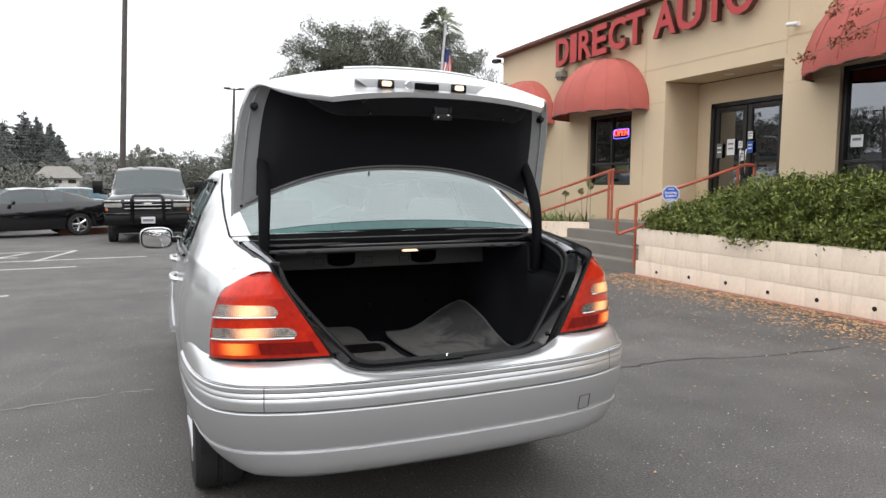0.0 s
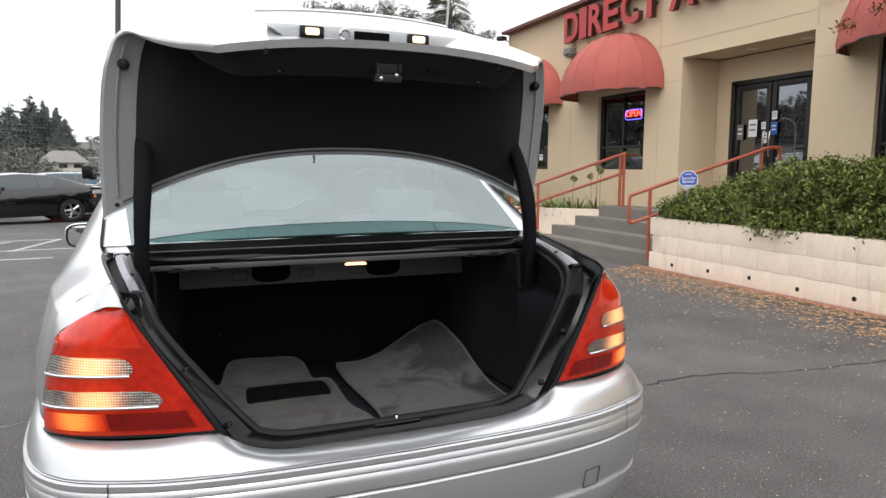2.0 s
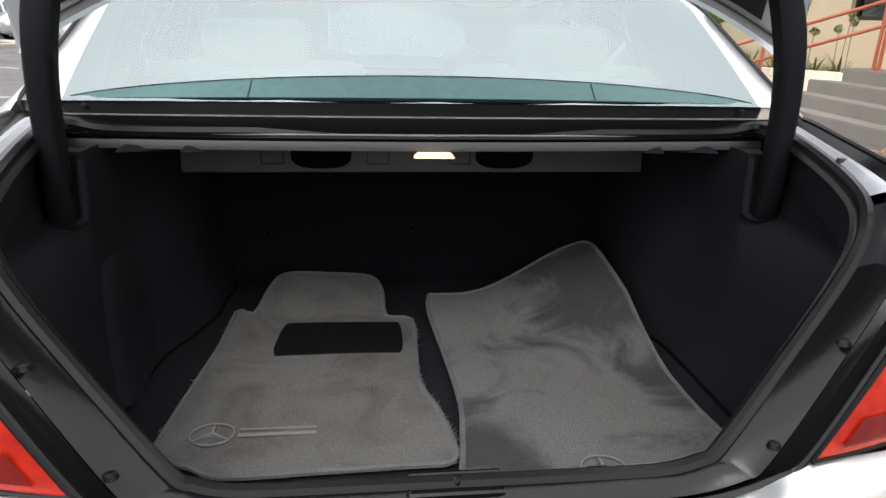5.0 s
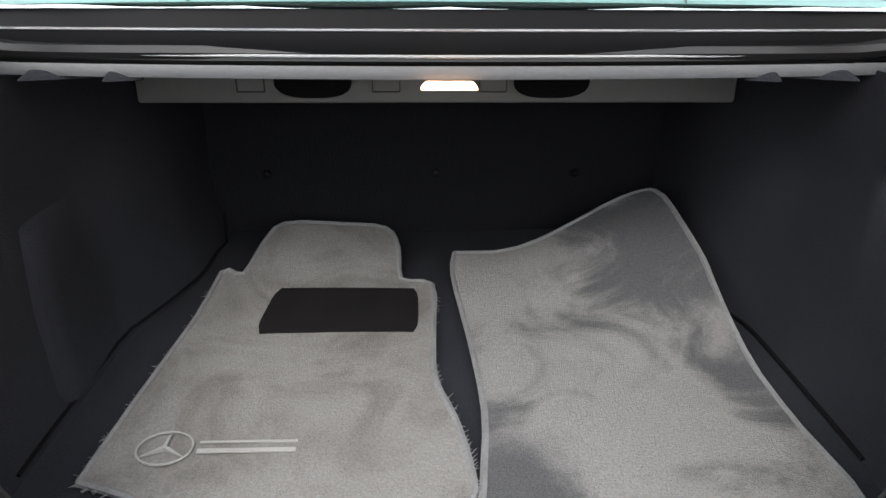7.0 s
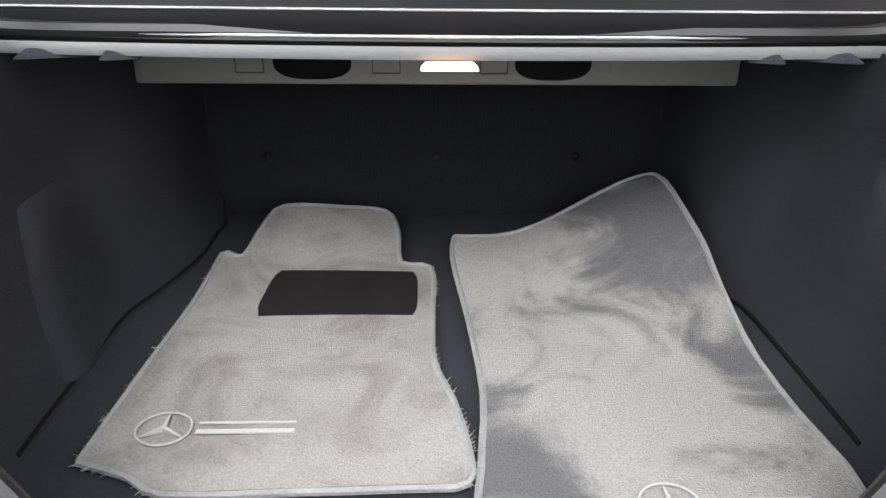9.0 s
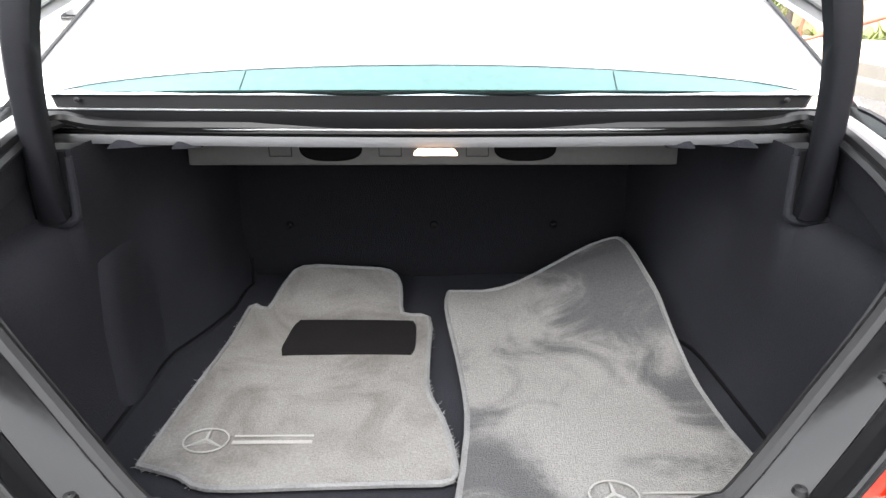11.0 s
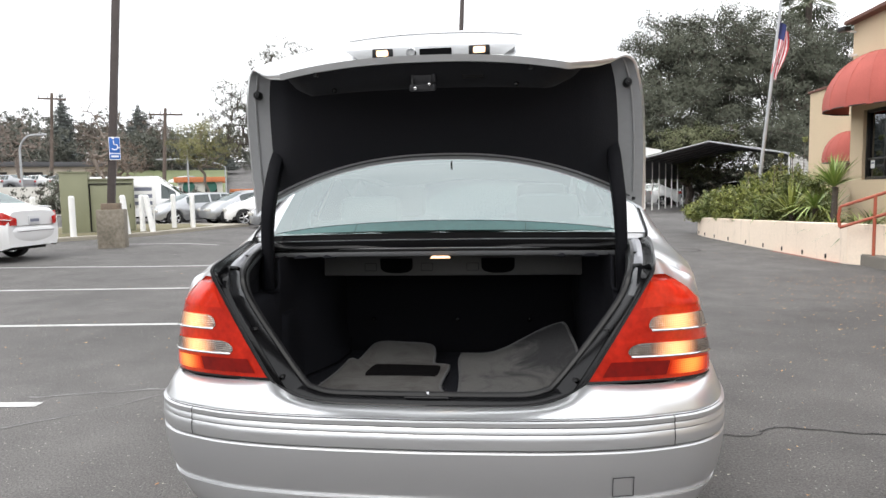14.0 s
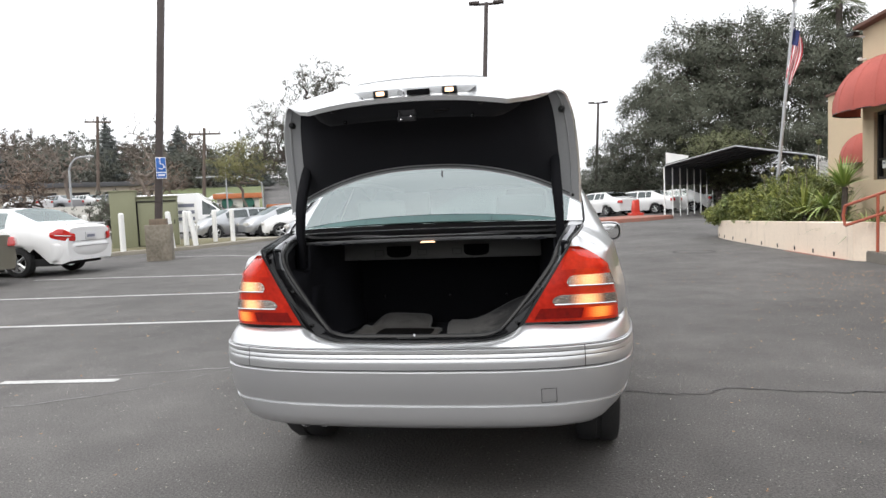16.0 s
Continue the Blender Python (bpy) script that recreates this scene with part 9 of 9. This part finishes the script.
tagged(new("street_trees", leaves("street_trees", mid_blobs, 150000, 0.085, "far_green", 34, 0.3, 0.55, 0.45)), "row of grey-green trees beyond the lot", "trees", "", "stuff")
# unseen trees added to block low sky and darken reflections in the paint
rear_blobs = []
for k in range(95):
    az, d = rng.uniform(92, 304), rng.uniform(26, 44)
    x, y = d * math.sin(radians(az)), -4 + d * math.cos(radians(az))
    h = rng.uniform(4.0, 8.5)
    rear_blobs.append((x, y, h * 0.5, rng.uniform(2, 4), rng.uniform(2, 4), h * 0.55))
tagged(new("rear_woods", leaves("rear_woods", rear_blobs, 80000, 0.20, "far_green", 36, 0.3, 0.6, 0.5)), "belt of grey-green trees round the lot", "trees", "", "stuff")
low = []
for k in range(40):
    az, d = rng.uniform(-50, -15), rng.uniform(42, 62)
    x, y = d * math.sin(radians(az)), -2 + d * math.cos(radians(az))
    low.append((x, y, gz(x, y) + 0.7, rng.uniform(1.0, 2.2), rng.uniform(1, 2), rng.uniform(0.6, 1.3)))
tagged(new("street_shrubs", leaves("street_shrubs", low, 22000, 0.07, "far_green", 35, 0.3, 0.5, 0.3)), "low shrubs along the street", "shrubs", "", "stuff")
bm = B()
hill = []
for r_ in (60, 70, 80, 90, 100, 112):
    hill.append([(r_ * math.sin(radians(a)), -2 + r_ * math.cos(radians(a)), gz(r_ * math.sin(radians(a)), -2 + r_ * math.cos(radians(a))) + 0.06 + 0.02 * (r_ - 60)) for a in np.linspace(-34, -24, 9)])
sheet(bm, hill)
struct("grass_bank", bm, "grass", "green grass bank across the street", "grass")

# ---- across the street ----
def strip_wall(bm, pts, z0, z1, t=0.25):
    """A thin upright wall along points."""
    sheet(bm, [[(x, y, z0), (x, y, z1), (x - t * 0.6, y + t, z1), (x - t * 0.6, y + t, z0)] for x, y in pts])
    return bm


def far_house(name, label, az, d, w, dp, h, turn, wall, roof, cols, rows_, arch=False, flat=False):
    x, y = d * math.sin(radians(az)), -2 + d * math.cos(radians(az))
    t = thing(name, label, "building", "far buildings", (x, y, gz(x, y) - 0.3), turn)
    part("wall", box(B(), (0, 0, h / 2), (w, dp, h)), wall, t)
    if flat:
        part("roof", box(B(), (0, 0, h + 0.2), (w + 0.6, dp + 0.6, 0.45), 0, 0.03), roof, t)
    else:
        bm = B()
        slab(bm, [(-w / 2 - 0.5, -dp / 2 - 0.5), (w / 2 + 0.5, -dp / 2 - 0.5), (w / 2 + 0.5, dp / 2 + 0.5), (-w / 2 - 0.5, dp / 2 + 0.5)], h + 0.01, h + 1.4)
        for v in bm.verts:
            if v.co.z > h + 0.5:
                v.co.x *= 0.45
                v.co.y *= 0.12
        part("roof", bm, roof, t)
    for r_ in range(rows_):
        for k in range(cols):
            xx, zz = -w / 2 + w * (k + 0.5) / cols, h * (r_ + 0.55) / rows_
            ww, hh = w / cols * 0.55, h / rows_ * 0.5
            wn_ = part("window", box(B(), (xx, -dp / 2 - 0.02, zz), (ww, 0.06, hh)), "frame_dark", t)
            if arch:
                bm = B()
                lathe(bm, [(0.001, -dp / 2 - 0.14), (ww / 2, -dp / 2 - 0.13), (ww / 2, -dp / 2 - 0.04)], 18, "y", (xx, 0, zz + hh / 2))
                part("arch_canopy", bm, "arch_green", t)
    return t


far_house("restaurant", "small white restaurant with arches and an orange roof edge", -25.9, 66, 3.7, 5, 2.15, 24, "far_white", "far_orange", 2, 1, True, True)
far_house("restaurant_wing", "low white wing of the restaurant with an orange edge", -22.6, 68, 1.8, 4, 1.6, 20, "far_white", "far_orange", 1, 1, False, True)
far_house("strip_mall", "long low shop row with a dark flat roof", -39.5, 78, 20, 8, 2.7, 36, "far_wall", "carport", 7, 1, False, True)
far_house("house", "pale two-storey house with a brown hip roof on the hill", -7.5, 92, 4.4, 4, 1.7, 6, "far_white", "far_roof", 3, 2)
struct("retaining_wall", strip_wall(B(), [at(a, 53) for a in np.linspace(-46, -34.5, 9)], -0.2, 2.0), "far_white", "pale low retaining wall across the street", "wall")
bn = thing("banner_wall", "yellow and red striped banner wall by the street", "banner", at=(-13.6, 46.3, gz(-13.6, 46.3)), turn=16)
part("board", box(B(), (0, 0, 1.0), (2.0, 0.1, 0.95), 0, 0.02), "far_yellow", bn)
for k in range(3):
    part("stripe", box(B(), (0.04 * k - 0.04, -0.06, 0.72 + 0.28 * k), (1.85, 0.03, 0.10), 0, 0, 0), "far_orange" if k % 2 else "far_white", bn)
for s in (-0.8, 0.8):
    part("leg", tube(B(), [(s, 0.1, -0.2), (s, 0.1, 1.2)], 0.06, 6), "pole_grey", bn)
for k, (az, d) in enumerate(((-41.0, 66), (-39.0, 67), (-37.2, 68), (-35.4, 67), (-29.5, 60), (-25.2, 58), (-27.2, 90), (-31, 84))):
    x, y = d * math.sin(radians(az)), -2 + d * math.cos(radians(az))
    vehicle("far_car", "small pale car across the street", "saloon", ("white_car", "grey_car")[k % 2], x, y, 90 + az * 0.3, 4.5, 1.76, 1.0, "cars across the street")

# utility poles, wires and street lights
def utility_pole(x, y, h, arm, turn):
    p = thing("utility_pole", "wooden utility pole with a cross arm", "utility pole", "utility poles", (x, y, gz(x, y)), turn)
    part("shaft", lean(tube(B(), [(0, 0, -0.3), (0, 0, h)], [0.17, 0.12], 8)), "wood_pole", p)
    part("cross_arm", box(B(), (LEAN * h, LEAN * h, h - 0.5), (arm, 0.12, 0.14)), "wood_pole", p)
    for k in range(4):
        part("insulator", tube(B(), [(LEAN * h + arm * (k / 3 - 0.5) * 0.92, LEAN * h, h - 0.43), (LEAN * h + arm * (k / 3 - 0.5) * 0.92, LEAN * h, h - 0.2)], 0.05, 6), "pole_grey", p)
    return p


UP = [(-28.2, 49.5, 8.0), (-40.5, 53.0, 8.6), (-66, 52, 9.0)]
utility_pole(*UP[0], 2.6, 20)
utility_pole(*UP[1], 2.2, 30)
utility_pole(*UP[2], 2.4, 60)
for (a, b) in ((UP[0], UP[1]), (UP[1], UP[2])):
    for k in (-1, 1):
        pa, pb = Vector((a[0] + k, a[1], a[2] - 0.3)), Vector((b[0] + k, b[1], b[2] - 0.3))
        pts = [pa.lerp(pb, t) - Vector((0, 0, 0.6 * 4 * t * (1 - t))) for t in np.linspace(0, 1, 12)]
        single("wire", tube(B(), pts, 0.02, 4), "wire", "thin sagging overhead wire", "wire", "overhead wires")


def street_light(x, y, h, reach, turn):
    p = thing("street_light", "galvanised curved street light", "street light", "street lights", (x, y, gz(x, y)), turn)
    part("shaft", tube(B(), smooth_path([(0, 0, -0.2), (0, 0, h * 0.7), (0.05 * reach, 0, h * 0.88), (0.45 * reach, 0, h), (reach, 0, h * 1.02)], 4), 0.07, 6), "pole_grey", p)
    part("lamp_head", box(B(), (reach + 0.3, 0, h * 1.02), (0.7, 0.25, 0.12), 0, 0.03), "pole_grey", p)


street_light(-32.9, 40.0, 5.35 - gz(-32.9, 40.0), 1.3, 0)
street_light(-26.5, 50.5, 6.2, 2.4, 0)
street_light(-5.8, 60.0, 2.05 - gz(-5.8, 60.0), -0.6, 0)
# long arm: a street light shape standing in for a traffic signal mast
street_light(-24.0, 52.0, 4.2, -6.0, 0)
